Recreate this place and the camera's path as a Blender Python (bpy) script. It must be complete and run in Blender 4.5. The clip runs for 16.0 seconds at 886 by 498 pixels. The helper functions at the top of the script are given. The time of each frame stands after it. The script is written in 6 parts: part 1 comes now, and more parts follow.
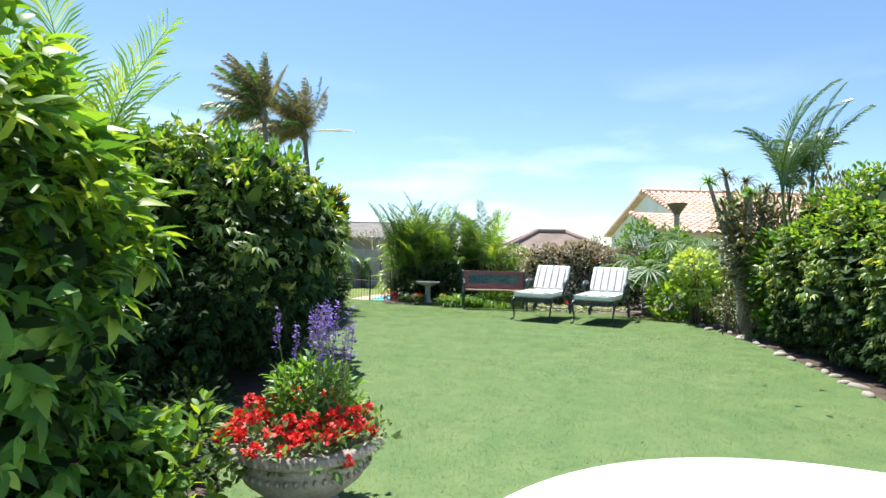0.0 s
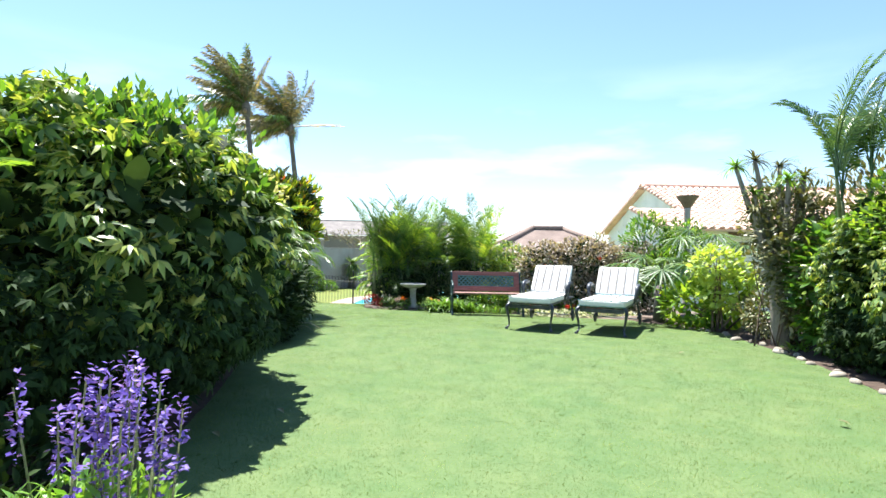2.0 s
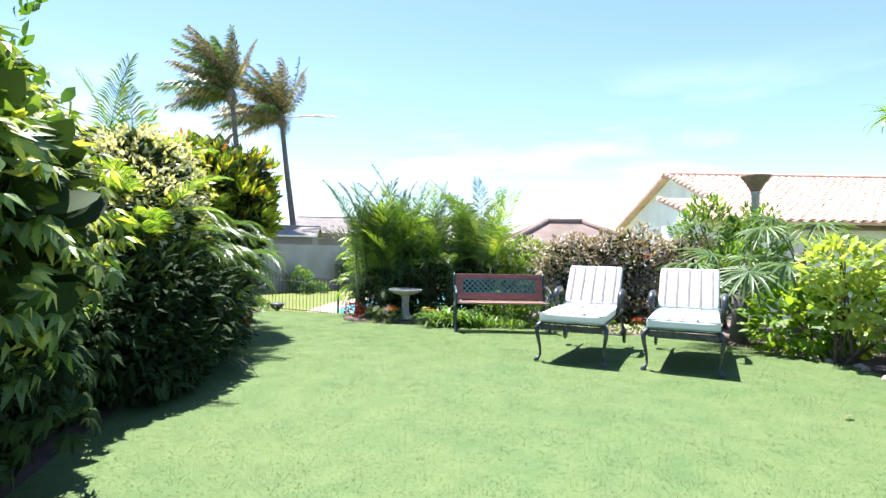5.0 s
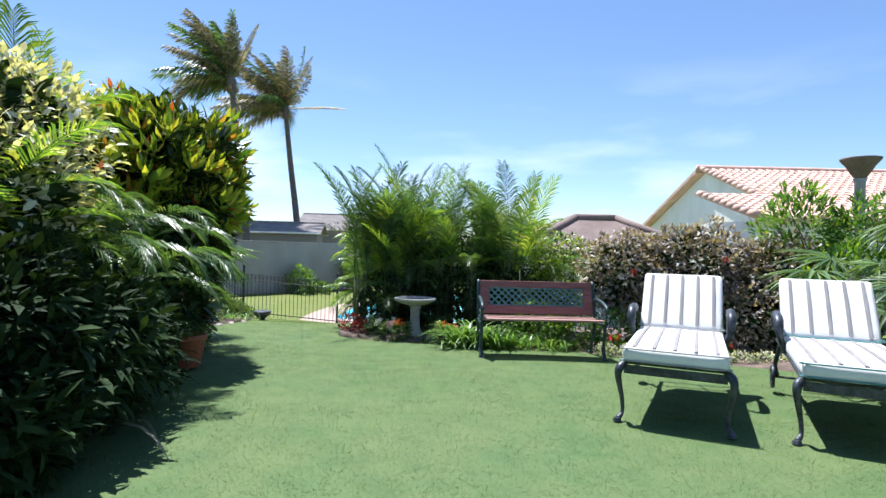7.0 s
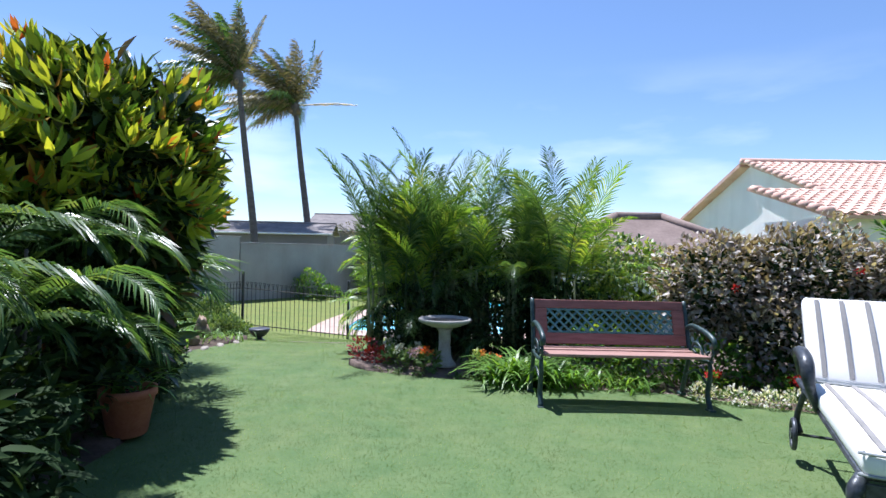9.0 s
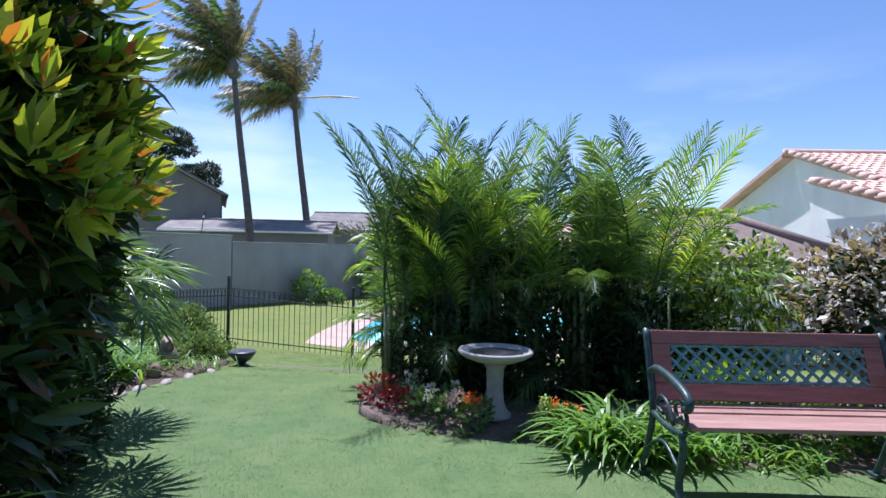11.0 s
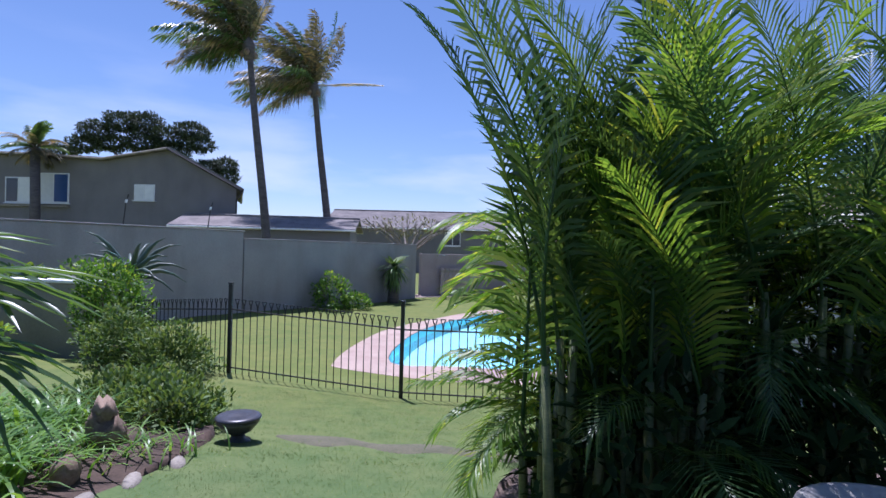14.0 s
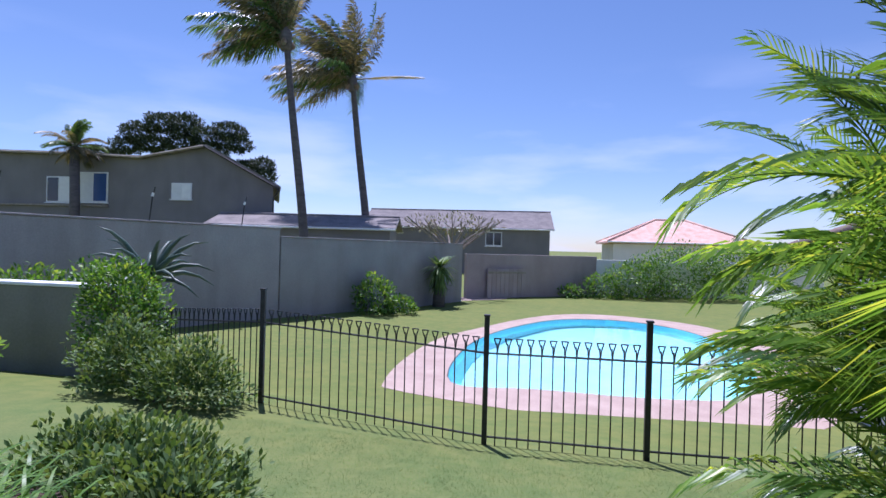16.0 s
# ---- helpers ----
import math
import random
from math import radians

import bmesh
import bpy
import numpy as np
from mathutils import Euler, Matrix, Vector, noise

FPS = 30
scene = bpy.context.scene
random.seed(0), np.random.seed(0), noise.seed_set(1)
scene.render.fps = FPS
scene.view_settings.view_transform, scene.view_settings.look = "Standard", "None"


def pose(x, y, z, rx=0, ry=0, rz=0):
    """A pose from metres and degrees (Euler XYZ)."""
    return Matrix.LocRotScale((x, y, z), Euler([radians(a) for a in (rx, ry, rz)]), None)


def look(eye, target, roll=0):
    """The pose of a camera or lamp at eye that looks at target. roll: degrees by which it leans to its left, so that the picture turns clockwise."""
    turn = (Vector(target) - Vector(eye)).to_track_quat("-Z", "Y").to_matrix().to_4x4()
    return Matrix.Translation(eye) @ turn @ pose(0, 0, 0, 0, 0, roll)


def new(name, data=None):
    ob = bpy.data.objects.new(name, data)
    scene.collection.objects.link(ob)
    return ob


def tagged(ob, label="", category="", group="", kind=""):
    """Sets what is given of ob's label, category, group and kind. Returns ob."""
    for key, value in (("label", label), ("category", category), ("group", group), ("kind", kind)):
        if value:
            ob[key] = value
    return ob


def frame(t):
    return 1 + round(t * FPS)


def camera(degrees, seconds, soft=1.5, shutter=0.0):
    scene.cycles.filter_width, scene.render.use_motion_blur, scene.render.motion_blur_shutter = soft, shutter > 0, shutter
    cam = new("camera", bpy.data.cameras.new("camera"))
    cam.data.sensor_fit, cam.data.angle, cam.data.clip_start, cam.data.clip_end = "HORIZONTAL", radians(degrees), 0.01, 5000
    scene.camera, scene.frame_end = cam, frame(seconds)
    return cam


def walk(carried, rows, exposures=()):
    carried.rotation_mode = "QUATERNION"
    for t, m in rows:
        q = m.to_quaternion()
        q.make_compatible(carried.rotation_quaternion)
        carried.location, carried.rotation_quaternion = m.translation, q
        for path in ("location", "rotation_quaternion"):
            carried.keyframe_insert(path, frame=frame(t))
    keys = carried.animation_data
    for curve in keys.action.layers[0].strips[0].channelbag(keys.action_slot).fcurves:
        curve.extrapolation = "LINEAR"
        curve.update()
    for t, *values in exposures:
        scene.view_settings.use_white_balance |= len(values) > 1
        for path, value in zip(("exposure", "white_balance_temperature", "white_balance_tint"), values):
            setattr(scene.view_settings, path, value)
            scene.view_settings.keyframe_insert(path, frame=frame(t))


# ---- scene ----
cam = camera(78.4, 16.0, 1.5)
PATH = [
    (0, (-0.008, -0.081, 1.235), (-0.006, 1.919, 1.254), 1.5),
    (0.5, (-0.002, 0.243, 1.244), (0.004, 2.243, 1.264), 1.5),
    (1, (0.019, 0.531, 1.217), (0.041, 2.531, 1.235), 1.6),
    (1.5, (0.115, 0.884, 1.228), (0.139, 2.884, 1.245), 1.4),
    (2, (0.143, 1.244, 1.243), (0.17, 3.244, 1.258), 1.2),
    (2.5, (0.189, 1.634, 1.222), (0.22, 3.633, 1.236), 1.2),
    (3, (0.213, 2.023, 1.216), (0.241, 4.023, 1.225), 1.1),
    (3.5, (0.212, 2.456, 1.204), (0.241, 4.456, 1.215), 1.2),
    (4, (0.214, 2.917, 1.211), (0.24, 4.917, 1.22), 1.0),
    (6.5, (0.112, 5.32, 1.246), (0.115, 7.32, 1.251), 1.3),
    (7, (0.059, 5.797, 1.24), (0.051, 7.797, 1.242), 1.4),
    (7.5, (-0.003, 6.226, 1.286), (-0.015, 8.226, 1.289), 1.3),
    (8, (-0.055, 6.628, 1.32), (-0.086, 8.628, 1.32), 1.3),
    (8.5, (-0.152, 7.012, 1.324), (-0.198, 9.011, 1.325), 1.3),
    (9, (-0.231, 7.421, 1.323), (-0.283, 9.421, 1.323), 1.2),
    (11.5, (-0.797, 9.682, 1.345), (-0.85, 11.681, 1.341), 1.2),
    (12, (-0.926, 10.16, 1.347), (-0.983, 12.159, 1.342), 1.2),
    (12.5, (-1.092, 10.617, 1.318), (-1.156, 12.616, 1.315), 1.2),
    (13, (-1.271, 11.039, 1.287), (-1.334, 13.038, 1.285), 1.3),
    (13.5, (-1.442, 11.518, 1.275), (-1.535, 13.516, 1.269), 1.5),
    (14, (-1.614, 11.962, 1.285), (-1.727, 13.958, 1.282), 1.6),
    (14.5, (-1.77, 12.393, 1.289), (-1.903, 14.389, 1.281), 1.5),
    (15, (-1.939, 12.762, 1.288), (-2.118, 14.754, 1.275), 1.5),
    (15.5, (-2.125, 13.134, 1.274), (-2.322, 15.124, 1.262), 1.5),
    (16, (-2.3, 13.592, 1.231), (-2.536, 15.578, 1.226), 1.6),
]
EXPOSURES = [(0.0, 1.2, 6250, 5), (1.5, 1.63, 6250, 8), (2.5, 1.68, 6250, 10), (3.2, 1.84, 6250, 13), (4.2, 1.87, 6250, 14), (6.3, 1.12, 5900, 13), (9.0, 0.89, 5600, 16), (11.5, 0.68, 5380, 22), (13.0, 0.44, 5340, 27), (14.5, 0.38, 5320, 30), (16.0, 0.43, 5320, 31)]
walk(cam, [(t, look(eye, target, roll)) for t, eye, target, roll in PATH], EXPOSURES)

# ---- light ----
TO_SUN = Vector((-0.19, 0.38, 1.0)).normalized()
sun = new("sun", bpy.data.lights.new("sun", "SUN"))
sun.data.energy, sun.data.angle, sun.data.color = 5.0, radians(0.5), (1.0, 0.95, 0.87)
sun.matrix_world = look(TO_SUN * 60, (0, 0, 0))
world = bpy.data.worlds.new("sky")
scene.world = world
world.use_nodes = True
wn, wl = world.node_tree.nodes, world.node_tree.links
sky = wn.new("ShaderNodeTexSky")
sky.sky_type, sky.sun_disc = "NISHITA", False
sky.sun_elevation = math.asin(TO_SUN.z)
sky.sun_rotation = math.atan2(TO_SUN.x, TO_SUN.y)
sky.air_density, sky.dust_density, sky.ozone_density = 1.0, 0.15, 3.0
# thin cloud low over the horizon
coord = wn.new("ShaderNodeTexCoord")
stretch = wn.new("ShaderNodeMapping")
stretch.inputs["Scale"].default_value = (2.2, 2.2, 9.0)
stretch.inputs["Location"].default_value = (0.3, 1.4, 0.2)
puff = wn.new("ShaderNodeTexNoise")
puff.inputs["Scale"].default_value, puff.inputs["Detail"].default_value = 1.6, 7
ramp = wn.new("ShaderNodeValToRGB")
ramp.color_ramp.elements[0].position, ramp.color_ramp.elements[1].position = 0.46, 0.68
height = wn.new("ShaderNodeSeparateXYZ")
fade = wn.new("ShaderNodeMapRange")
fade.inputs[1].default_value, fade.inputs[2].default_value = 0.32, 0.05
fade.inputs[3].default_value, fade.inputs[4].default_value = 0.0, 0.78
times = wn.new("ShaderNodeMath")
times.operation = "MULTIPLY"
blend = wn.new("ShaderNodeMix")
blend.data_type = "RGBA"
blend.inputs[7].default_value = (7.5, 8.2, 9.0, 1)
wl.new(coord.outputs["Generated"], stretch.inputs[0]), wl.new(stretch.outputs[0], puff.inputs[0])
wl.new(puff.outputs[0], ramp.inputs[0]), wl.new(coord.outputs["Generated"], height.inputs[0])
wl.new(height.outputs[2], fade.inputs[0]), wl.new(ramp.outputs[0], times.inputs[0]), wl.new(fade.outputs[0], times.inputs[1])
wl.new(times.outputs[0], blend.inputs[0]), wl.new(sky.outputs[0], blend.inputs[6])
back = wn["Background"]
wl.new(blend.outputs[2], back.inputs[0])
back.inputs[1].default_value = 0.083

# ---- materials ----
def nodes_of(name):
    m = bpy.data.materials.new(name)
    m.use_nodes = True
    return m, m.node_tree.nodes, m.node_tree.links, m.node_tree.nodes["Principled BSDF"]


def surface(name, a, b, rough=0.7, scale=8.0, metal=0.0, bump=0.2, fine=60.0, stretch_by=(1, 1, 1), specular=0.4, stain=0.0):
    """Two colours mixed by broad and fine noise in world metres, with relief."""
    m, n, l, bsdf = nodes_of(name)
    geo = n.new("ShaderNodeNewGeometry")
    mp = n.new("ShaderNodeMapping")
    mp.inputs["Scale"].default_value = stretch_by
    l.new(geo.outputs["Position"], mp.inputs[0])
    broad, grain = n.new("ShaderNodeTexNoise"), n.new("ShaderNodeTexNoise")
    broad.inputs["Scale"].default_value, broad.inputs["Detail"].default_value = scale, 5
    grain.inputs["Scale"].default_value, grain.inputs["Detail"].default_value = fine, 3
    l.new(mp.outputs[0], broad.inputs[0]), l.new(mp.outputs[0], grain.inputs[0])
    add = n.new("ShaderNodeMix")
    add.inputs[0].default_value = 0.4
    l.new(broad.outputs[0], add.inputs[2]), l.new(grain.outputs[0], add.inputs[3])
    r = n.new("ShaderNodeValToRGB")
    r.color_ramp.elements[0].position, r.color_ramp.elements[1].position = 0.36, 0.64
    r.color_ramp.elements[0].color, r.color_ramp.elements[1].color = (*a, 1), (*b, 1)
    l.new(add.outputs[0], r.inputs[0])
    out = r.outputs[0]
    info = n.new("ShaderNodeObjectInfo")
    hsv = n.new("ShaderNodeHueSaturation")
    vary = n.new("ShaderNodeMapRange")
    vary.inputs[3].default_value, vary.inputs[4].default_value = 0.9, 1.1
    l.new(info.outputs["Random"], vary.inputs[0]), l.new(vary.outputs[0], hsv.inputs["Value"]), l.new(out, hsv.inputs["Color"])
    out = hsv.outputs[0]
    if stain:
        blot = n.new("ShaderNodeTexNoise")
        blot.inputs["Scale"].default_value, blot.inputs["Detail"].default_value = 0.9, 6
        sm = n.new("ShaderNodeMapping")
        sm.inputs["Scale"].default_value = (1.6, 1.6, 0.35)
        l.new(geo.outputs["Position"], sm.inputs[0]), l.new(sm.outputs[0], blot.inputs[0])
        sr = n.new("ShaderNodeMapRange")
        sr.inputs[1].default_value, sr.inputs[2].default_value, sr.inputs[4].default_value = 0.5, 0.75, stain
        l.new(blot.outputs[0], sr.inputs[0])
        mix = n.new("ShaderNodeMix")
        mix.data_type = "RGBA"
        mix.inputs[7].default_value = (a[0] * 0.45, a[1] * 0.45, a[2] * 0.42, 1)
        l.new(sr.outputs[0], mix.inputs[0]), l.new(out, mix.inputs[6])
        out = mix.outputs[2]
    l.new(out, bsdf.inputs["Base Color"])
    bsdf.inputs["Roughness"].default_value, bsdf.inputs["Metallic"].default_value = rough, metal
    bsdf.inputs["Specular IOR Level"].default_value = specular
    if bump:
        bp = n.new("ShaderNodeBump")
        bp.inputs["Strength"].default_value, bp.inputs["Distance"].default_value = bump, 0.01
        l.new(add.outputs[0], bp.inputs["Height"]), l.new(bp.outputs[0], bsdf.inputs["Normal"])
    return m


def leafy(name, dark, light, rough=0.4, through_light=0.35, extra=None, share=0.0, gloss=0.5, patch=3.0, swing=0.3):
    """Leaves: colour differs from leaf to leaf, light passes through them."""
    m, n, l, bsdf = nodes_of(name)
    geo = n.new("ShaderNodeNewGeometry")
    r = n.new("ShaderNodeValToRGB")
    r.color_ramp.elements[0].color, r.color_ramp.elements[1].color = (*dark, 1), (*light, 1)
    if extra:
        e = r.color_ramp.elements.new(1 - share)
        e.color = (*light, 1)
        r.color_ramp.elements[-1].color = (*extra, 1)
    l.new(geo.outputs["Random Per Island"], r.inputs[0])
    nz = n.new("ShaderNodeTexNoise")
    nz.inputs["Scale"].default_value, nz.inputs["Detail"].default_value = patch, 4
    l.new(geo.outputs["Position"], nz.inputs[0])
    hsv = n.new("ShaderNodeHueSaturation")
    vr = n.new("ShaderNodeMapRange")
    vr.inputs[1].default_value, vr.inputs[2].default_value = 0.3, 0.7
    vr.inputs[3].default_value, vr.inputs[4].default_value = 1 - swing, 1 + swing
    l.new(nz.outputs[0], vr.inputs[0]), l.new(vr.outputs[0], hsv.inputs["Value"]), l.new(r.outputs[0], hsv.inputs["Color"])
    l.new(hsv.outputs[0], bsdf.inputs["Base Color"])
    bsdf.inputs["Roughness"].default_value = rough
    bsdf.inputs["Specular IOR Level"].default_value = gloss
    tr = n.new("ShaderNodeBsdfTranslucent")
    warm = n.new("ShaderNodeMix")
    warm.data_type, warm.blend_type = "RGBA", "MULTIPLY"
    warm.inputs[0].default_value = 1.0
    warm.inputs[7].default_value = (1.5, 1.35, 0.5, 1)
    l.new(hsv.outputs[0], warm.inputs[6]), l.new(warm.outputs[2], tr.inputs[0])
    mx = n.new("ShaderNodeMixShader")
    mx.inputs[0].default_value = through_light
    l.new(bsdf.outputs[0], mx.inputs[1]), l.new(tr.outputs[0], mx.inputs[2])
    l.new(mx.outputs[0], n["Material Output"].inputs[0])
    return m


def lawn_material():
    """Mown grass; patches of three sizes, drier and yellower down the slope to the pool."""
    m, n, l, bsdf = nodes_of("lawn")
    geo = n.new("ShaderNodeNewGeometry")
    out = None
    for scale, lo, hi, amount in ((0.5, (0.075, 0.135, 0.048), (0.112, 0.168, 0.06), 1.0), (1.4, (0.066, 0.135, 0.05), (0.165, 0.185, 0.08), 0.4), (5.0, (0.062, 0.118, 0.044), (0.15, 0.19, 0.078), 0.42), (60.0, (0.075, 0.125, 0.045), (0.12, 0.175, 0.068), 0.35)):
        nz = n.new("ShaderNodeTexNoise")
        nz.inputs["Scale"].default_value, nz.inputs["Detail"].default_value = scale, 5
        l.new(geo.outputs["Position"], nz.inputs[0])
        r = n.new("ShaderNodeValToRGB")
        r.color_ramp.elements[0].position, r.color_ramp.elements[1].position = 0.36, 0.64
        r.color_ramp.elements[0].color, r.color_ramp.elements[1].color = (*lo, 1), (*hi, 1)
        l.new(nz.outputs[0], r.inputs[0])
        if out is None:
            out = r.outputs[0]
        else:
            mx = n.new("ShaderNodeMix")
            mx.data_type = "RGBA"
            mx.inputs[0].default_value = amount
            l.new(out, mx.inputs[6]), l.new(r.outputs[0], mx.inputs[7])
            out = mx.outputs[2]
    split, dry, tint = n.new("ShaderNodeSeparateXYZ"), n.new("ShaderNodeMapRange"), n.new("ShaderNodeMix")
    dry.inputs[1].default_value, dry.inputs[2].default_value = 13.5, 19.5
    tint.data_type, tint.blend_type = "RGBA", "MULTIPLY"
    tint.inputs[7].default_value = (1.42, 1.13, 0.72, 1)
    l.new(geo.outputs["Position"], split.inputs[0]), l.new(split.outputs[1], dry.inputs[0]), l.new(dry.outputs[0], tint.inputs[0])
    l.new(out, tint.inputs[6])
    l.new(tint.outputs[2], bsdf.inputs["Base Color"])
    bsdf.inputs["Roughness"].default_value, bsdf.inputs["Specular IOR Level"].default_value = 0.8, 0.15
    bp = n.new("ShaderNodeBump")
    bp.inputs["Strength"].default_value, bp.inputs["Distance"].default_value = 0.15, 0.005
    l.new(nz.outputs[0], bp.inputs["Height"]), l.new(bp.outputs[0], bsdf.inputs["Normal"])
    return m


LAWN = lawn_material()
GRASS = leafy("grass_blade", (0.075, 0.132, 0.05), (0.115, 0.172, 0.072), 0.8, 0.5, (0.21, 0.215, 0.12), 0.14, 0.05, 4.0, 0.45)
# Soil brown, taken darker to stand for shade under the left hedge.
SOIL = surface("soil", (0.035, 0.024, 0.018), (0.10, 0.068, 0.05), 0.95, 6, fine=45, bump=0.8)
SOIL_PINK = surface("dry_pinkish_soil", (0.085, 0.062, 0.05), (0.21, 0.155, 0.125), 0.95, 6, fine=45, bump=0.8)
PATIO = surface("patio_paint", (0.74, 0.73, 0.70), (0.84, 0.83, 0.80), 0.6, 3, bump=0.1)
WALL = surface("grey_plaster", (0.27, 0.25, 0.245), (0.335, 0.315, 0.305), 0.9, 1.2, fine=30, bump=0.15, stain=0.4)
STUB = surface("khaki_plaster", (0.245, 0.23, 0.18), (0.31, 0.295, 0.235), 0.9, 1.5, fine=30, bump=0.15, stain=0.3)
WHITE = surface("white_paint", (0.72, 0.72, 0.71), (0.82, 0.82, 0.8), 0.6, 4, bump=0.08)
CREAM = surface("cream_plaster", (0.76, 0.73, 0.69), (0.84, 0.81, 0.77), 0.9, 1.0, bump=0.1, stain=0.15)
HOUSE_GREY = surface("house_grey_plaster", (0.205, 0.19, 0.19), (0.255, 0.24, 0.235), 0.9, 0.7, bump=0.1, stain=0.2)
ROOF_GREY = surface("grey_roof", (0.17, 0.155, 0.15), (0.27, 0.245, 0.23), 0.9, 1.5, fine=12, bump=0.3, specular=0.15, stain=0.4)
ROOF_BROWN = surface("brown_roof", (0.20, 0.15, 0.13), (0.29, 0.225, 0.195), 0.9, 1.5, fine=14, bump=0.4, specular=0.15, stain=0.3)
TILE = surface("terracotta_tile", (0.53, 0.31, 0.23), (0.70, 0.48, 0.39), 0.8, 2.0, fine=25, bump=0.2, stain=0.2)
TERRACOTTA = surface("terracotta", (0.33, 0.10, 0.05), (0.43, 0.155, 0.085), 0.75, 6, bump=0.2, stain=0.3)
PAVER = surface("pink_paver", (0.38, 0.275, 0.22), (0.49, 0.375, 0.305), 0.85, 2.5, bump=0.3, stain=0.2)
POOL = surface("pool_plaster", (0.26, 0.66, 0.74), (0.32, 0.73, 0.80), 0.6, 1.5, bump=0.0)
IRON = surface("black_iron", (0.012, 0.013, 0.014), (0.03, 0.03, 0.032), 0.45, 20, metal=0.0, bump=0.1)
GREEN_IRON = surface("green_cast_iron", (0.015, 0.035, 0.035), (0.05, 0.085, 0.085), 0.4, 25, metal=0.0, bump=0.3)
LATTICE = surface("lattice_green", (0.08, 0.20, 0.205), (0.15, 0.30, 0.30), 0.5, 25, bump=0.2)
BENCH_WOOD = surface("red_brown_wood", (0.21, 0.075, 0.06), (0.33, 0.14, 0.115), 0.5, 5, stretch_by=(1, 8, 8), bump=0.25)
SEAT_WOOD = surface("faded_wood", (0.25, 0.13, 0.105), (0.37, 0.22, 0.18), 0.6, 5, stretch_by=(1, 8, 8), bump=0.25)
LOUNGER_IRON = surface("aged_aluminium", (0.025, 0.03, 0.035), (0.09, 0.10, 0.115), 0.4, 18, metal=0.3, bump=0.3)
CUSHION = surface("white_canvas", (0.76, 0.75, 0.73), (0.83, 0.82, 0.8), 0.9, 6, fine=180, bump=0.15)
STRIPE = surface("grey_stripe_canvas", (0.22, 0.21, 0.20), (0.30, 0.285, 0.27), 0.9, 6, fine=180, bump=0.15)
PIPING = surface("grey_piping", (0.30, 0.32, 0.32), (0.40, 0.42, 0.42), 0.9, 6, bump=0.1)
UNDERSIDE = surface("dark_sling", (0.02, 0.028, 0.03), (0.04, 0.05, 0.055), 0.8, 10, bump=0.2)
STONE = surface("pale_stone", (0.22, 0.19, 0.155), (0.38, 0.34, 0.285), 0.85, 9, bump=0.5, stain=0.5)
MARBLE = surface("cast_stone", (0.29, 0.275, 0.255), (0.42, 0.405, 0.375), 0.8, 10, bump=0.5, stain=0.5)
PINK_WALL = surface("mauve_plaster", (0.33, 0.265, 0.25), (0.41, 0.34, 0.32), 0.9, 1.2, fine=30, bump=0.15, stain=0.3)
BARE = surface("trodden_earth", (0.095, 0.098, 0.055), (0.165, 0.15, 0.095), 0.95, 5, fine=50, bump=0.6)
ROCK = surface("brown_rock", (0.16, 0.11, 0.075), (0.30, 0.22, 0.16), 0.9, 7, bump=0.8)
DARK_BOWL = surface("dark_glazed", (0.035, 0.035, 0.04), (0.075, 0.075, 0.085), 0.35, 12, bump=0.2)
BARK = surface("grey_bark", (0.17, 0.145, 0.12), (0.33, 0.29, 0.25), 0.95, 9, stretch_by=(1, 1, 0.3), bump=0.9)
PALM_BARK = surface("palm_bark", (0.085, 0.075, 0.075), (0.16, 0.14, 0.135), 0.95, 3, stretch_by=(1, 1, 3), bump=0.8)
CANE = surface("palm_cane", (0.08, 0.11, 0.04), (0.19, 0.20, 0.08), 0.5, 6, stretch_by=(1, 1, 3), bump=0.2)
TWIG = surface("twig", (0.07, 0.05, 0.035), (0.15, 0.115, 0.085), 0.9, 12, bump=0.4)
GLASS_DARK = surface("window_glass", (0.02, 0.025, 0.035), (0.04, 0.05, 0.065), 0.08, 1, bump=0.0, specular=0.6)
BLUE_GLASS = surface("blue_shutter", (0.03, 0.07, 0.20), (0.045, 0.10, 0.26), 0.3, 1, bump=0.0)
SCHEF = leafy("umbrella_leaf", (0.04, 0.095, 0.024), (0.14, 0.235, 0.05), 0.38, 0.36, (0.50, 0.54, 0.14), 0.45)
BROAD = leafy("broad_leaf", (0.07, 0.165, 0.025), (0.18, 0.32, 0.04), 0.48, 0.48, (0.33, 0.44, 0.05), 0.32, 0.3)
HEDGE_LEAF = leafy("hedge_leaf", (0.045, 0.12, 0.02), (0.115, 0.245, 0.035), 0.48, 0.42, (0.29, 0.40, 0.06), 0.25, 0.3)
# Leaf green taken near black, so that shade sits in the colour itself.
SHADE_LEAF = leafy("shade_dark_leaf", (0.013, 0.03, 0.01), (0.038, 0.07, 0.02), 0.7, 0.15, gloss=0.12)
VARIEG = leafy("variegated_leaf", (0.30, 0.33, 0.17), (0.58, 0.58, 0.40), 0.5, 0.38, (0.72, 0.71, 0.60), 0.5)
LIME = leafy("lime_leaf", (0.25, 0.38, 0.07), (0.47, 0.56, 0.15), 0.4, 0.4)
MAROON = leafy("maroon_leaf", (0.135, 0.105, 0.085), (0.30, 0.25, 0.205), 0.5, 0.28, (0.48, 0.44, 0.39), 0.42)
OLIVE = leafy("olive_leaf", (0.07, 0.085, 0.03), (0.19, 0.19, 0.085), 0.5, 0.2, (0.33, 0.28, 0.17), 0.2)
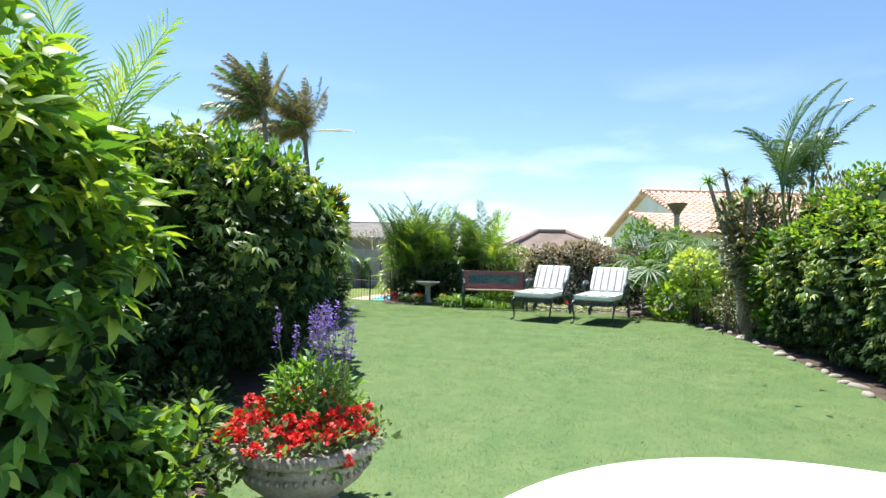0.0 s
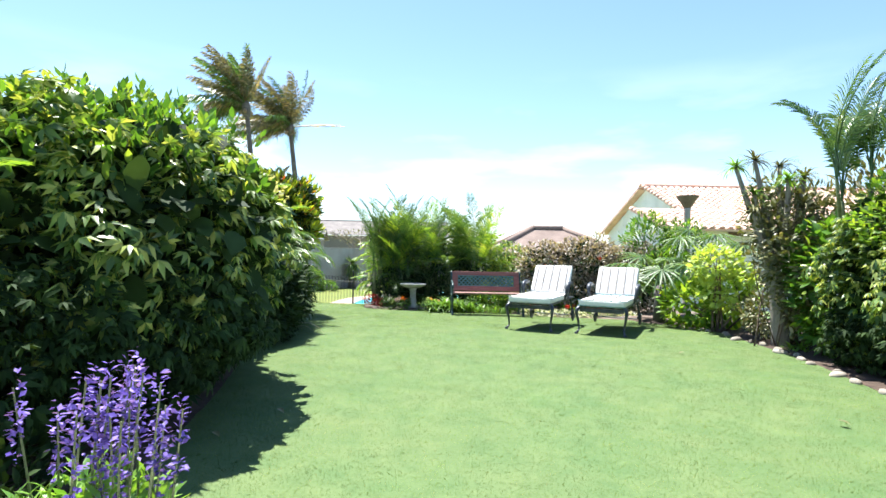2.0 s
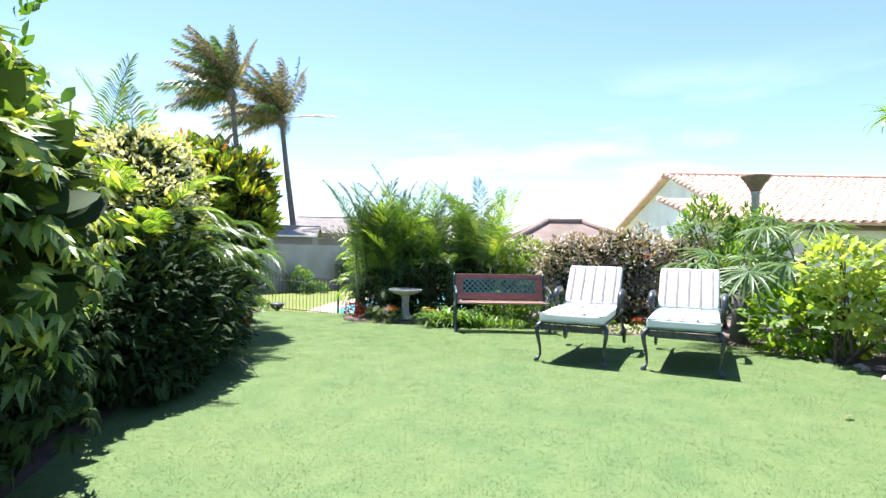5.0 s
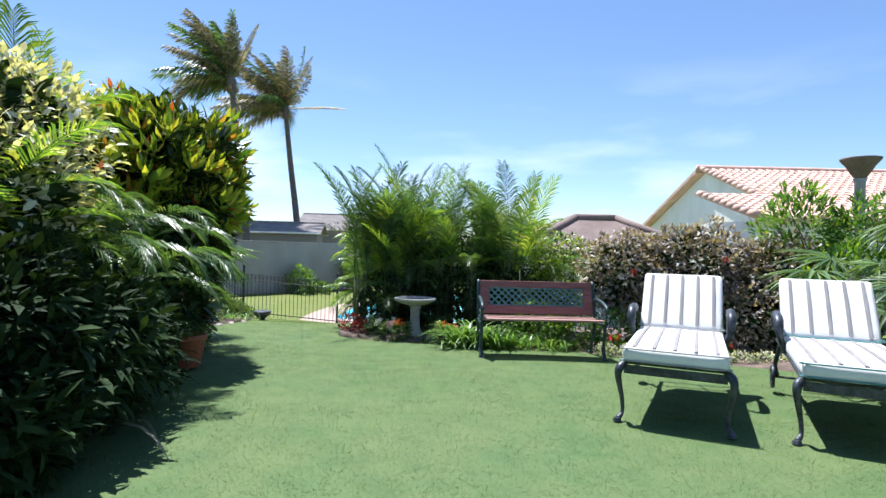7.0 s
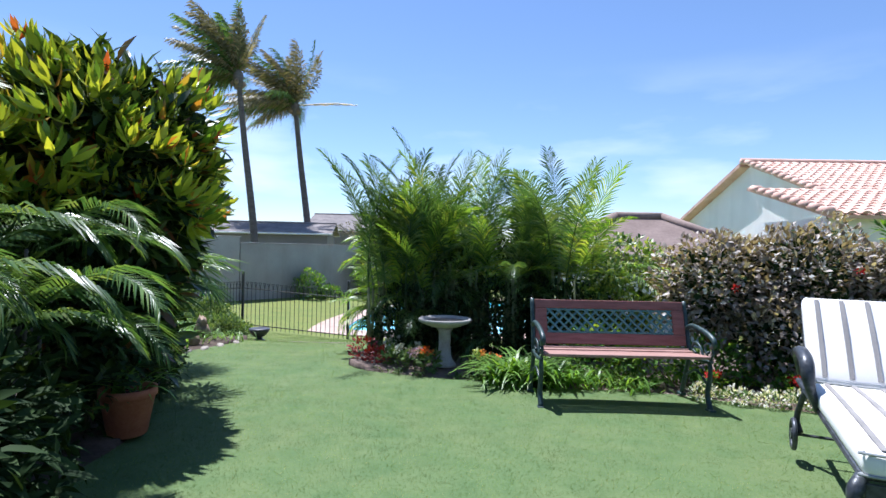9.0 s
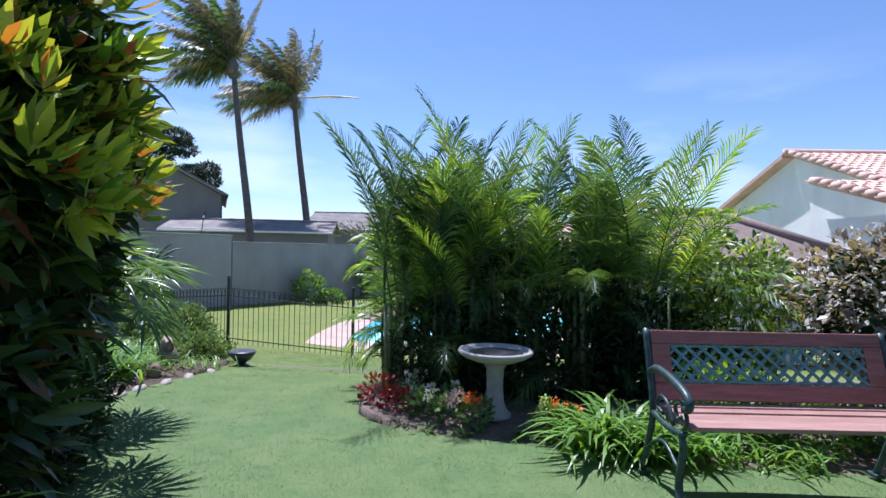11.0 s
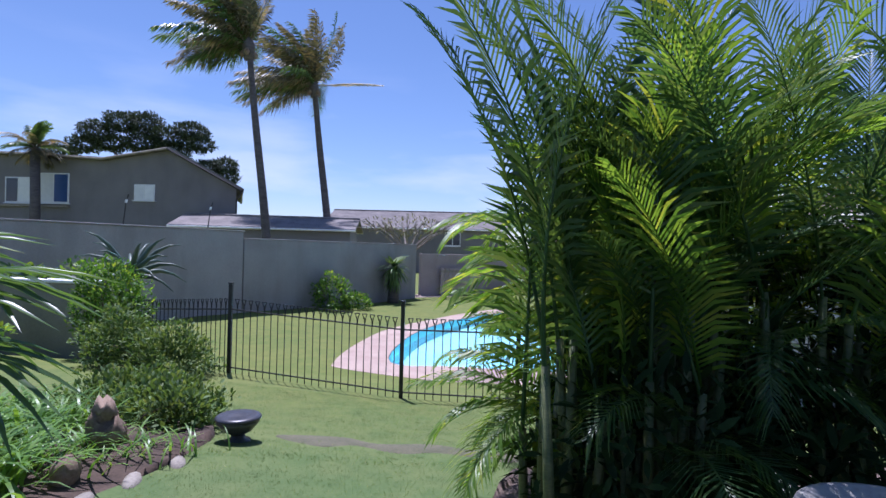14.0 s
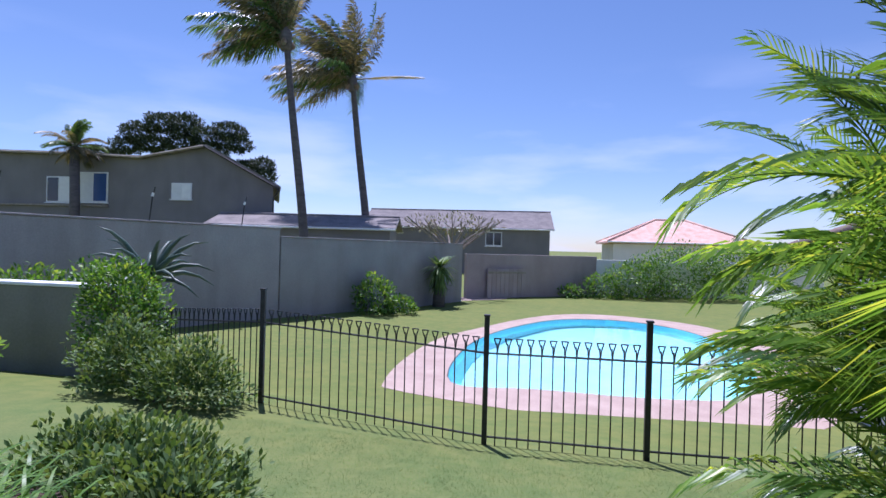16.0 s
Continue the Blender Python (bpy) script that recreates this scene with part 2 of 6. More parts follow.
SILVER = leafy("grey_green_leaf", (0.06, 0.12, 0.035), (0.165, 0.25, 0.08), 0.6, 0.3, (0.24, 0.30, 0.13), 0.2, 0.25)
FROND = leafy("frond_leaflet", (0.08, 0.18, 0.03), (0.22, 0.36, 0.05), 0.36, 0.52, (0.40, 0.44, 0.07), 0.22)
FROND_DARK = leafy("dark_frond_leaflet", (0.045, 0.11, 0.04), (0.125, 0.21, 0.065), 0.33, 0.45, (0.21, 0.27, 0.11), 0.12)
FROND_DRY = leafy("wind_burnt_leaflet", (0.09, 0.092, 0.062), (0.20, 0.185, 0.11), 0.5, 0.3, (0.38, 0.285, 0.175), 0.25)
FAN = leafy("fan_leaf", (0.06, 0.13, 0.045), (0.15, 0.24, 0.08), 0.45, 0.35)
STRAP = leafy("strap_leaf", (0.08, 0.19, 0.03), (0.21, 0.37, 0.06), 0.4, 0.4)
ALOE = leafy("aloe_leaf", (0.05, 0.085, 0.06), (0.10, 0.15, 0.10), 0.5, 0.05)
PINE = leafy("pine_needles", (0.022, 0.042, 0.018), (0.06, 0.085, 0.035), 0.7, 0.1)
# Croton body: its own dark green, taken darker for shade beneath the bright top.
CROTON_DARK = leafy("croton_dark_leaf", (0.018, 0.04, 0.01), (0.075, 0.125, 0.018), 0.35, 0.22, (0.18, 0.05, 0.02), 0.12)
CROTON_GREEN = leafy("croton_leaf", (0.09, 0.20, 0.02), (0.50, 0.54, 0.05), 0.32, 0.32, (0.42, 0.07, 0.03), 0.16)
RED_LEAF = leafy("red_leaf", (0.10, 0.012, 0.012), (0.36, 0.035, 0.025), 0.45, 0.2)
RED_FLOWER = leafy("red_petal", (0.50, 0.012, 0.015), (0.75, 0.035, 0.03), 0.6, 0.25)
PURPLE = leafy("purple_petal", (0.09, 0.05, 0.34), (0.22, 0.14, 0.55), 0.6, 0.25)
PINK = leafy("pink_petal", (0.55, 0.30, 0.46), (0.75, 0.55, 0.68), 0.6, 0.3)
ORANGE = leafy("orange_petal", (0.75, 0.13, 0.02), (0.85, 0.25, 0.03), 0.6, 0.25)
WHITE_FLOWER = leafy("white_petal", (0.65, 0.66, 0.6), (0.8, 0.8, 0.76), 0.6, 0.3)


def water_material():
    m, n, l, bsdf = nodes_of("pool_water")
    bsdf.inputs["Base Color"].default_value = (0.9, 0.98, 1.0, 1)
    bsdf.inputs["Roughness"].default_value, bsdf.inputs["IOR"].default_value = 0.03, 1.33
    bsdf.inputs["Transmission Weight"].default_value = 1.0
    nz, geo, bp = n.new("ShaderNodeTexNoise"), n.new("ShaderNodeNewGeometry"), n.new("ShaderNodeBump")
    nz.inputs["Scale"].default_value = 5
    bp.inputs["Strength"].default_value, bp.inputs["Distance"].default_value = 0.25, 0.02
    l.new(geo.outputs["Position"], nz.inputs[0]), l.new(nz.outputs[0], bp.inputs["Height"]), l.new(bp.outputs[0], bsdf.inputs["Normal"])
    return m


WATER = water_material()
RNG = np.random.default_rng(7)

# ---- builders ----
def mesh_of(name, verts, faces, mat, smooth=False):
    verts, faces = np.asarray(verts, np.float32).reshape(-1, 3), np.asarray(faces, np.int32)
    k = faces.shape[1]
    me = bpy.data.meshes.new(name)
    me.vertices.add(len(verts)), me.loops.add(faces.size), me.polygons.add(len(faces))
    me.vertices.foreach_set("co", verts.ravel()), me.loops.foreach_set("vertex_index", faces.ravel())
    me.polygons.foreach_set("loop_start", np.arange(0, faces.size, k, dtype=np.int32))
    me.polygons.foreach_set("loop_total", np.full(len(faces), k, np.int32))
    if smooth:
        me.polygons.foreach_set("use_smooth", np.ones(len(faces), bool))
    me.materials.append(mat)
    me.update(calc_edges=True)
    return me


def under(ob, parent, label="", kind=""):
    if parent is not None:
        ob.parent = parent
    return tagged(ob, label, kind=kind)


def raw(name, verts, faces, mat, parent=None, label="", kind="", smooth=False):
    return under(new(name, mesh_of(name, verts, faces, mat, smooth)), parent, label, kind)


def part(name, bm, mat, parent=None, label="", smooth=False, kind=""):
    me = bpy.data.meshes.new(name)
    bmesh.ops.recalc_face_normals(bm, faces=bm.faces)
    if smooth:
        for f in bm.faces:
            f.smooth = True
    bm.to_mesh(me), bm.free()
    me.materials.append(mat)
    return under(new(name, me), parent, label, kind)


def thing(name, m, label, category, group="", kind=""):
    ob = new(name)
    ob.empty_display_size = 0.2
    ob.matrix_world = m
    return tagged(ob, label, category, group, kind)


def box(bm, x0, y0, z0, x1, y1, z1, bevel=0.0, m=None):
    got = bmesh.ops.create_cube(bm, size=1.0)["verts"]
    for v in got:
        v.co = ((v.co.x + 0.5) * (x1 - x0) + x0, (v.co.y + 0.5) * (y1 - y0) + y0, (v.co.z + 0.5) * (z1 - z0) + z0)
    if bevel:
        edges = {e for v in got for e in v.link_edges}
        got = [v for v in bmesh.ops.bevel(bm, geom=list(edges), offset=bevel, segments=2, affect="EDGES", profile=0.5)["verts"]]
    if m is not None:
        bmesh.ops.transform(bm, matrix=m, verts=got)
    return bm


def boxed(*a, **k):
    return box(bmesh.new(), *a, **k)


def tube(points, radii, sides=8, cap=True):
    """A round bar along points."""
    bm = bmesh.new()
    pts = [Vector(p) for p in points]
    radii = [radii] * len(pts) if isinstance(radii, (int, float)) else radii
    rings, ref = [], None
    for i, p in enumerate(pts):
        t = (pts[min(i + 1, len(pts) - 1)] - pts[max(i - 1, 0)]).normalized()
        if ref is None:
            ref = t.orthogonal().normalized()
        ref = (ref - t * ref.dot(t)).normalized()
        side = t.cross(ref)
        rings.append([bm.verts.new(p + radii[i] * (math.cos(a) * ref + math.sin(a) * side)) for a in (2 * math.pi * k / sides for k in range(sides))])
    for a, b in zip(rings, rings[1:]):
        for k in range(sides):
            bm.faces.new((a[k], a[(k + 1) % sides], b[(k + 1) % sides], b[k]))
    if cap:
        bm.faces.new(rings[0][::-1]), bm.faces.new(rings[-1])
    return bm


def lathe(profile, sides=32):
    """A turned body from (radius, height) pairs."""
    bm = bmesh.new()
    rings = [[bm.verts.new((r * math.cos(2 * math.pi * k / sides), r * math.sin(2 * math.pi * k / sides), z)) for k in range(sides)] for r, z in profile]
    for a, b in zip(rings, rings[1:]):
        for k in range(sides):
            bm.faces.new((a[k], a[(k + 1) % sides], b[(k + 1) % sides], b[k]))
    bm.faces.new(rings[0][::-1]), bm.faces.new(rings[-1])
    return bm


def curve_points(points, n=8):
    """A smooth line through points."""
    p = [Vector(q) for q in points]
    p = [2 * p[0] - p[1], *p, 2 * p[-1] - p[-2]]
    out = []
    for i in range(1, len(p) - 2):
        for k in range(n):
            t = k / n
            out.append(0.5 * (2 * p[i] + (p[i + 1] - p[i - 1]) * t + (2 * p[i - 1] - 5 * p[i] + 4 * p[i + 1] - p[i + 2]) * t * t + (3 * p[i] - p[i - 1] - 3 * p[i + 1] + p[i + 2]) * t ** 3))
    return [*out, p[-2]]


def ease(v, a, b):
    t = np.clip((v - a) / (b - a), 0, 1)
    return t * t * (3 - 2 * t)


def gz(x, y):
    """Height of the ground."""
    x, y = np.asarray(x, float), np.asarray(y, float)
    base = np.interp(y, (-60, 3, 9.5, 12.4, 15.5, 18.8, 21, 6000), (0.08, 0.08, 0.12, 0.0, -0.12, -0.62, -0.93, -0.95))
    return base + 0.08 * np.clip(-2.5 - x, 0, 3) * ease(y, 16, 19) * (1 - ease(y, 19.3, 21.3)) + 0.05 * np.clip(-5 - x, 0, 4) * ease(y, 19, 22) * (1 - ease(y, 30, 34))


def unit(v):
    return v / np.maximum(np.linalg.norm(v, axis=-1, keepdims=True), 1e-9)


def oval(width=0.4, droop=0.2, fold=0.12, rows=((0.3, 0.85), (0.65, 0.9))):
    """A leaf of length 1 along y: a folded blade that bends down."""
    v, f = [(0, 0, 0)], []
    for y, w in rows:
        z = -droop * y * y
        v += [(-w * width / 2, y, z + fold * w * width), (0, y, z), (w * width / 2, y, z + fold * w * width)]
    v.append((0, 1, -droop))
    f += [(0, 2, 1), (0, 3, 2)]
    for k in range(len(rows) - 1):
        a, b = 1 + 3 * k, 4 + 3 * k
        f += [(a, a + 1, b + 1), (a, b + 1, b), (a + 1, a + 2, b + 2), (a + 1, b + 2, b + 1)]
    a, t = 1 + 3 * (len(rows) - 1), len(v) - 1
    f += [(a, a + 1, t), (a + 1, a + 2, t)]
    return np.array(v, float), np.array(f)


def strap(width=0.05, bend=0.7, rows=5):
    """A strap-shaped leaf of length 1 that arches over."""
    v, f = [], []
    for k in range(rows + 1):
        s = k / rows
        a = bend * s * 1.6
        w = width * (1 - s ** 3) * 0.5 + 0.002
        y, z = s * math.cos(a * 0.6), -bend * s * s * 0.55
        v += [(-w, y, z + w * 0.5), (w, y, z + w * 0.5)]
    for k in range(rows):
        a = 2 * k
        f += [(a, a + 1, a + 3), (a, a + 3, a + 2)]
    return np.array(v, float), np.array(f)


def join(*shapes):
    v, f, n = [], [], 0
    for a, b in shapes:
        v.append(a), f.append(b + n)
        n += len(a)
    return np.concatenate(v), np.concatenate(f)


def turned(shape, m):
    m = np.array(m)
    return shape[0] @ m[:3, :3].T + m[:3, 3], shape[1]


def umbrella_leaf(n=7, width=0.36):
    """A hand-shaped leaf: leaflets round one stalk."""
    one = oval(width, 0.5, 0.1, ((0.4, 1.0),))
    return join(*(turned((one[0] * (0.6 + 0.4 * math.cos(k * 0.5)), one[1]), pose(0, 0.25, 0, -20, 0, 360 * k / n * 0.85)) for k in range(-(n // 2), n // 2 + 1)))


def lay(shape, places, ways, normals, sizes):
    """Many copies of a leaf shape: its y axis along ways, its z axis near normals."""
    ways = unit(ways)
    x = unit(np.cross(ways, normals))
    z = np.cross(x, ways)
    rot = np.stack([x, ways, z], -1) * np.asarray(sizes)[:, None, None]
    v = np.einsum("nij,kj->nki", rot, shape[0]) + places[:, None, :]
    f = shape[1][None] + (np.arange(len(places)) * len(shape[0]))[:, None, None]
    return v.reshape(-1, 3), f.reshape(-1, 3)


def blob_points(blobs, n, depth=0.35, lump=0.2, low=None):
    """Places and outward ways near the lumpy surface of a union of ellipsoids."""
    sizes = np.array([b[3] * b[4] + b[4] * b[5] + b[3] * b[5] for b in blobs])
    out_p, out_w = [], []
    for b, c in zip(blobs, (n * sizes / sizes.sum()).astype(int)):
        centre, radii = np.array(b[:3]), np.array(b[3:6])
        d = unit(RNG.normal(size=(int(c * 1.7), 3)))
        seed = RNG.uniform(0, 50, 3)
        wave = np.sin(d @ np.array([5.1, 2.3, 3.7]) + seed[0]) + np.sin(d @ np.array([-3.2, 6.3, 4.1]) + seed[1]) + np.sin(d @ np.array([8.3, -7.1, 9.2]) + seed[2])
        r = (1 + lump * wave / 3) * (1 - depth * RNG.random(len(d)) ** 2)
        p = centre + d * radii * r[:, None]
        keep = p[:, 2] > (gz(p[:, 0], p[:, 1]) + 0.04 if low is None else low)
        for o in blobs:
            if o is not b:
                keep &= (((p - np.array(o[:3])) / np.array(o[3:6])) ** 2).sum(1) > 0.45
        p, d = p[keep][:c], unit(d[keep][:c] / radii)
        out_p.append(p), out_w.append(d)
    return np.concatenate(out_p), np.concatenate(out_w)


def foliage(name, blobs, n, shape, size, mat, parent, up=0.3, wild=0.6, depth=0.35, lump=0.2, low=None, label="", tip=0.0):
    p, w = blob_points(blobs, n, depth, lump, low)
    ways = w + RNG.normal(size=p.shape) * wild + np.array([0, 0, up])
    normals = w * 0.6 + np.array([0, 0, 1.0]) + RNG.normal(size=p.shape) * 0.35
    sizes = size * RNG.uniform(0.6, 1.25, len(p))
    v, f = lay(shape, p, ways, normals, sizes)
    return raw(name, v, f, mat, parent, label, "stuff")


def stems(blobs, base, parent, count=6, radius=0.022, mat=TWIG):
    """Stems that fork from the base into the crown, each one a part."""
    for k in range(count):
        b = blobs[k % len(blobs)]
        foot = Vector(base) + Vector((RNG.normal() * 0.12, RNG.normal() * 0.12, -0.03))
        end = Vector(b[:3]) + Vector((RNG.uniform(-0.6, 0.6) * b[3], RNG.uniform(-0.6, 0.6) * b[4], RNG.uniform(0.1, 0.7) * b[5]))
        mid = foot.lerp(end, 0.5) + Vector((RNG.normal() * 0.08, RNG.normal() * 0.08, 0.05))
        part("stem", tube(curve_points([foot, mid, end], 4), [radius * (1 - 0.8 * i / 8) for i in range(9)], 6), mat, parent, smooth=True)


def shrub(name, label, blobs, n, shape, size, mat, up=0.3, wild=0.6, depth=0.35, lump=0.2, count=6, radius=0.02, category="shrub"):
    bx, by = np.mean([b[0] for b in blobs]), np.mean([b[1] for b in blobs])
    base = (float(bx), float(by), float(gz(bx, by)))
    ob = thing(name, Matrix.Identity(4), label, category)
    foliage("crown", blobs, n, shape, size, mat, ob, up, wild, depth, lump)
    stems(blobs, base, ob, count, radius)
    return ob


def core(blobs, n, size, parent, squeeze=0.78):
    """Dense leaves inside a crown, coloured dark for inner shade, which block the light."""
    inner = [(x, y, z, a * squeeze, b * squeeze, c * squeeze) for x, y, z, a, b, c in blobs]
    foliage("inner_leaves", inner, n, oval(0.6, 0.2, 0.1, ((0.25, 0.8), (0.55, 1.0), (0.82, 0.6))), size, SHADE_LEAF, parent, 0.1, 0.9, 0.6, 0.15, None, "inner leaves coloured dark for deep shade")


def frond_mesh(name, length, pairs, leaflet, start, sag, mat, wind=(0, 0, 0), vee=0.5, droop=0.35, width=0.028, bare=0.18, thick=0.012, side=0.0, rough=0.06):
    """A feather palm frond that rises along +y at the angle start, and arches over by sag degrees."""
    n = pairs
    s = np.linspace(0, 1, n + 8)
    ang = np.radians(start - sag * s ** 1.4)
    tan = np.stack([np.sin(side * s), np.cos(ang), np.sin(ang)], 1) + np.array(wind) * (s ** 1.3)[:, None]
    tan = unit(tan)
    pts = np.concatenate([[[0, 0, 0]], np.cumsum(tan[:-1], 0)]) * length / (n + 7)
    keep = s >= bare
    p, t, q = pts[keep], tan[keep], (s[keep] - bare) / (1 - bare)
    sides = unit(np.cross(t, np.array([0, 0, 1.0]) + 1e-3))
    ups = np.cross(sides, t)
    size = leaflet * (0.35 + 0.65 * np.sin(np.pi * np.clip(q * 0.82 + 0.12, 0, 1))) * RNG.uniform(0.9, 1.1, len(q))
    v, f, c = [], [], 0
    for hand in (-1, 1):
        way = unit(hand * sides * (1 - 0.45 * q[:, None]) + t * (0.55 + 0.6 * q[:, None]) + ups * vee * 0.6 + RNG.normal(size=t.shape) * rough)
        mid = p + way * size[:, None] * 0.45
        end = p + way * size[:, None] * 0.95 + np.array([0, 0, -1.0]) * (size * droop)[:, None] + np.array(wind) * (size * 0.3)[:, None]
        wv = t * width
        block = np.stack([p - wv * 0.3, p + wv * 0.3, mid + wv * 0.5 + ups * 0.004, mid - wv * 0.5 - ups * 0.004, end], 1)
        v.append(block.reshape(-1, 3))
        base = c + 5 * np.arange(len(p))[:, None]
        f.append((base[:, :, None] + np.array([[0, 1, 2], [0, 2, 3], [3, 2, 4]])[None]).reshape(-1, 3))
        c += 5 * len(p)
    # the rachis, four-sided
    m = len(pts)
    r = thick * (1 - 0.85 * s)[:, None]
    sd = unit(np.cross(tan, np.array([0, 0, 1.0]) + 1e-3))
    un = np.cross(sd, tan)
    ring = np.stack([pts + sd * r, pts + un * r, pts - sd * r, pts - un * r], 1).reshape(-1, 3)
    k = np.arange(m - 1)[:, None] * 4
    quad = np.concatenate([np.concatenate([k + a, k + (a + 1) % 4, k + 4 + (a + 1) % 4], 1) for a in range(4)] + [np.concatenate([k + a, k + 4 + (a + 1) % 4, k + 4 + a], 1) for a in range(4)]) + c
    v.append(ring), f.append(quad)
    return mesh_of(name, np.concatenate(v), np.concatenate(f), mat)


def put(name, mesh, parent, m):
    ob = new(name, mesh)
    ob.parent = parent
    ob.matrix_basis = m
    return ob


def palm_clump(name, label, spots, meshes, count, lift=(0.2, 1.0), scale=(0.75, 1.1), tilt=(-25, 25), canes=True, cane_r=0.022, azimuth=None, category="palm", cane_mat=CANE):
    """Feather palms that share a foot: canes, and fronds as parts."""
    ob = thing(name, Matrix.Identity(4), label, category)
    for k in range(count):
        x, y = spots[k % len(spots)]
        x, y = x + RNG.normal() * 0.12, y + RNG.normal() * 0.12
        g = float(gz(x, y))
        z = g + RNG.uniform(*lift)
        az = RNG.uniform(0, 360) if azimuth is None else RNG.uniform(*azimuth)
        sc = RNG.uniform(*scale)
        put("frond", meshes[k % len(meshes)], ob, pose(x, y, z, RNG.uniform(*tilt), 0, az) @ Matrix.Scale(sc, 4))
        if canes:
            lean = Vector((RNG.normal() * 0.05, RNG.normal() * 0.05, 0))
            part("cane", tube([(x + lean.x, y + lean.y, g - 0.03), (x, y, z + 0.05)], [cane_r * 1.2, cane_r * 0.8], 6), cane_mat, ob, smooth=True)
    return ob


def fan_mesh(name, radius, segments, mat, spread=300, droop=0.25):
    """A fan palm's leaf: folded fingers round the end of the stalk, which lies at the origin; the leaf looks along +y."""
    shapes = []
    for k in range(segments):
        a = spread * (k / (segments - 1) - 0.5)
        one = oval(0.085, droop, 0.3, ((0.45, 1.0), (0.7, 0.7)))
        r = radius * (0.8 + 0.2 * math.cos(math.radians(a))) * RNG.uniform(0.94, 1.04)
        shapes.append(turned((one[0] * r, one[1]), pose(0, 0, 0, 8 * (-1) ** k, 0, a)))
    v, f = join(*shapes)
    return mesh_of(name, v, f, mat)


def fan_palm(name, label, foot, leaves, mesh, trunk=0.4, trunk_r=0.08):
    """leaves: azimuth, stalk length, rise of the stalk in degrees, tilt of the leaf, scale."""
    x, y = foot
    g = float(gz(x, y))
    ob = thing(name, pose(x, y, g), label, "palm")
    part("trunk", tube([(0, 0, -0.05), (0.01, 0, trunk * 0.5), (0, 0.01, trunk)], [trunk_r * 1.2, trunk_r, trunk_r * 0.8], 10), PALM_BARK, ob, smooth=True)
    for az, reach, rise, tilt, sc in leaves:
        a, e = math.radians(az), math.radians(rise)
        end = Vector((-math.sin(a) * math.cos(e), math.cos(a) * math.cos(e), math.sin(e))) * reach + Vector((0, 0, trunk * 0.9))
        mid = end * 0.5 + Vector((0, 0, trunk * 0.5 + 0.06 * reach))
        part("stalk", tube(curve_points([(0, 0, trunk * 0.8), mid, end], 4), [0.013 - 0.0008 * i for i in range(9)], 6), CANE, ob, smooth=True)
        put("fan_leaf", mesh, ob, Matrix.Translation(end) @ pose(0, 0, 0, 0, 0, az) @ pose(0, 0, 0, tilt) @ Matrix.Scale(sc, 4))
    return ob


def tuft(name, label, x, y, n, length, mat, width=0.05, bend=0.7, spread=0.15, rise=1.2, category="plant", z=None):
    g = float(gz(x, y)) if z is None else z
    ob = thing(name, pose(x, y, g), label, category)
    a = RNG.uniform(0, 2 * math.pi, n)
    ways = np.stack([np.cos(a), np.sin(a), rise * RNG.uniform(0.5, 1.6, n)], 1)
    p = np.stack([RNG.normal(size=n) * spread, RNG.normal(size=n) * spread, np.full(n, -0.01)], 1)
    v, f = lay(strap(width, bend), p, ways, np.tile([0, 0, 1.0], (n, 1)) + ways * 0.01, length * RNG.uniform(0.6, 1.1, n))
    raw("leaves", v, f, mat, ob, "", "stuff")
    return ob


def cluster(name, centre, radius, n, shape, size, mat, parent, label="", up=0.4, flat=0.8):
    """A small flower head or leaf bunch."""
    b = (*centre, radius, radius, radius * flat)
    return foliage(name, [b], n, shape, size, mat, parent, up, 0.5, 0.6, 0.1, -50, label)
# ---- ground, beds, paths ----
POOL_EDGE = [(-3.15, 22.3), (-3.2, 25.0), (-2.75, 27.2), (-1.9, 29.2), (-0.6, 31.0), (1.2, 31.4), (2.6, 30.0), (3.0, 27.4), (2.5, 24.8), (1.5, 22.5), (0.2, 22.0), (-1.8, 22.15)]
PAVE_EDGE = [(-4.2, 22.1), (-4.2, 24.0), (-3.85, 26.4), (-2.9, 28.6), (-1.75, 30.8), (-0.4, 32.4), (1.4, 32.7), (3.5, 31.0), (4.0, 27.8), (3.4, 24.3), (2.0, 21.2), (0.0, 20.5), (-2.1, 20.95), (-3.9, 21.6)]


def inside(poly, x, y):
    hit = np.zeros(np.shape(x), bool)
    for (ax, ay), (bx, by) in zip(poly, poly[1:] + poly[:1]):
        cross = (ay > y) != (by > y)
        hit ^= cross & (x < (bx - ax) * (y - ay) / (by - ay + 1e-12) + ax)
    return hit


def axis(lo, hi, step, far):
    mid = np.arange(lo, hi + step / 2, step)
    out = np.geomspace(step * 2, far, 26)
    return np.concatenate([lo - out[::-1], mid, hi + out])


gx, gy = axis(-9, 9, 0.2, 3000), axis(-2, 34, 0.2, 3000)
X, Y = np.meshgrid(gx, gy)
Z = gz(X, Y) - 1.6 * inside([(0.2 + (x - 0.2) * 1.1, 26.4 + (y - 26.4) * 1.07) for x, y in POOL_EDGE], X, Y)
Z = Z + 0.012 * np.sin(X * 2.1 + Y) * np.sin(Y * 1.7) * (np.abs(X) < 9) * (Y < 20)
idx = np.arange(X.size).reshape(X.shape)
quads = np.stack([idx[:-1, :-1], idx[:-1, 1:], idx[1:, 1:], idx[1:, :-1]], -1).reshape(-1, 4)
ground = raw("ground", np.stack([X, Y, Z], -1), quads, LAWN, smooth=True)
tagged(ground, "mown green lawn with paler dry patches", "lawn", kind="structure")


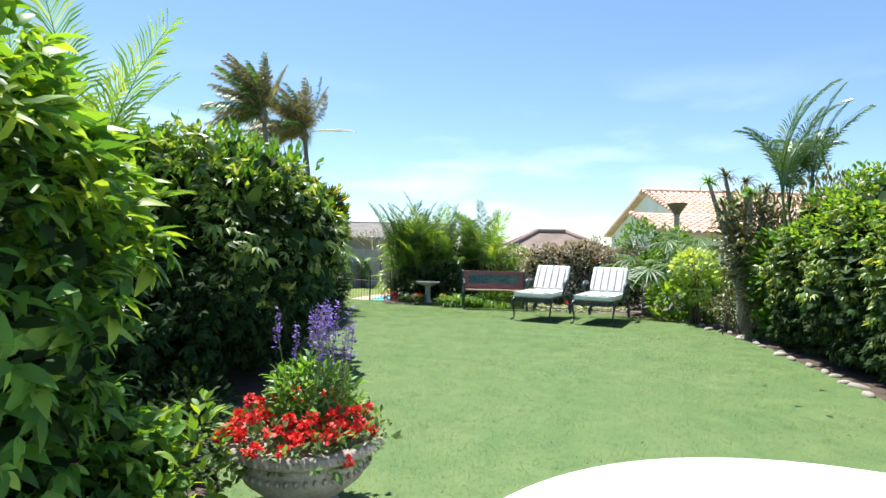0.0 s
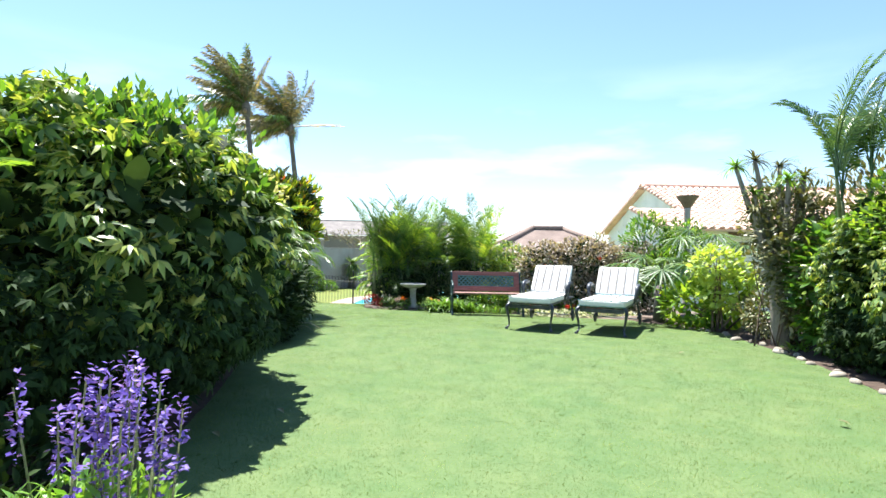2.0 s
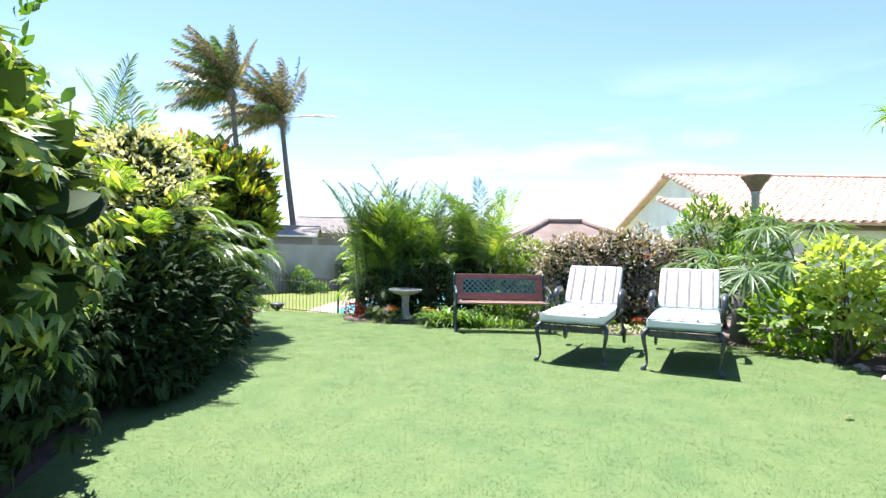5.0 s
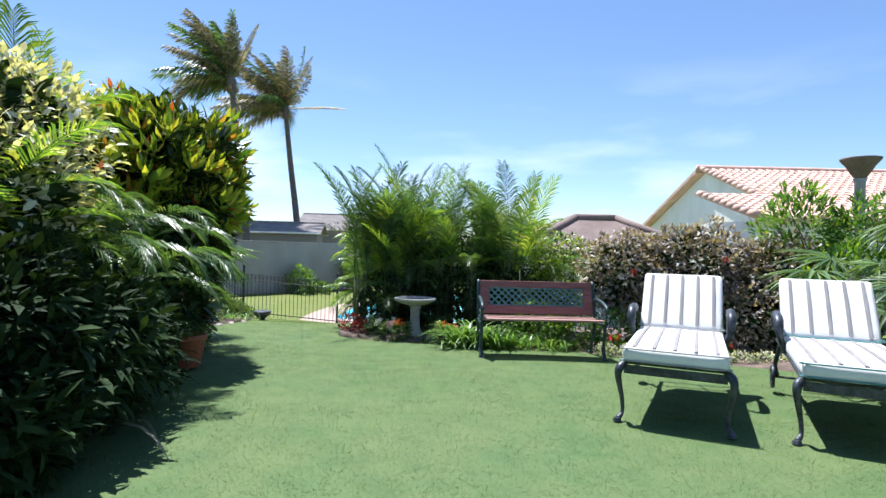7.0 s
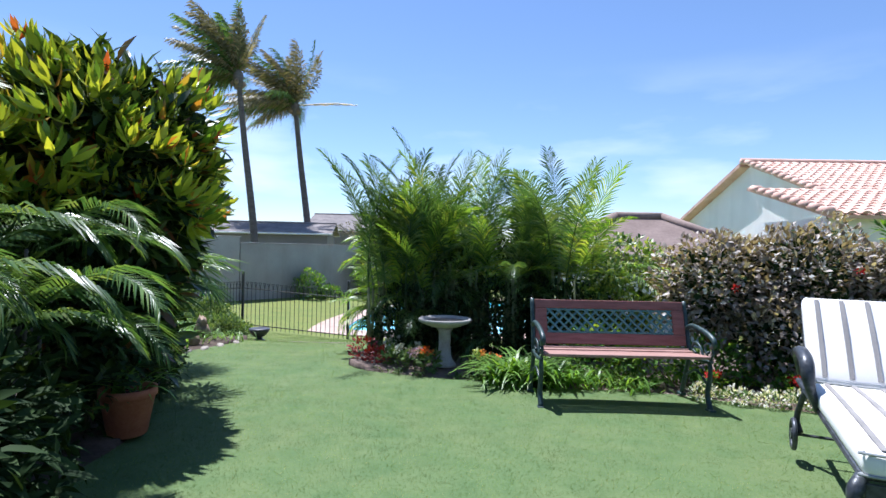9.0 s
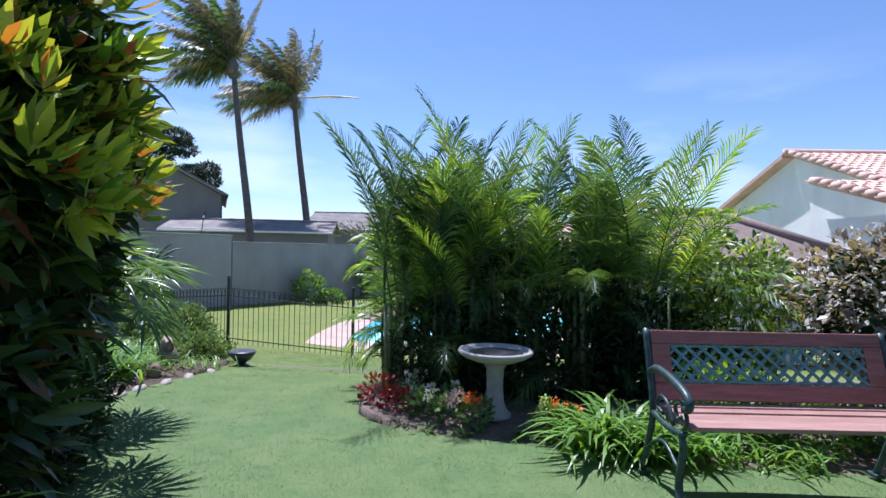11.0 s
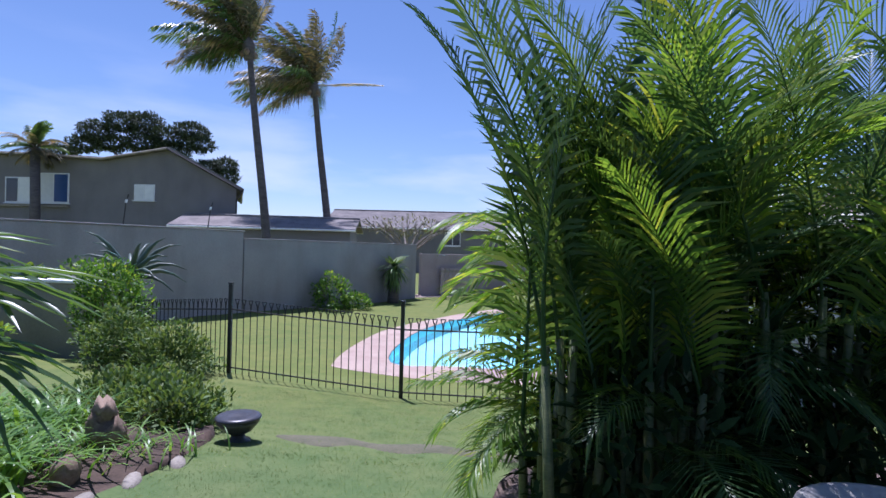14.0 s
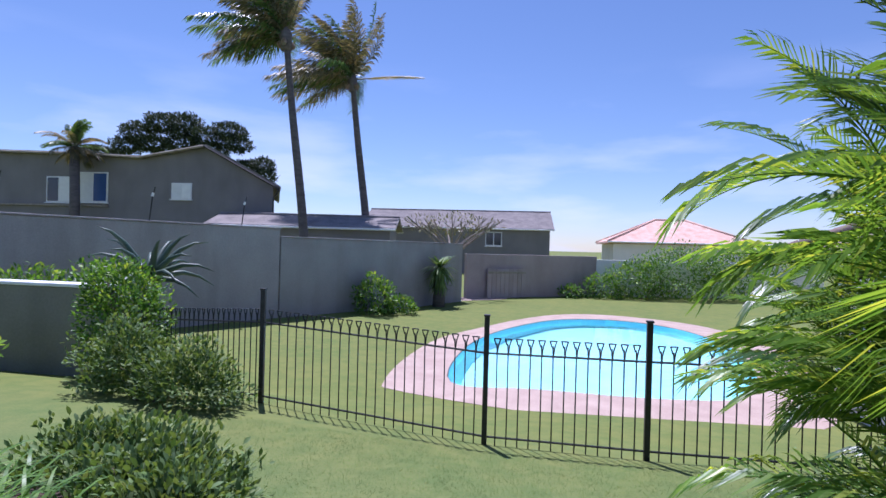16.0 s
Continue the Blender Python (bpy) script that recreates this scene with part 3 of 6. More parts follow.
def smooth_ring(points, n=5):
    p = [Vector((*q, 0)) for q in points]
    ext = [p[-1], *p, p[0], p[1]]
    out = []
    for i in range(1, len(ext) - 2):
        for k in range(n):
            t = k / n
            a, b, c, d = ext[i - 1], ext[i], ext[i + 1], ext[i + 2]
            out.append(0.5 * (2 * b + (c - a) * t + (2 * a - 5 * b + 4 * c - d) * t * t + (3 * b - a - 3 * c + d) * t ** 3))
    return out


def bed(name, label, outline, rise=0.05, mat=SOIL, thick=0.03):
    """A mound of soil that follows the ground inside an outline."""
    ring = smooth_ring(outline)
    bm = bmesh.new()
    vs = [bm.verts.new(v) for v in ring]
    edges = [bm.edges.new((a, b)) for a, b in zip(vs, vs[1:] + vs[:1])]
    bmesh.ops.triangle_fill(bm, edges=edges, use_beauty=True)
    bmesh.ops.subdivide_edges(bm, edges=[e for e in bm.edges if not e.is_boundary], cuts=3, use_grid_fill=True)
    bmesh.ops.triangulate(bm, faces=bm.faces)
    for v in bm.verts:
        v.co.z = float(gz(v.co.x, v.co.y)) + 0.012 * math.sin(v.co.x * 2.1 + v.co.y) * math.sin(v.co.y * 1.7) + (0.0 if v.is_boundary else thick + rise * (0.5 + 0.5 * math.sin(v.co.x * 5) * math.sin(v.co.y * 4)))
    tagged(part(name, bm, mat, smooth=True), label, "flower bed", kind="structure")


bed("flower_bed_left", "bare soil under the tall hedge, coloured darker for its shade", [(-0.95, 1.2), (-1.25, 3.2), (-1.5, 5.2), (-1.95, 7.5), (-2.2, 9.5), (-2.3, 10.8), (-2.7, 11.8), (-3.4, 12.8), (-3.75, 13.7), (-3.7, 14.5), (-3.45, 15.3), (-3.6, 16.1), (-4.4, 16.7), (-5.6, 16.3), (-7.0, 15.0), (-7.5, 9), (-5, 3), (-4, 1)])
bed("flower_bed_centre", "pinkish soil planted with bedding flowers", [(-1.5, 14.0), (-1.35, 13.5), (-0.9, 13.25), (-0.35, 13.1), (0.2, 13.0), (0.8, 12.75), (1.8, 12.65), (2.6, 12.2), (3.4, 11.8), (4.4, 11.4), (6.5, 12.5), (6, 15.5), (2, 16.2), (-0.5, 15.9), (-1.4, 15.2)], mat=SOIL_PINK)
bed("flower_bed_right", "dry brown soil along the curved lawn edge", [(3.65, 3.5), (3.8, 4.6), (4.15, 6.2), (4.45, 8.0), (4.45, 9.6), (4.2, 10.6), (4.1, 11.5), (7.5, 11.5), (7.5, 3.0)])

bed("trodden_earth", "worn strip of bare earth across the lawn", [(-3.1, 16.08), (-2.7, 15.85), (-2.45, 15.95), (-2.1, 15.76), (-1.8, 15.82), (-1.35, 15.6), (-1.2, 15.8), (-1.6, 15.95), (-1.9, 16.1), (-2.3, 16.05), (-2.6, 16.22), (-3.0, 16.2)], 0.006, BARE, 0.004)


def slab(name, label, outline, z0, z1, mat, cat, n=5, hole=None):
    ring = smooth_ring(outline, n)
    bm = bmesh.new()
    low, top = [bm.verts.new((v.x, v.y, z0)) for v in ring], [bm.verts.new((v.x, v.y, z1)) for v in ring]
    for k in range(len(ring)):
        j = (k + 1) % len(ring)
        bm.faces.new((low[k], low[j], top[j], top[k]))
    outer = [bm.edges.get((top[k], top[(k + 1) % len(ring)])) for k in range(len(ring))]
    if hole:
        r2 = smooth_ring(hole, n)
        l2, t2 = [bm.verts.new((v.x, v.y, z0 - 0.5)) for v in r2], [bm.verts.new((v.x, v.y, z1)) for v in r2]
        for k in range(len(r2)):
            j = (k + 1) % len(r2)
            bm.faces.new((l2[j], l2[k], t2[k], t2[j]))
        outer += [bm.edges.get((t2[k], t2[(k + 1) % len(r2)])) for k in range(len(r2))]
    bmesh.ops.triangle_fill(bm, edges=outer, use_beauty=True)
    return tagged(part(name, bm, mat), label, cat, kind="structure")


angles = [math.radians(a) for a in range(-20, 201, 20)]
slab("pavement", "white painted patio with a rounded edge", [(1.65 + 1.83 * math.cos(a), 1.2 + 1.83 * math.sin(a)) for a in angles] + [(-0.2, -0.6), (-1.2, -1.2), (-1.5, -4), (1.5, -4.5), (4.5, -4), (3.9, -0.6)], -0.1, 0.115, PATIO, "patio")
paving = slab("pool_paving", "pink brick paving round the swimming pool", PAVE_EDGE, -1.1, -0.925, PAVER, "paving", hole=POOL_EDGE)


# ---- pool ----
ring = smooth_ring(POOL_EDGE)
bm = bmesh.new()
levels = [[bm.verts.new((v.x + dx * (v.x - 0.3), v.y + dx * (v.y - 26.5), z)) for v in ring] for dx, z in ((-0.004, -0.935), (-0.005, -1.25), (-0.06, -1.85))]
for a, b in zip(levels, levels[1:]):
    for k in range(len(a)):
        bm.faces.new((a[k], b[k], b[(k + 1) % len(a)], a[(k + 1) % len(a)]))
bm.faces.new(levels[-1])
tagged(part("pool_basin", bm, POOL), "pale blue plastered swimming pool basin", "pool", kind="structure")
bm = bmesh.new()
bm.faces.new([bm.verts.new((v.x - 0.004 * (v.x - 0.3), v.y - 0.004 * (v.y - 26.5), -1.03)) for v in ring])
water = tagged(part("water", bm, WATER), "clear turquoise pool water", "water", kind="structure")
if water.data.polygons[0].normal.z < 0:
    water.data.flip_normals()
water.visible_shadow = False

# ---- boundary walls ----
def wall_run(name, a, b, z0, z1, thick, mat, label, cap=None, cap_h=0.05):
    a, b = Vector((*a, 0)), Vector((*b, 0))
    length, ang = (b - a).length, math.atan2((b - a).y, (b - a).x)
    m = Matrix.Translation(a) @ Matrix.Rotation(ang, 4, "Z")
    ob = tagged(part(name, boxed(0, -thick / 2, z0, length, thick / 2, z1, 0.015), mat), label, "wall", kind="structure")
    ob.matrix_world = m
    if cap:
        part("coping", boxed(-0.03, -thick / 2 - 0.03, z1 + 0.002, length + 0.03, thick / 2 + 0.03, z1 + cap_h, 0.012), cap, ob, "pale coping on the wall")
    return ob


W0, W1, W2, W3 = (-21.0, 2.8), (-8.42, 27.5), (-5.45, 33.2), (-4.2, 35.6)
wall_run("wall_boundary_a", W0, W1, -1.2, 1.6, 0.22, WALL, "tall grey plastered boundary wall", WALL, 0.04)
wall_run("wall_boundary_b", (-8.4, 27.53), W3, -1.2, 1.38, 0.22, WALL, "lower run of grey plastered boundary wall", WALL, 0.04)
wall_run("wall_boundary_c", (-4.1, 37.2), (2.0, 41.0), -1.2, 1.0, 0.22, PINK_WALL, "low mauve plastered wall beyond the pool")
wall_run("wall_boundary_d", (2.0, 41.0), (14.0, 44.0), -1.2, 0.85, 0.22, CREAM, "low cream plastered wall beyond the pool lawn")
stub = wall_run("wall_stub", (-13.5, 20.6), (-7.56, 20.32), -0.9, 0.56, 0.24, STUB, "low khaki plastered garden wall with white coping", WHITE, 0.05)
slab("pool_terrace", "small pale paved terrace by the far wall", [(-5.0, 35.2), (-3.5, 36.3), (-2.3, 37.3), (-2.6, 38.2), (-4.2, 37.4), (-5.2, 36.2)], -1.0, -0.925, PAVER, "paving")

gate = thing("garden_gate", pose(-3.2, 37.55, -0.95, 0, 0, 32), "faded mauve boarded gate in the far wall", "gate")
for k in range(9):
    part("board", boxed(k * 0.22, -0.14, 0.03, k * 0.22 + 0.21, -0.1, 1.3, 0.005), PINK_WALL, gate)
part("rail", boxed(0, -0.17, 1.1, 1.97, -0.141, 1.2, 0.004), STONE, gate)

# electric fence on the boundary wall
d = (Vector(W1) - Vector(W0)).normalized()
for s in (15.6, 18.6, 21.6, 24.3, 26.6):
    p = Vector(W0) + d * s
    ob = thing("wall_bracket", pose(p.x, p.y, 1.64), "thin grey metal bracket on top of the wall", "fence post", "brackets on the wall")
    part("rod", tube([(0, 0, -0.01), (0.06, 0.0, 0.5), (0.12, 0, 0.72)], 0.014, 6), IRON, ob)
    part("insulator", tube([(0.055, 0, 0.52), (0.075, 0, 0.6)], 0.028, 6), WHITE, ob, "white insulator")

# ---- pool fence ----
def post_fence(posts, gap=0.105, tall=1.0):
    ob = thing("pool_fence", Matrix.Identity(4), "black steel bar fence with looped tops round the pool", "fence")
    bar_mesh = None
    for x, y in posts:
        g = float(gz(x, y))
        bm = boxed(x - 0.024, y - 0.024, g - 0.1, x + 0.024, y + 0.024, g + 1.2, 0.004)
        post = part("post", bm, IRON, ob)
        part("cap", boxed(x - 0.03, y - 0.03, g + 1.201, x + 0.03, y + 0.03, g + 1.22, 0.005), IRON, post)
    loop = curve_points([(0, 0, 0), (0, 0, tall - 0.13), (-0.012, 0, tall - 0.06), (-0.028, 0, tall - 0.005), (-0.026, 0, tall), (0.026, 0, tall), (0.028, 0, tall - 0.005), (0.012, 0, tall - 0.06), (0.004, 0, tall - 0.13)], 2)
    for (ax, ay), (bx, by) in zip(posts, posts[1:]):
        a, b = Vector((ax, ay, float(gz(ax, ay)))), Vector((bx, by, float(gz(bx, by))))
        n = max(1, int((b - a).length / gap))
        ang = math.atan2(by - ay, bx - ax)
        for h in (0.08, tall - 0.14):
            part("rail", tube([a + Vector((0, 0, h)), b + Vector((0, 0, h))], 0.011, 6), IRON, ob)
        if bar_mesh is None:
            first = part("bar", tube(loop, 0.0065, 5), IRON, ob)
            bar_mesh = first.data
            first.matrix_basis = Matrix.Translation(a.lerp(b, 1 / (n + 1))) @ Matrix.Rotation(ang, 4, "Z")
            rest = range(2, n + 1)
        else:
            rest = range(1, n + 1)
        for k in rest:
            put("bar", bar_mesh, ob, Matrix.Translation(a.lerp(b, k / (n + 1))) @ Matrix.Rotation(ang, 4, "Z"))
    return ob


post_fence([(-7.3, 20.45), (-4.85, 19.08), (-2.47, 18.68), (-1.05, 18.5), (1.0, 18.4), (3.0, 18.3), (5.0, 18.2), (7.0, 18.1)])

# ---- houses ----
def gable_house(name, label, m, length, depth, eave, rise, wall_mat, roof_mat, windows, over=0.35, base=-1.0):
    """Ridge along x; walls from x 0 to length and y 0 to depth. windows: side, along, low, wide, high, material."""
    ob = thing(name, m, label, "house")
    bm = bmesh.new()
    t = 0.0
    prof = [(0, base), (depth, base), (depth, eave), (depth / 2, eave + rise), (0, eave)]
    ends = [[bm.verts.new((x, y, z)) for y, z in prof] for x in (0, length)]
    for k in range(5):
        j = (k + 1) % 5
        if k not in (2, 3):
            bm.faces.new((ends[0][k], ends[0][j], ends[1][j], ends[1][k]))
    bm.faces.new(ends[0]), bm.faces.new(ends[1][::-1])
    bmesh.ops.holes_fill(bm, edges=bm.edges)
    part("wall", bm, wall_mat, ob)
    for hand in (0, 1):
        bm = bmesh.new()
        s = rise / (depth / 2)
        y0, y1 = -over, depth / 2
        pts = [(y0, eave - over * s), (y1, eave + rise), (y1, eave + rise + 0.14), (y0, eave - over * s + 0.14)]
        if hand:
            pts = [(depth - y, z) for y, z in pts]
        e = [[bm.verts.new((x, y, z + 0.005)) for y, z in pts] for x in (-over, length + over)]
        for k in range(4):
            bm.faces.new((e[0][k], e[0][(k + 1) % 4], e[1][(k + 1) % 4], e[1][k]))
        bm.faces.new(e[0]), bm.faces.new(e[1][::-1])
        roof = part("roof", bm, roof_mat, ob)
        if not hand:
            part("ridge", tube([(-over, depth / 2, eave + rise + 0.14), (length + over, depth / 2, eave + rise + 0.14)], 0.1, 8), roof_mat, roof)
        part("gutter", tube([(-over, pts[0][0], pts[0][1] + 0.05), (length + over, pts[0][0], pts[0][1] + 0.05)], 0.06, 8), WHITE, roof, "white gutter")
    for side, along, low, wide, high, mat in windows:
        mm = {"front": Matrix.Translation((along, 0, low)), "left": Matrix.Translation((0, along, low)) @ Matrix.Rotation(-math.pi / 2, 4, "Z"), "right": Matrix.Translation((length, along, low)) @ Matrix.Rotation(math.pi / 2, 4, "Z")}[side]
        win = part("window", boxed(-wide / 2, -0.06, 0, wide / 2, 0.02, high), WHITE, ob, "white window frame")
        win.matrix_basis = mm
        for k in (0, 1):
            part("pane", boxed(-wide / 2 + 0.07 + k * wide / 2 - k * 0.035, -0.075, 0.08, -0.035 + k * wide / 2 - k * 0.035, -0.055, high - 0.08), mat, win, "dark glass pane")
        part("sill", boxed(-wide / 2 - 0.06, -0.14, -0.07, wide / 2 + 0.06, 0.0, -0.005), WHITE, win)
    return ob


def hip_house(name, label, m, length, depth, eave, rise, wall_mat, roof_mat, over=0.5, base=-1.0):
    """A house under a roof that slopes to all four sides."""
    ob = thing(name, m, label, "house")
    part("wall", boxed(0, 0, base, length, depth, eave - 0.03), wall_mat, ob)
    bm = bmesh.new()
    low = [bm.verts.new(p) for p in ((-over, -over, eave), (length + over, -over, eave), (length + over, depth + over, eave), (-over, depth + over, eave))]
    mid = [bm.verts.new(v.co + Vector((0, 0, 0.16))) for v in low]
    d = depth / 2
    a, b = bm.verts.new((d, d, eave + rise)), bm.verts.new((length - d, d, eave + rise))
    bm.faces.new(low[::-1])
    for k in range(4):
        bm.faces.new((low[k], low[(k + 1) % 4], mid[(k + 1) % 4], mid[k]))
    for f in ((mid[0], mid[1], b, a), (mid[1], mid[2], b), (mid[2], mid[3], a, b), (mid[3], mid[0], a)):
        bm.faces.new(f)
    ends = [(v.co.copy(), (a if k in (0, 3) else b).co.copy()) for k, v in enumerate(mid)] + [(a.co.copy(), b.co.copy())]
    roof = part("roof", bm, roof_mat, ob)
    for p, q in ends:
        part("ridge", tube([p + Vector((0, 0, 0.02)), q + Vector((0, 0, 0.02))], 0.1, 8), roof_mat, roof, smooth=True)
    part("gutter", tube([(-over, -over - 0.05, eave + 0.1), (length + over, -over - 0.05, eave + 0.1)], 0.06, 8), ROOF_BROWN if roof_mat is ROOF_BROWN else WHITE, roof, "rain gutter along the eave")
    return ob


def broken_gable_house(y, depth, line_, base, label, skew=-0.46):
    """A long gabled front along x under a roofline of straight runs; the sides and the roof run back at a slant."""
    ob = thing("house", Matrix.Identity(4), label, "house")
    bm = bmesh.new()
    prof = [(line_[0][0], base), *line_, (line_[-1][0], base)]
    ends = [[bm.verts.new((x + skew * (yy - y), yy, z)) for x, z in prof] for yy in (y, y + depth)]
    for k in range(len(prof)):
        j = (k + 1) % len(prof)
        bm.faces.new((ends[0][k], ends[0][j], ends[1][j], ends[1][k]))
    bm.faces.new(ends[0]), bm.faces.new(ends[1][::-1])
    part("wall", bm, HOUSE_GREY, ob)
    last = len(line_) - 2
    for k, ((ax, az), (bx, bz)) in enumerate(zip(line_, line_[1:])):
        if k == last:
            bx, bz = bx + 0.45, bz + 0.45 * (bz - az) / (bx - ax)
        bm = bmesh.new()
        e = [[bm.verts.new((px + skew * (yy - y), yy, pz)) for px, pz in ((ax, az + 0.01), (bx, bz + 0.01), (bx, bz + 0.15), (ax, az + 0.15))] for yy in (y - 0.4, y + depth + 0.4)]
        for i in range(4):
            bm.faces.new((e[0][i], e[0][(i + 1) % 4], e[1][(i + 1) % 4], e[1][i]))
        bm.faces.new(e[0]), bm.faces.new(e[1][::-1])
        roof = part("roof", bm, ROOF_GREY, ob)
        part("fascia", tube([(ax, y - 0.42, az + 0.05), (bx, y - 0.42, bz + 0.05)], 0.075, 6), STONE if k < last else IRON, roof)
        if k == last:
            part("gutter", tube([(bx + 0.04, y - 0.4, bz), (bx + 0.04 + skew * depth, y + depth, bz)], 0.09, 8), IRON, roof, "dark gutter")
            part("downpipe", tube([(bx - 0.02, y - 0.2, bz - 0.08), (bx - 0.4, y - 0.07, bz - 0.5), (bx - 0.4, y - 0.07, base)], 0.05, 6), IRON, ob)
    return ob


def house_window(parent, x, y, low, wide, high, panes):
    """A framed window in a front; panes: one material each, side by side."""
    win = part("window", boxed(x - wide / 2, y - 0.06, low, x + wide / 2, y + 0.02, low + high), WHITE, parent, "white window frame")
    n = len(panes)
    for k, mat in enumerate(panes):
        a = x - wide / 2 + 0.08 + k * (wide - 0.08) / n
        part("pane", boxed(a, y - 0.075, low + 0.08, a + (wide - 0.08) / n - 0.08, y - 0.05, low + high - 0.08), mat, win)
    part("sill", boxed(x - wide / 2 - 0.06, y - 0.14, low - 0.07, x + wide / 2 + 0.06, y - 0.001, low - 0.005), WHITE, win)


neighbour = broken_gable_house(44.2, 9.0, [(-42.0, 6.6), (-28.78, 6.3), (-24.4, 6.1), (-20.3, 6.8), (-16.1, 4.6)], -1.0, "long grey plastered house with a low-pitched grey roof")
house_window(neighbour, -27.65, 44.2, 3.42, 1.95, 1.85, (WHITE, BLUE_GLASS))
house_window(neighbour, -29.95, 44.2, 3.38, 1.7, 1.6, (GLASS_DARK, WHITE))
house_window(neighbour, -21.85, 44.2, 3.7, 1.3, 0.98, (WHITE, WHITE))
part("ledge", boxed(-42.0, 43.98, 3.15, -26.6, 44.198, 3.27), STONE, neighbour, "pale ledge below the windows")
gable_house("house", "low outbuilding with a faded grey roof behind the wall", pose(-18.0, 41.0, 0, 0, 0, 6), 9.5, 3.6, 2.15, 0.55, HOUSE_GREY, ROOF_GREY, [])
gable_house("house", "grey roofed house with dark window beyond the wall", pose(-15.0, 60.0, 0, 0, 0, 0), 16.2, 9.0, 3.0, 1.6, HOUSE_GREY, ROOF_GREY, [("front", 11.5, 1.5, 1.4, 1.2, GLASS_DARK)])
hip_house("house", "small garden pavilion with a weathered brown roof", pose(2.42, 19.6, 0, 0, 0, 0), 3.5, 2.4, 1.15, 1.05, CREAM, ROOF_BROWN)
hip_house("house", "cream house with an orange tiled roof", pose(6.4, 60.0, 0, 0, 0, -3), 10.5, 8.0, 2.0, 2.2, CREAM, TILE)

# the tiled house beside the garden
def tiled_slope(parent, x0, x1, y0, z0, y1, z1, name="roof", verge_left=True, step=0.3, course=0.36):
    """A slope of barrel tiles from the eave (y0, z0) up to (y1, z1)."""
    slope = math.atan2(z1 - z0, y1 - y0)
    run = math.hypot(y1 - y0, z1 - z0)
    roof = part(name, boxed(x0, 0, -0.08, x1, run, 0.0), TILE, parent, "weathered terracotta tiles")
    roof.matrix_basis = Matrix.Translation((0, y0, z0)) @ Matrix.Rotation(slope, 4, "X")
    bm = bmesh.new()
    cs = [(0.0, 0.0), (0.06, 0.05), (0.13, 0.062), (0.2, 0.04), (0.25, 0.0)]
    low, up = [], []
    for y, z in ((0, 0.03), (course + 0.04, 0.0)):
        (low if y == 0 else up).extend(bm.verts.new((a, y, b + z)) for a, b in cs)
    for k in range(4):
        bm.faces.new((low[k], low[k + 1], up[k + 1], up[k]))
    bm.faces.new(low)
    tile = part("tile", bm, TILE, roof)
    mesh, cols, rows = tile.data, int((x1 - x0) / step), int(run / course)
    made, v, f = 0, [], []
    tile.matrix_basis = Matrix.Translation((x0, 0, 0.004))
    tv = np.array([q.co for q in mesh.vertices])
    tf = np.array([(k, k + 1, 5 + k + 1, 5 + k) for k in range(4)])
    for c in range(cols):
        for r in range(rows):
            if c == r == 0:
                continue
            at = np.array([x0 + c * step + RNG.normal() * 0.006, r * course, 0.004])
            if made < 280:
                put("tile", mesh, roof, Matrix.Translation(at))
                made += 1
            else:
                f.append(tf + 10 * len(v)), v.append(tv + at)
    if v:
        raw("tiles", np.concatenate(v), np.concatenate(f), TILE, roof, "", "stuff")
    if verge_left:
        for r in range(rows):
            part("verge_tile", tube([(x0 - 0.02, r * course, 0.07), (x0 - 0.02, (r + 1) * course + 0.05, 0.03)], [0.1, 0.085], 8), TILE, roof, smooth=True)
    return roof


house = thing("house", Matrix.Translation((0.2, 0, 0)), "cream house with terracotta barrel tile roofs beside the garden", "house")
bm = bmesh.new()
prof = [(20.2, -1), (32.6, -1), (32.6, 2.6), (27.0, 4.5), (21.6, 2.55), (20.2, 2.05)]
ends = [[bm.verts.new((x, y, z)) for y, z in prof] for x in (9.95, 30)]
for k in range(6):
    bm.faces.new((ends[0][k], ends[0][(k + 1) % 6], ends[1][(k + 1) % 6], ends[1][k]))
bm.faces.new(ends[0]), bm.faces.new(ends[1][::-1])
part("wall", bm, CREAM, house)
part("wall", boxed(7.75, 19.7, -1, 9.94, 22.6, 2.2), CREAM, house)
tiled_slope(house, 9.75, 24.0, 22.5, 2.98, 27.0, 4.62)
tiled_slope(house, 7.6, 22.0, 19.3, 2.24, 22.75, 3.2)
part("roof", boxed(9.6, 0, -0.1, 30, 6.2, 0.03), TILE, house).matrix_basis = Matrix.Translation((0, 33.0, 2.55)) @ Matrix.Rotation(math.pi - math.atan2(2.0, 6.0), 4, "X") @ Matrix.Scale(1, 4)
part("ridge", tube([(9.6, 27.02, 4.66), (30, 27.02, 4.66)], 0.12, 8), TILE, house, smooth=True)

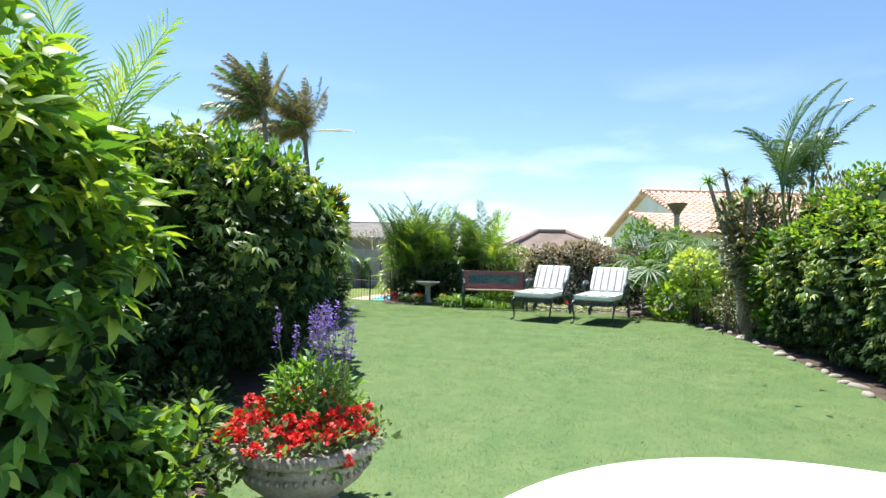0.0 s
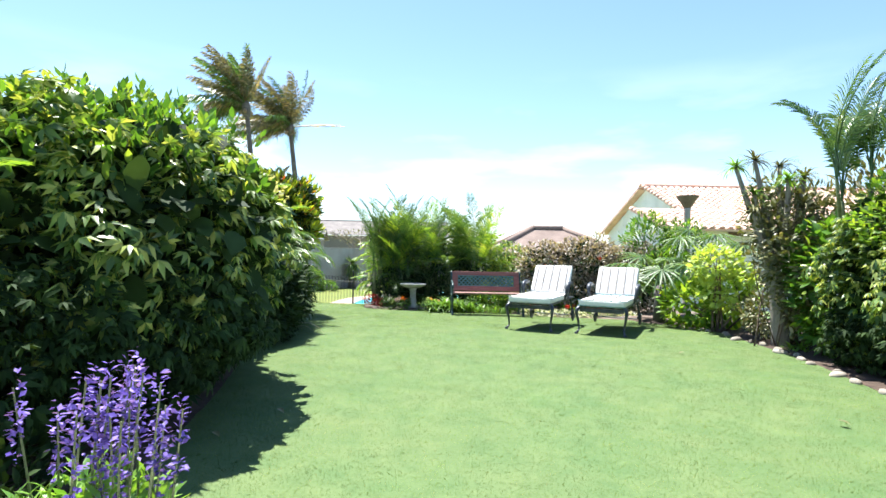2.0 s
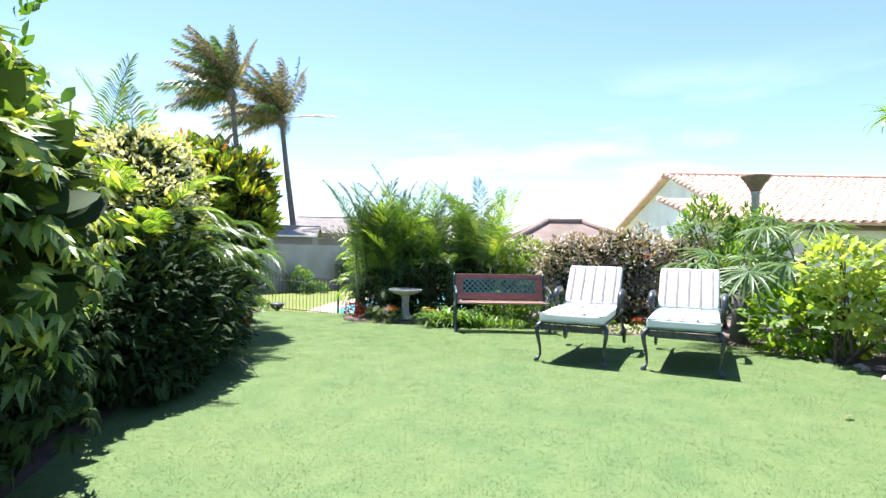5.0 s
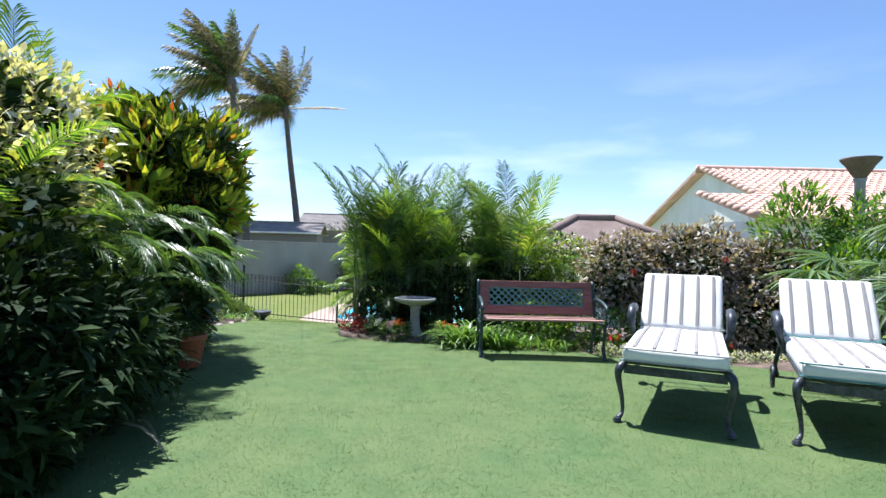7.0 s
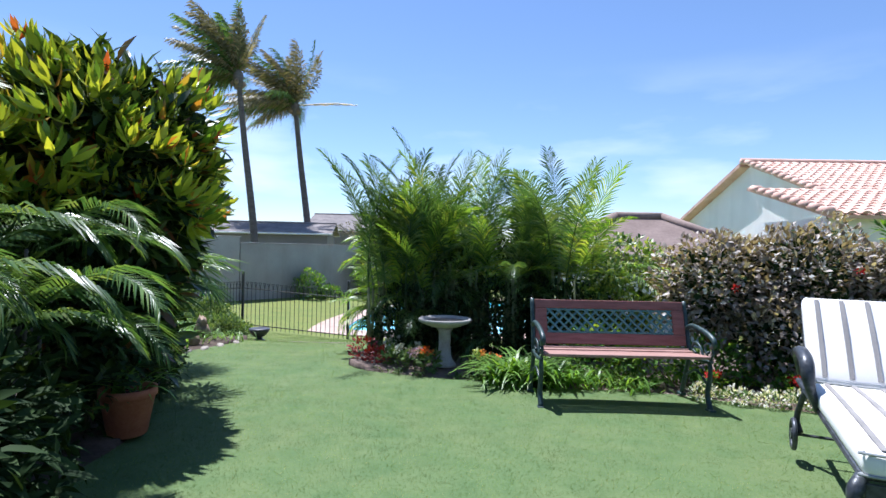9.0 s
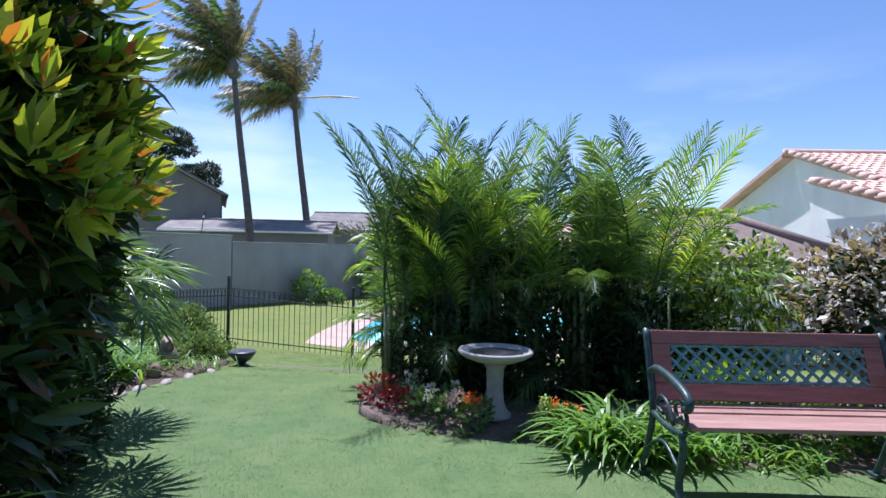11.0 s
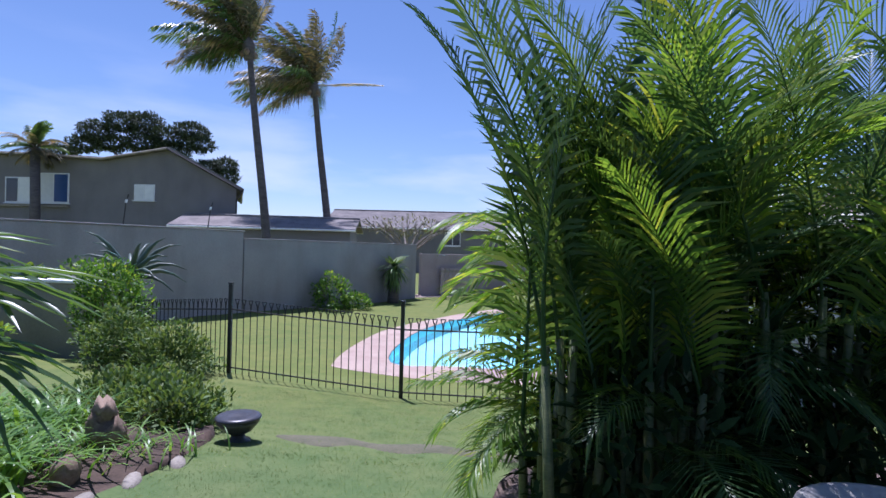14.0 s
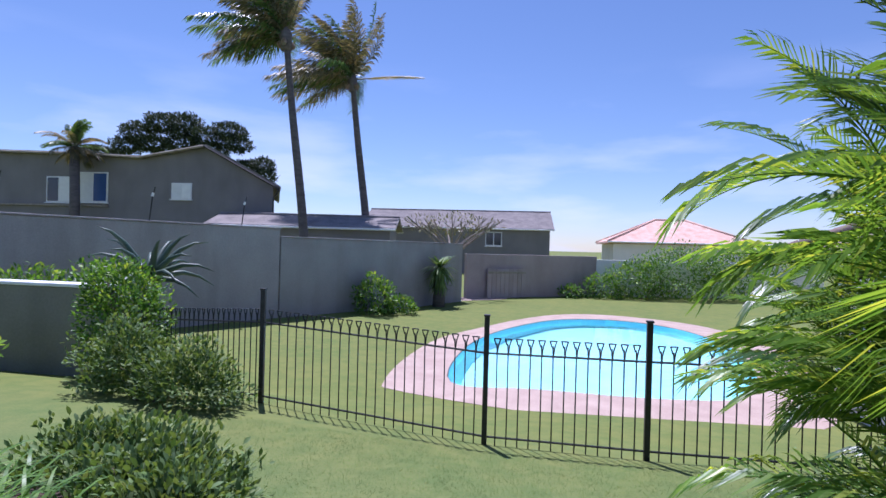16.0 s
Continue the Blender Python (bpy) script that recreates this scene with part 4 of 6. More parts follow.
# ---- coconut palms in the wind ----
def coconut(x, y, top, lean, label, sc=1.0):
    base = -0.95
    ob = thing("coconut_palm", pose(x, y, base), label, "palm tree", "coconut palms")
    line = curve_points([(0, 0, -0.2), (lean * 0.28, 0, top * 0.33), (lean * 0.7, 0, top * 0.7), (lean, 0, top)], 5)
    part("trunk", tube(line, [sc * (0.27 - 0.11 * i / (len(line) - 1)) for i in range(len(line))], 12), PALM_BARK, ob, smooth=True)
    part("heart", tube([(lean, 0, top - 0.4), (lean - 0.05, 0, top + 0.3), (lean - 0.1, 0, top + 0.9)], [0.24, 0.3, 0.1], 10), PALM_BARK, ob, smooth=True)
    for k in range(46):
        az = RNG.normal(90, 50) if k % 5 else 6 * k
        rise = RNG.choice([85, 66, 48, 28, 6]) + RNG.uniform(-10, 10)
        m3 = Matrix.Rotation(math.radians(az), 3, "Z")
        blow = RNG.uniform(0.35, 1.25)
        wind = m3.inverted() @ Vector((-0.85 * blow, 0.0, 0.45 * blow if rise > 30 else 0.05))
        me = frond_mesh("frond", sc * RNG.uniform(3.2, 5.4), 56, sc * 0.9, rise, 40, FROND_DRY if k % 3 else FROND_DARK, tuple(wind), -0.1, 0.5, 0.075, 0.1, 0.04, RNG.uniform(-0.5, 0.5), 0.22)
        put("frond", me, ob, pose(lean - 0.05, 0, top + 0.3, 0, 0, az))
    for az, rise in ((-85, 8), (-60, 15), (-120, 60)) if sc == 1.0 else ((-120, 60),):
        put("frond", frond_mesh("frond", sc * 4.2, 40, sc * 0.5, rise, 12, FROND_DRY, (0, 0, 0), 0.0, 0.2, 0.07, 0.2, 0.045), ob, pose(lean, 0, top + 0.3, 0, 0, az))
    for k in range(5):
        a = RNG.uniform(0, 2 * math.pi)
        part("coconut", tube([(lean + 0.32 * math.cos(a), 0.32 * math.sin(a), top - 0.25), (lean + 0.34 * math.cos(a), 0.34 * math.sin(a), top - 0.1), (lean + 0.32 * math.cos(a), 0.32 * math.sin(a), top + 0.06)], [0.07, 0.14, 0.06], 8), ROCK, ob, smooth=True)
    return ob


coconut(-11.25, 37.3, 11.35, -1.3, "tall coconut palm with fronds swept by the wind", 0.84)
coconut(-10.5, 45.7, 11.9, -1.4, "coconut palm with dry fronds swept by the wind")

# ---- umbrella pines and far trees ----
def far_tree(x, y, base, top, blobs, label, mat, size, n):
    ob = thing("tree", Matrix.Identity(4), label, "tree")
    part("trunk", tube(curve_points([(x, y, base), (x + 0.3, y, (base + top) / 2), (x, y, top)], 4), [0.4 - 0.03 * i for i in range(9)], 8), PALM_BARK, ob, smooth=True)
    for b in blobs[:5]:
        part("limb", tube([(x, y, base + (top - base) * 0.6), b[:3]], [0.2, 0.06], 6), PALM_BARK, ob)
    foliage("crown", blobs, n, oval(0.35, 0.1, 0.1, ((0.5, 1.0),)), size, mat, ob, 0.3, 0.8, 0.5, 0.25, -5)


far_tree(-41, 75, -1, 13, [(-44.2, 75, 15.3, 1.9, 2.2, 1.1), (-41.3, 75, 15.2, 1.8, 2.2, 1.2), (-47.4, 75, 14.2, 1.9, 2, 1.1), (-38.5, 75, 13.6, 1.7, 2, 1.1), (-35.6, 75, 14.3, 1.9, 2, 1.0), (-34.6, 75, 12.9, 1.5, 2, 0.9), (-49.0, 75, 12.6, 1.6, 2, 0.9), (-45.5, 75, 12.8, 2.2, 2, 0.9), (-41.5, 75, 12.9, 2.3, 2, 1.0), (-37.5, 75, 12.0, 1.8, 2, 0.9), (-52.5, 75, 11.6, 2.2, 2, 0.8)], "dark umbrella pine behind the grey house", PINE, 0.42, 22000)
far_tree(-32.5, 75, -1, 9.5, [(-31.3, 75, 10.3, 1.3, 1.5, 0.9), (-33.4, 75, 9.9, 1.5, 2, 0.9), (-31.0, 75, 9.0, 1.2, 1.5, 0.7), (-34.5, 75, 8.8, 1.6, 2, 0.9)], "smaller dark pine behind the grey house", PINE, 0.4, 6500)
meshes_far = [frond_mesh("frond", ln, 26, 0.5, st, sg, FROND_DRY if dry else FROND_DARK, (-0.35, 0, 0.1), 0.1, 0.45, 0.05, 0.12, 0.03, 0.2) for ln, st, sg, dry in ((1.7, 75, 60, 0), (1.9, 45, 75, 1), (1.6, 20, 60, 0), (1.4, -5, 50, 1), (1.2, -35, 30, 1))]
ob = thing("palm_tree", pose(-27.95, 43.0, -1), "ragged palm standing before the grey house", "palm tree")
part("trunk", tube([(0, 0, -0.1), (0.1, 0, 4), (0, 0, 7.6)], [0.34, 0.27, 0.25], 10), PALM_BARK, ob, smooth=True)
for k in range(40):
    put("frond", meshes_far[k % 5], ob, pose(0, 0, 7.6, 0, 0, RNG.uniform(0, 360)) @ Matrix.Scale(RNG.uniform(0.85, 1.15), 4))
# ---- hedge side of the lawn ----
SMALL = oval(0.48, 0.18, 0.12)
LONG = oval(0.3, 0.3, 0.12)
TINY = oval(0.55, 0.1, 0.1, ((0.5, 1.0),))
HAND = umbrella_leaf()
LOBE = oval(0.42, 0.45, 0.16, ((0.15, 0.55), (0.35, 1.0), (0.6, 0.9), (0.82, 0.5)))
LOBED = join(*(turned((LOBE[0] * s, LOBE[1]), pose(0, y, 0, -14 * (s < 1), 0, a)) for s, y, a in ((1.0, 0, 0), (0.62, 0.16, 50), (0.58, 0.16, -50))))

near = [(-1.58, 1.45, 1.0, 0.6, 0.55, 0.92), (-1.5, 1.85, 0.4, 0.42, 0.35, 0.42), (-2.05, 1.3, 1.35, 0.7, 0.6, 0.6), (-1.75, 1.9, 1.2, 0.45, 0.4, 0.5), (-1.3, 1.95, 0.3, 0.28, 0.28, 0.32)]
near_shrub = shrub("broadleaf_shrub", "leafy shrub with large lobed bright green leaves", near, 4300, LOBED, 0.105, HEDGE_LEAF, 0.0, 0.6, 0.5, 0.22, 12, 0.016)
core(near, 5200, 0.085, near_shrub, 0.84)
# Brighter leaf colour here stands for sunlight on the shrub's top.
foliage("top_growth", [(-1.75, 1.4, 1.5, 0.55, 0.6, 0.5), (-1.65, 1.85, 1.3, 0.5, 0.4, 0.45)], 1500, LOBED, 0.12, BROAD, near_shrub, 0.3, 0.6, 0.2, 0.25, 1.15, "upper leaves coloured brighter for sunlight")
foliage("sprig", [(-0.97, 2.12, 0.34, 0.12, 0.12, 0.28), (-1.15, 2.05, 0.3, 0.16, 0.15, 0.26), (-1.05, 1.85, 0.2, 0.14, 0.14, 0.18)], 420, SMALL, 0.07, BROAD, near_shrub, 0.5, 0.5)

# Leaf colour is darkened here in place of shade beside the urn.
shrub("low_shrub", "low plants between the hedge and the urn, coloured dark for shade", [(-1.5, 3.0, 0.16, 0.28, 0.4, 0.2), (-1.7, 3.5, 0.2, 0.3, 0.4, 0.24), (-1.25, 2.5, 0.12, 0.16, 0.22, 0.14)], 1100, SMALL, 0.07, SHADE_LEAF, 0.3, 0.6, 0.5, 0.25, 7, 0.008)
areca = [frond_mesh("frond", ln, 46, 0.5, st, sg, FROND, (0, 0, 0), 0.5, 0.3, 0.026, 0.2, 0.013, sd) for ln, st, sg, sd in ((1.9, 78, 75, 0.2), (1.7, 70, 95, -0.2), (2.0, 84, 60, 0.15), (1.5, 60, 80, -0.1))]
areca_up = [frond_mesh("frond", ln, 50, 0.5, st, sg, FROND, (0, 0, 0), 0.5, 0.25, 0.026, 0.2, 0.013, sd) for ln, st, sg, sd in ((1.9, 84, 38, 0.15), (1.7, 80, 50, -0.2), (2.1, 86, 32, 0.1), (1.6, 72, 60, -0.15), (1.8, 76, 70, 0.2))]
# Darker copies of the areca fronds; the colour stands for shade low and inside.
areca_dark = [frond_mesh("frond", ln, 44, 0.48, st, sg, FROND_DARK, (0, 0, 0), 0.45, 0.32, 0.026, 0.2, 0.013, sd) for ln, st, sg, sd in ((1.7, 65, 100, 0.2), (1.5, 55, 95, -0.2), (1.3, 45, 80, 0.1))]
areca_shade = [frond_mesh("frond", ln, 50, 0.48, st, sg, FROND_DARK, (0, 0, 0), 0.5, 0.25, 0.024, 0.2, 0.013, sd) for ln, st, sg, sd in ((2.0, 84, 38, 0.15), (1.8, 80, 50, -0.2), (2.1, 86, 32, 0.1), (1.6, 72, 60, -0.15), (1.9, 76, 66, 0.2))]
palm_clump("areca_palm", "areca palm with arching feather fronds in the hedge", [(-2.75, 3.7), (-2.85, 4.0), (-2.6, 3.5)], areca_up, 22, (0.5, 1.05), (0.62, 0.8), (-10, 8))
palm_clump("areca_palm", "areca palm low in the hedge, fronds coloured darker for shade", [(-2.55, 3.5), (-2.6, 3.8), (-2.6, 3.4)], areca_dark, 10, (0.3, 0.7), (0.5, 0.62), (-20, 0))

palm_clump("areca_palm", "tall areca palm with upright sunlit fronds", [(-2.5, 3.5), (-2.65, 3.75)], areca_up[:4], 9, (0.95, 1.3), (0.7, 0.86), (-8, 4))

hedge_a = [(-2.4, 4.75, 1.22, 0.9, 0.9, 0.95), (-2.5, 5.9, 1.35, 0.95, 1.0, 1.0), (-1.72, 5.3, 1.3, 0.64, 1.2, 0.74), (-2.75, 6.9, 1.4, 0.75, 0.8, 1.05), (-2.15, 6.4, 1.05, 0.45, 0.7, 0.6)]
hedge = shrub("umbrella_tree_hedge", "tall dense hedge of glossy umbrella tree leaves", hedge_a, 9500, HAND, 0.098, SCHEF, 0.15, 0.55, 0.4, 0.25, 14, 0.03, "hedge")
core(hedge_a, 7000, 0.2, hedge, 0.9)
# Lower half in darker leaves: the hedge's shade put into colour.
foliage("low_growth", [(-1.72, 4.9, 0.75, 0.6, 0.8, 0.5), (-1.85, 5.8, 0.7, 0.55, 0.9, 0.5), (-2.1, 4.0, 0.7, 0.6, 0.6, 0.5), (-2.2, 7.0, 0.6, 0.45, 0.7, 0.45)], 4800, HAND, 0.085, SHADE_LEAF, hedge, 0.0, 0.6, 0.5, 0.2, None, "lower leaves coloured dark for shade")
# Sunlit top of the hedge, put in as a brighter leaf colour.
foliage("top_growth", [(-2.4, 4.9, 1.48, 0.95, 1.0, 0.72), (-2.5, 6.0, 1.62, 0.85, 0.9, 0.78), (-1.8, 5.3, 1.42, 0.6, 1.1, 0.56)], 5600, SMALL, 0.1, HEDGE_LEAF, hedge, 0.6, 0.5, 0.25, 0.28, 1.6, "top leaves in a brighter green that stands for sunlight")
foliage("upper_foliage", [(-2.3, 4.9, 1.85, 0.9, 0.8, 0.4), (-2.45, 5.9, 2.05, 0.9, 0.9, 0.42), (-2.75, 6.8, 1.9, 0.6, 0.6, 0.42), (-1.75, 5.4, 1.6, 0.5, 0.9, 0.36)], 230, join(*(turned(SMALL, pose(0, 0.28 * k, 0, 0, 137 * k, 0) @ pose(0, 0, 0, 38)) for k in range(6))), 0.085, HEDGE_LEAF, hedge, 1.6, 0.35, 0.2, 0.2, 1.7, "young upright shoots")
hedge_b = [(-3.0, 7.9, 1.1, 0.7, 0.8, 1.0), (-2.3, 7.7, 0.8, 0.5, 0.7, 0.5)]
# Shaded hedge foot, given by near-black leaf colour.
shrub("hedge_shrub", "hedge shrub with its green darkened to stand for shade", hedge_b, 4200, SMALL, 0.11, SHADE_LEAF, 0.2, 0.6, 0.4, 0.2, 8, category="hedge")
var_blobs = [(-2.58, 8.95, 1.75, 0.52, 0.5, 0.55), (-2.4, 8.65, 1.4, 0.45, 0.45, 0.48), (-2.75, 9.1, 1.0, 0.4, 0.4, 0.5)]
var_shrub = shrub("variegated_shrub", "shrub with cream and yellow variegated leaves", var_blobs, 6800, SMALL, 0.07, VARIEG, 0.3, 0.6, 0.4, 0.28, 9)
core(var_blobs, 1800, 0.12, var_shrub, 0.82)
palm_clump("areca_palm", "tall areca palm rising out of the hedge", [(-3.0, 9.45), (-3.1, 9.7), (-2.95, 9.3)], areca_up, 12, (1.1, 1.5), (0.66, 0.8), (-6, 10))
# Canes take dark bark colour in place of the shade they stand in.
palm_clump("pygmy_palm", "pygmy date palm with fine dark drooping fronds", [(-2.55, 9.4), (-2.5, 9.8), (-2.6, 10.3), (-2.5, 9.3)], areca_dark, 44, (0.6, 1.25), (0.42, 0.66), (-18, 4), cane_r=0.012, cane_mat=PALM_BARK)
# Near-black leaves stand for the deep shade under the palms.
shrub("hedge_shrub", "shrub under the palms coloured dark for deep shade", [(-2.75, 9.6, 0.75, 0.6, 0.8, 0.8), (-2.75, 10.7, 0.7, 0.45, 0.7, 0.8), (-2.6, 8.9, 0.6, 0.5, 0.7, 0.6), (-2.65, 8.1, 0.6, 0.5, 0.6, 0.6)], 6500, LONG, 0.12, SHADE_LEAF, 0.2, 0.6, 0.5, 0.2, 5)

# Added dark mass: its colour and overhang give the shade at the lawn edge.
shrub("hedge_shrub", "leafy shrub added over the lawn edge, coloured dark for shade", [(-2.1, 8.2, 0.82, 0.45, 0.6, 0.45), (-2.15, 8.0, 0.5, 0.42, 0.6, 0.42), (-1.98, 8.75, 0.72, 0.42, 0.55, 0.42), (-2.1, 9.3, 0.5, 0.38, 0.5, 0.42), (-1.95, 8.1, 0.4, 0.36, 0.5, 0.36)], 7500, LONG, 0.12, SHADE_LEAF, 0.1, 0.6, 0.5, 0.28, 9, 0.016)
CROT = oval(0.27, 0.3, 0.14)
WHORL = join(*(turned((CROT[0] * (1.0 - 0.04 * k), CROT[1]), pose(0, 0.05 * k, 0, 0, 137.5 * k, 0) @ pose(0, 0, 0, 72 - 7 * k)) for k in range(9)))
croton_blobs = [(-2.55, 11.1, 1.7, 0.4, 0.42, 0.55), (-2.85, 11.35, 1.95, 0.72, 0.7, 0.66), (-3.2, 11.0, 1.55, 0.6, 0.6, 0.8), (-2.75, 11.6, 1.6, 0.48, 0.5, 0.8), (-2.85, 11.3, 0.9, 0.5, 0.55, 0.7)]
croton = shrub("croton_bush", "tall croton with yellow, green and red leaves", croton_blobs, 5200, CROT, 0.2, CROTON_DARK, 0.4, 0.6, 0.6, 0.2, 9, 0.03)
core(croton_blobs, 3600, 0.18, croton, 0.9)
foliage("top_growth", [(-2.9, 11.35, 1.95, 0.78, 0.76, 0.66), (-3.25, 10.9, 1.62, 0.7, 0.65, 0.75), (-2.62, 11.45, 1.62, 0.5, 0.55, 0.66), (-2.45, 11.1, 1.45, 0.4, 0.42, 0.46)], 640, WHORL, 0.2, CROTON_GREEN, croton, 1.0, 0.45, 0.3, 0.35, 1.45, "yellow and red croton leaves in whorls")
fan_far = fan_mesh("fan_leaf", 0.62, 26, FROND_DARK)
fan_palm("fan_palm", "dark fan palm standing over the lawn edge", (-3.5, 13.35), [(-90, 0.4, 40, 5, 0.75), (-50, 0.45, 35, 0, 0.75), (-130, 0.45, 35, -5, 0.75), (0, 0.45, 50, 10, 0.75), (-170, 0.45, 50, 10, 0.75), (100, 0.45, 45, 0, 0.75), (-80, 0.4, 10, -25, 0.7), (-20, 0.4, 5, -25, 0.7), (-120, 0.4, 70, 30, 0.7)], fan_far, 1.05, 0.09)
fan_palm("fan_palm", "fan palm with stiff green leaves beside the croton", (-3.0, 12.3), [(-70, 0.55, 30, 0, 0.6), (-30, 0.5, 40, 0, 0.6), (-110, 0.55, 25, -5, 0.6), (20, 0.5, 55, 10, 0.6), (-150, 0.5, 45, 5, 0.6), (150, 0.5, 45, 0, 0.6), (-90, 0.5, 5, -30, 0.58), (-40, 0.45, 5, -30, 0.58), (-130, 0.45, 0, -35, 0.58), (-90, 0.4, 65, 25, 0.6)], fan_far, 1.0, 0.09)

# Dark leaf colour stands for the shade round the palm trunks.
shrub("low_shrub", "leafy plants round the foot of the fan palms, coloured dark for shade", [(-3.15, 12.2, 0.3, 0.42, 0.4, 0.45), (-3.55, 13.0, 0.3, 0.4, 0.45, 0.5), (-2.85, 11.9, 0.2, 0.25, 0.25, 0.28)], 3000, LONG, 0.1, SHADE_LEAF, 0.4, 0.6, 0.5, 0.2, 6, 0.012)


def flower_pot(x, y, r, h, label):
    g = float(gz(x, y)) + 0.03
    ob = thing("flower_pot", pose(x, y, g), label, "pot")
    part("pot", lathe([(r * 0.62, 0), (r * 0.68, 0.01), (r * 0.92, h - 0.06), (r * 0.95, h - 0.055), (r, h - 0.05), (r, h), (r * 0.88, h), (r * 0.82, h - 0.06)], 28), TERRACOTTA, ob, smooth=True)
    part("soil", lathe([(0.02, h - 0.07), (r * 0.83, h - 0.055)], 20), SOIL, ob)
    return ob


flower_pot(-2.32, 10.85, 0.17, 0.3, "terracotta pot standing under the croton")
tuft("potted_plant", "small strappy plant in the terracotta pot", -2.32, 10.85, 26, 0.4, STRAP, 0.06, 0.9, 0.04, 1.1, "plant", float(gz(-2.32, 10.85)) + 0.3)
# Dark canes again, so that the shade below the fronds is in their colour.
palm_clump("areca_palm", "young areca palm catching the sun at the lawn edge", [(-2.4, 8.9), (-2.4, 9.4), (-2.35, 9.9), (-2.35, 8.6)], areca_dark + areca[:1], 24, (0.75, 1.2), (0.45, 0.6), (-25, -2), azimuth=(200, 320), cane_r=0.01, cane_mat=PALM_BARK)
dry_pale = tuft("dry_palm_stalks", "pale dry palm stalks arching over the soil", -2.0, 9.0, 9, 0.8, OLIVE, 0.03, 0.9, 0.15, 0.5)

# ---- planted urn at the patio ----
UX, UY, UZ = -0.6, 2.36, 0.06
urn = thing("garden_urn", pose(UX, UY, UZ), "low weathered stone urn with moulded rim", "urn")
part("foot", lathe([(0.17, 0), (0.18, 0.02), (0.16, 0.045), (0.11, 0.06), (0.1, 0.09)], 32), STONE, urn, smooth=True)
part("bowl", lathe([(0.1, 0.09), (0.18, 0.12), (0.26, 0.19), (0.285, 0.25), (0.29, 0.29), (0.285, 0.3)], 40), STONE, urn, smooth=True)
rim = part("rim", lathe([(0.285, 0.3), (0.3, 0.3), (0.335, 0.32), (0.345, 0.345), (0.33, 0.365), (0.29, 0.36), (0.27, 0.33)], 40), STONE, urn, smooth=True)
for k in range(44):
    a = 2 * math.pi * k / 44
    part("moulding", tube([(0.3 * math.cos(a), 0.3 * math.sin(a), 0.352), (0.335 * math.cos(a + 0.06), 0.335 * math.sin(a + 0.06), 0.352), (0.35 * math.cos(a + 0.1), 0.35 * math.sin(a + 0.1), 0.33)], [0.009, 0.014, 0.009], 6), STONE, rim, smooth=True)
for k in range(48):
    a = 2 * math.pi * k / 48
    part("bead", tube([(0.285 * math.cos(a), 0.285 * math.sin(a), 0.235), (0.291 * math.cos(a), 0.291 * math.sin(a), 0.247), (0.287 * math.cos(a), 0.287 * math.sin(a), 0.259)], [0.006, 0.013, 0.006], 6), STONE, urn, smooth=True)
part("soil", lathe([(0.02, 0.33), (0.28, 0.32)], 24), SOIL, urn)
PETAL = oval(0.85, 0.15, 0.15, ((0.3, 0.75), (0.7, 1.0)))
ger = thing("geranium", pose(UX, UY, UZ + 0.33), "red flowering geraniums filling the urn", "flower")
foliage("leaves", [(0, 0, 0.02, 0.36, 0.36, 0.12)], 1700, SMALL, 0.042, SILVER, ger, 0.6, 0.7, 0.5, 0.2, -1)
for k in range(95):
    a, r = RNG.uniform(0, 2 * math.pi), 0.36 * math.sqrt(RNG.uniform(0.12, 1))
    z = 0.115 + RNG.uniform(-0.035, 0.05) - 0.08 * max(0, r - 0.27) / 0.08
    cluster("flower_head", (r * math.cos(a), r * math.sin(a), z), RNG.uniform(0.012, 0.03), 26, PETAL, 0.021, RED_FLOWER, ger, flat=0.7)
salvia = thing("salvia", pose(UX + 0.02, UY + 0.06, UZ + 0.33), "blue salvia with tall purple flower spikes in the urn", "flower")
foliage("leaves", [(0, 0, 0.17, 0.2, 0.17, 0.17)], 1100, LONG, 0.055, STRAP, salvia, 0.5, 0.6, 0.5, 0.2, -1)
for k in range(19):
    x, y, h = RNG.uniform(-0.15, 0.14), RNG.normal() * 0.06, RNG.uniform(0.4, 0.6)
    dx = RNG.normal() * 0.05
    spike = part("spike", tube([(x, y, 0.1), (x + dx * 0.5, y, h * 0.6), (x + dx, y, h)], [0.004, 0.003, 0.002], 5), CANE, salvia)
    foliage("petals", [(x + dx * 0.85, y, h - 0.07, 0.009, 0.009, 0.11)], 64, TINY, 0.018, PURPLE, spike, 0.2, 0.5, 0.7, 0.2, -1)

# ---- centre bed: bird bath, areca clump, flowers ----
bath = thing("bird_bath", pose(-0.35, 13.55, float(gz(-0.35, 13.55)) + 0.05), "pale cast stone bird bath on a turned pedestal", "bird bath")
part("pedestal", lathe([(0.13, 0), (0.135, 0.025), (0.1, 0.06), (0.075, 0.12), (0.065, 0.25), (0.07, 0.38), (0.095, 0.43)], 24), MARBLE, bath, smooth=True)
part("bowl", lathe([(0.09, 0.431), (0.17, 0.45), (0.26, 0.485), (0.295, 0.508), (0.302, 0.522), (0.296, 0.537), (0.275, 0.538), (0.22, 0.508), (0.06, 0.49)], 40), MARBLE, bath, smooth=True)
part("water", lathe([(0.01, 0.512), (0.215, 0.514)], 28), DARK_BOWL, bath, "dark water in the bowl")

CENTRE_SPOTS = [(-0.75, 14.5), (-0.4, 14.7), (0.1, 14.55), (0.6, 14.75), (1.1, 14.6), (-0.6, 15.0), (0.9, 15.0), (-0.1, 15.0), (-0.75, 14.75)]
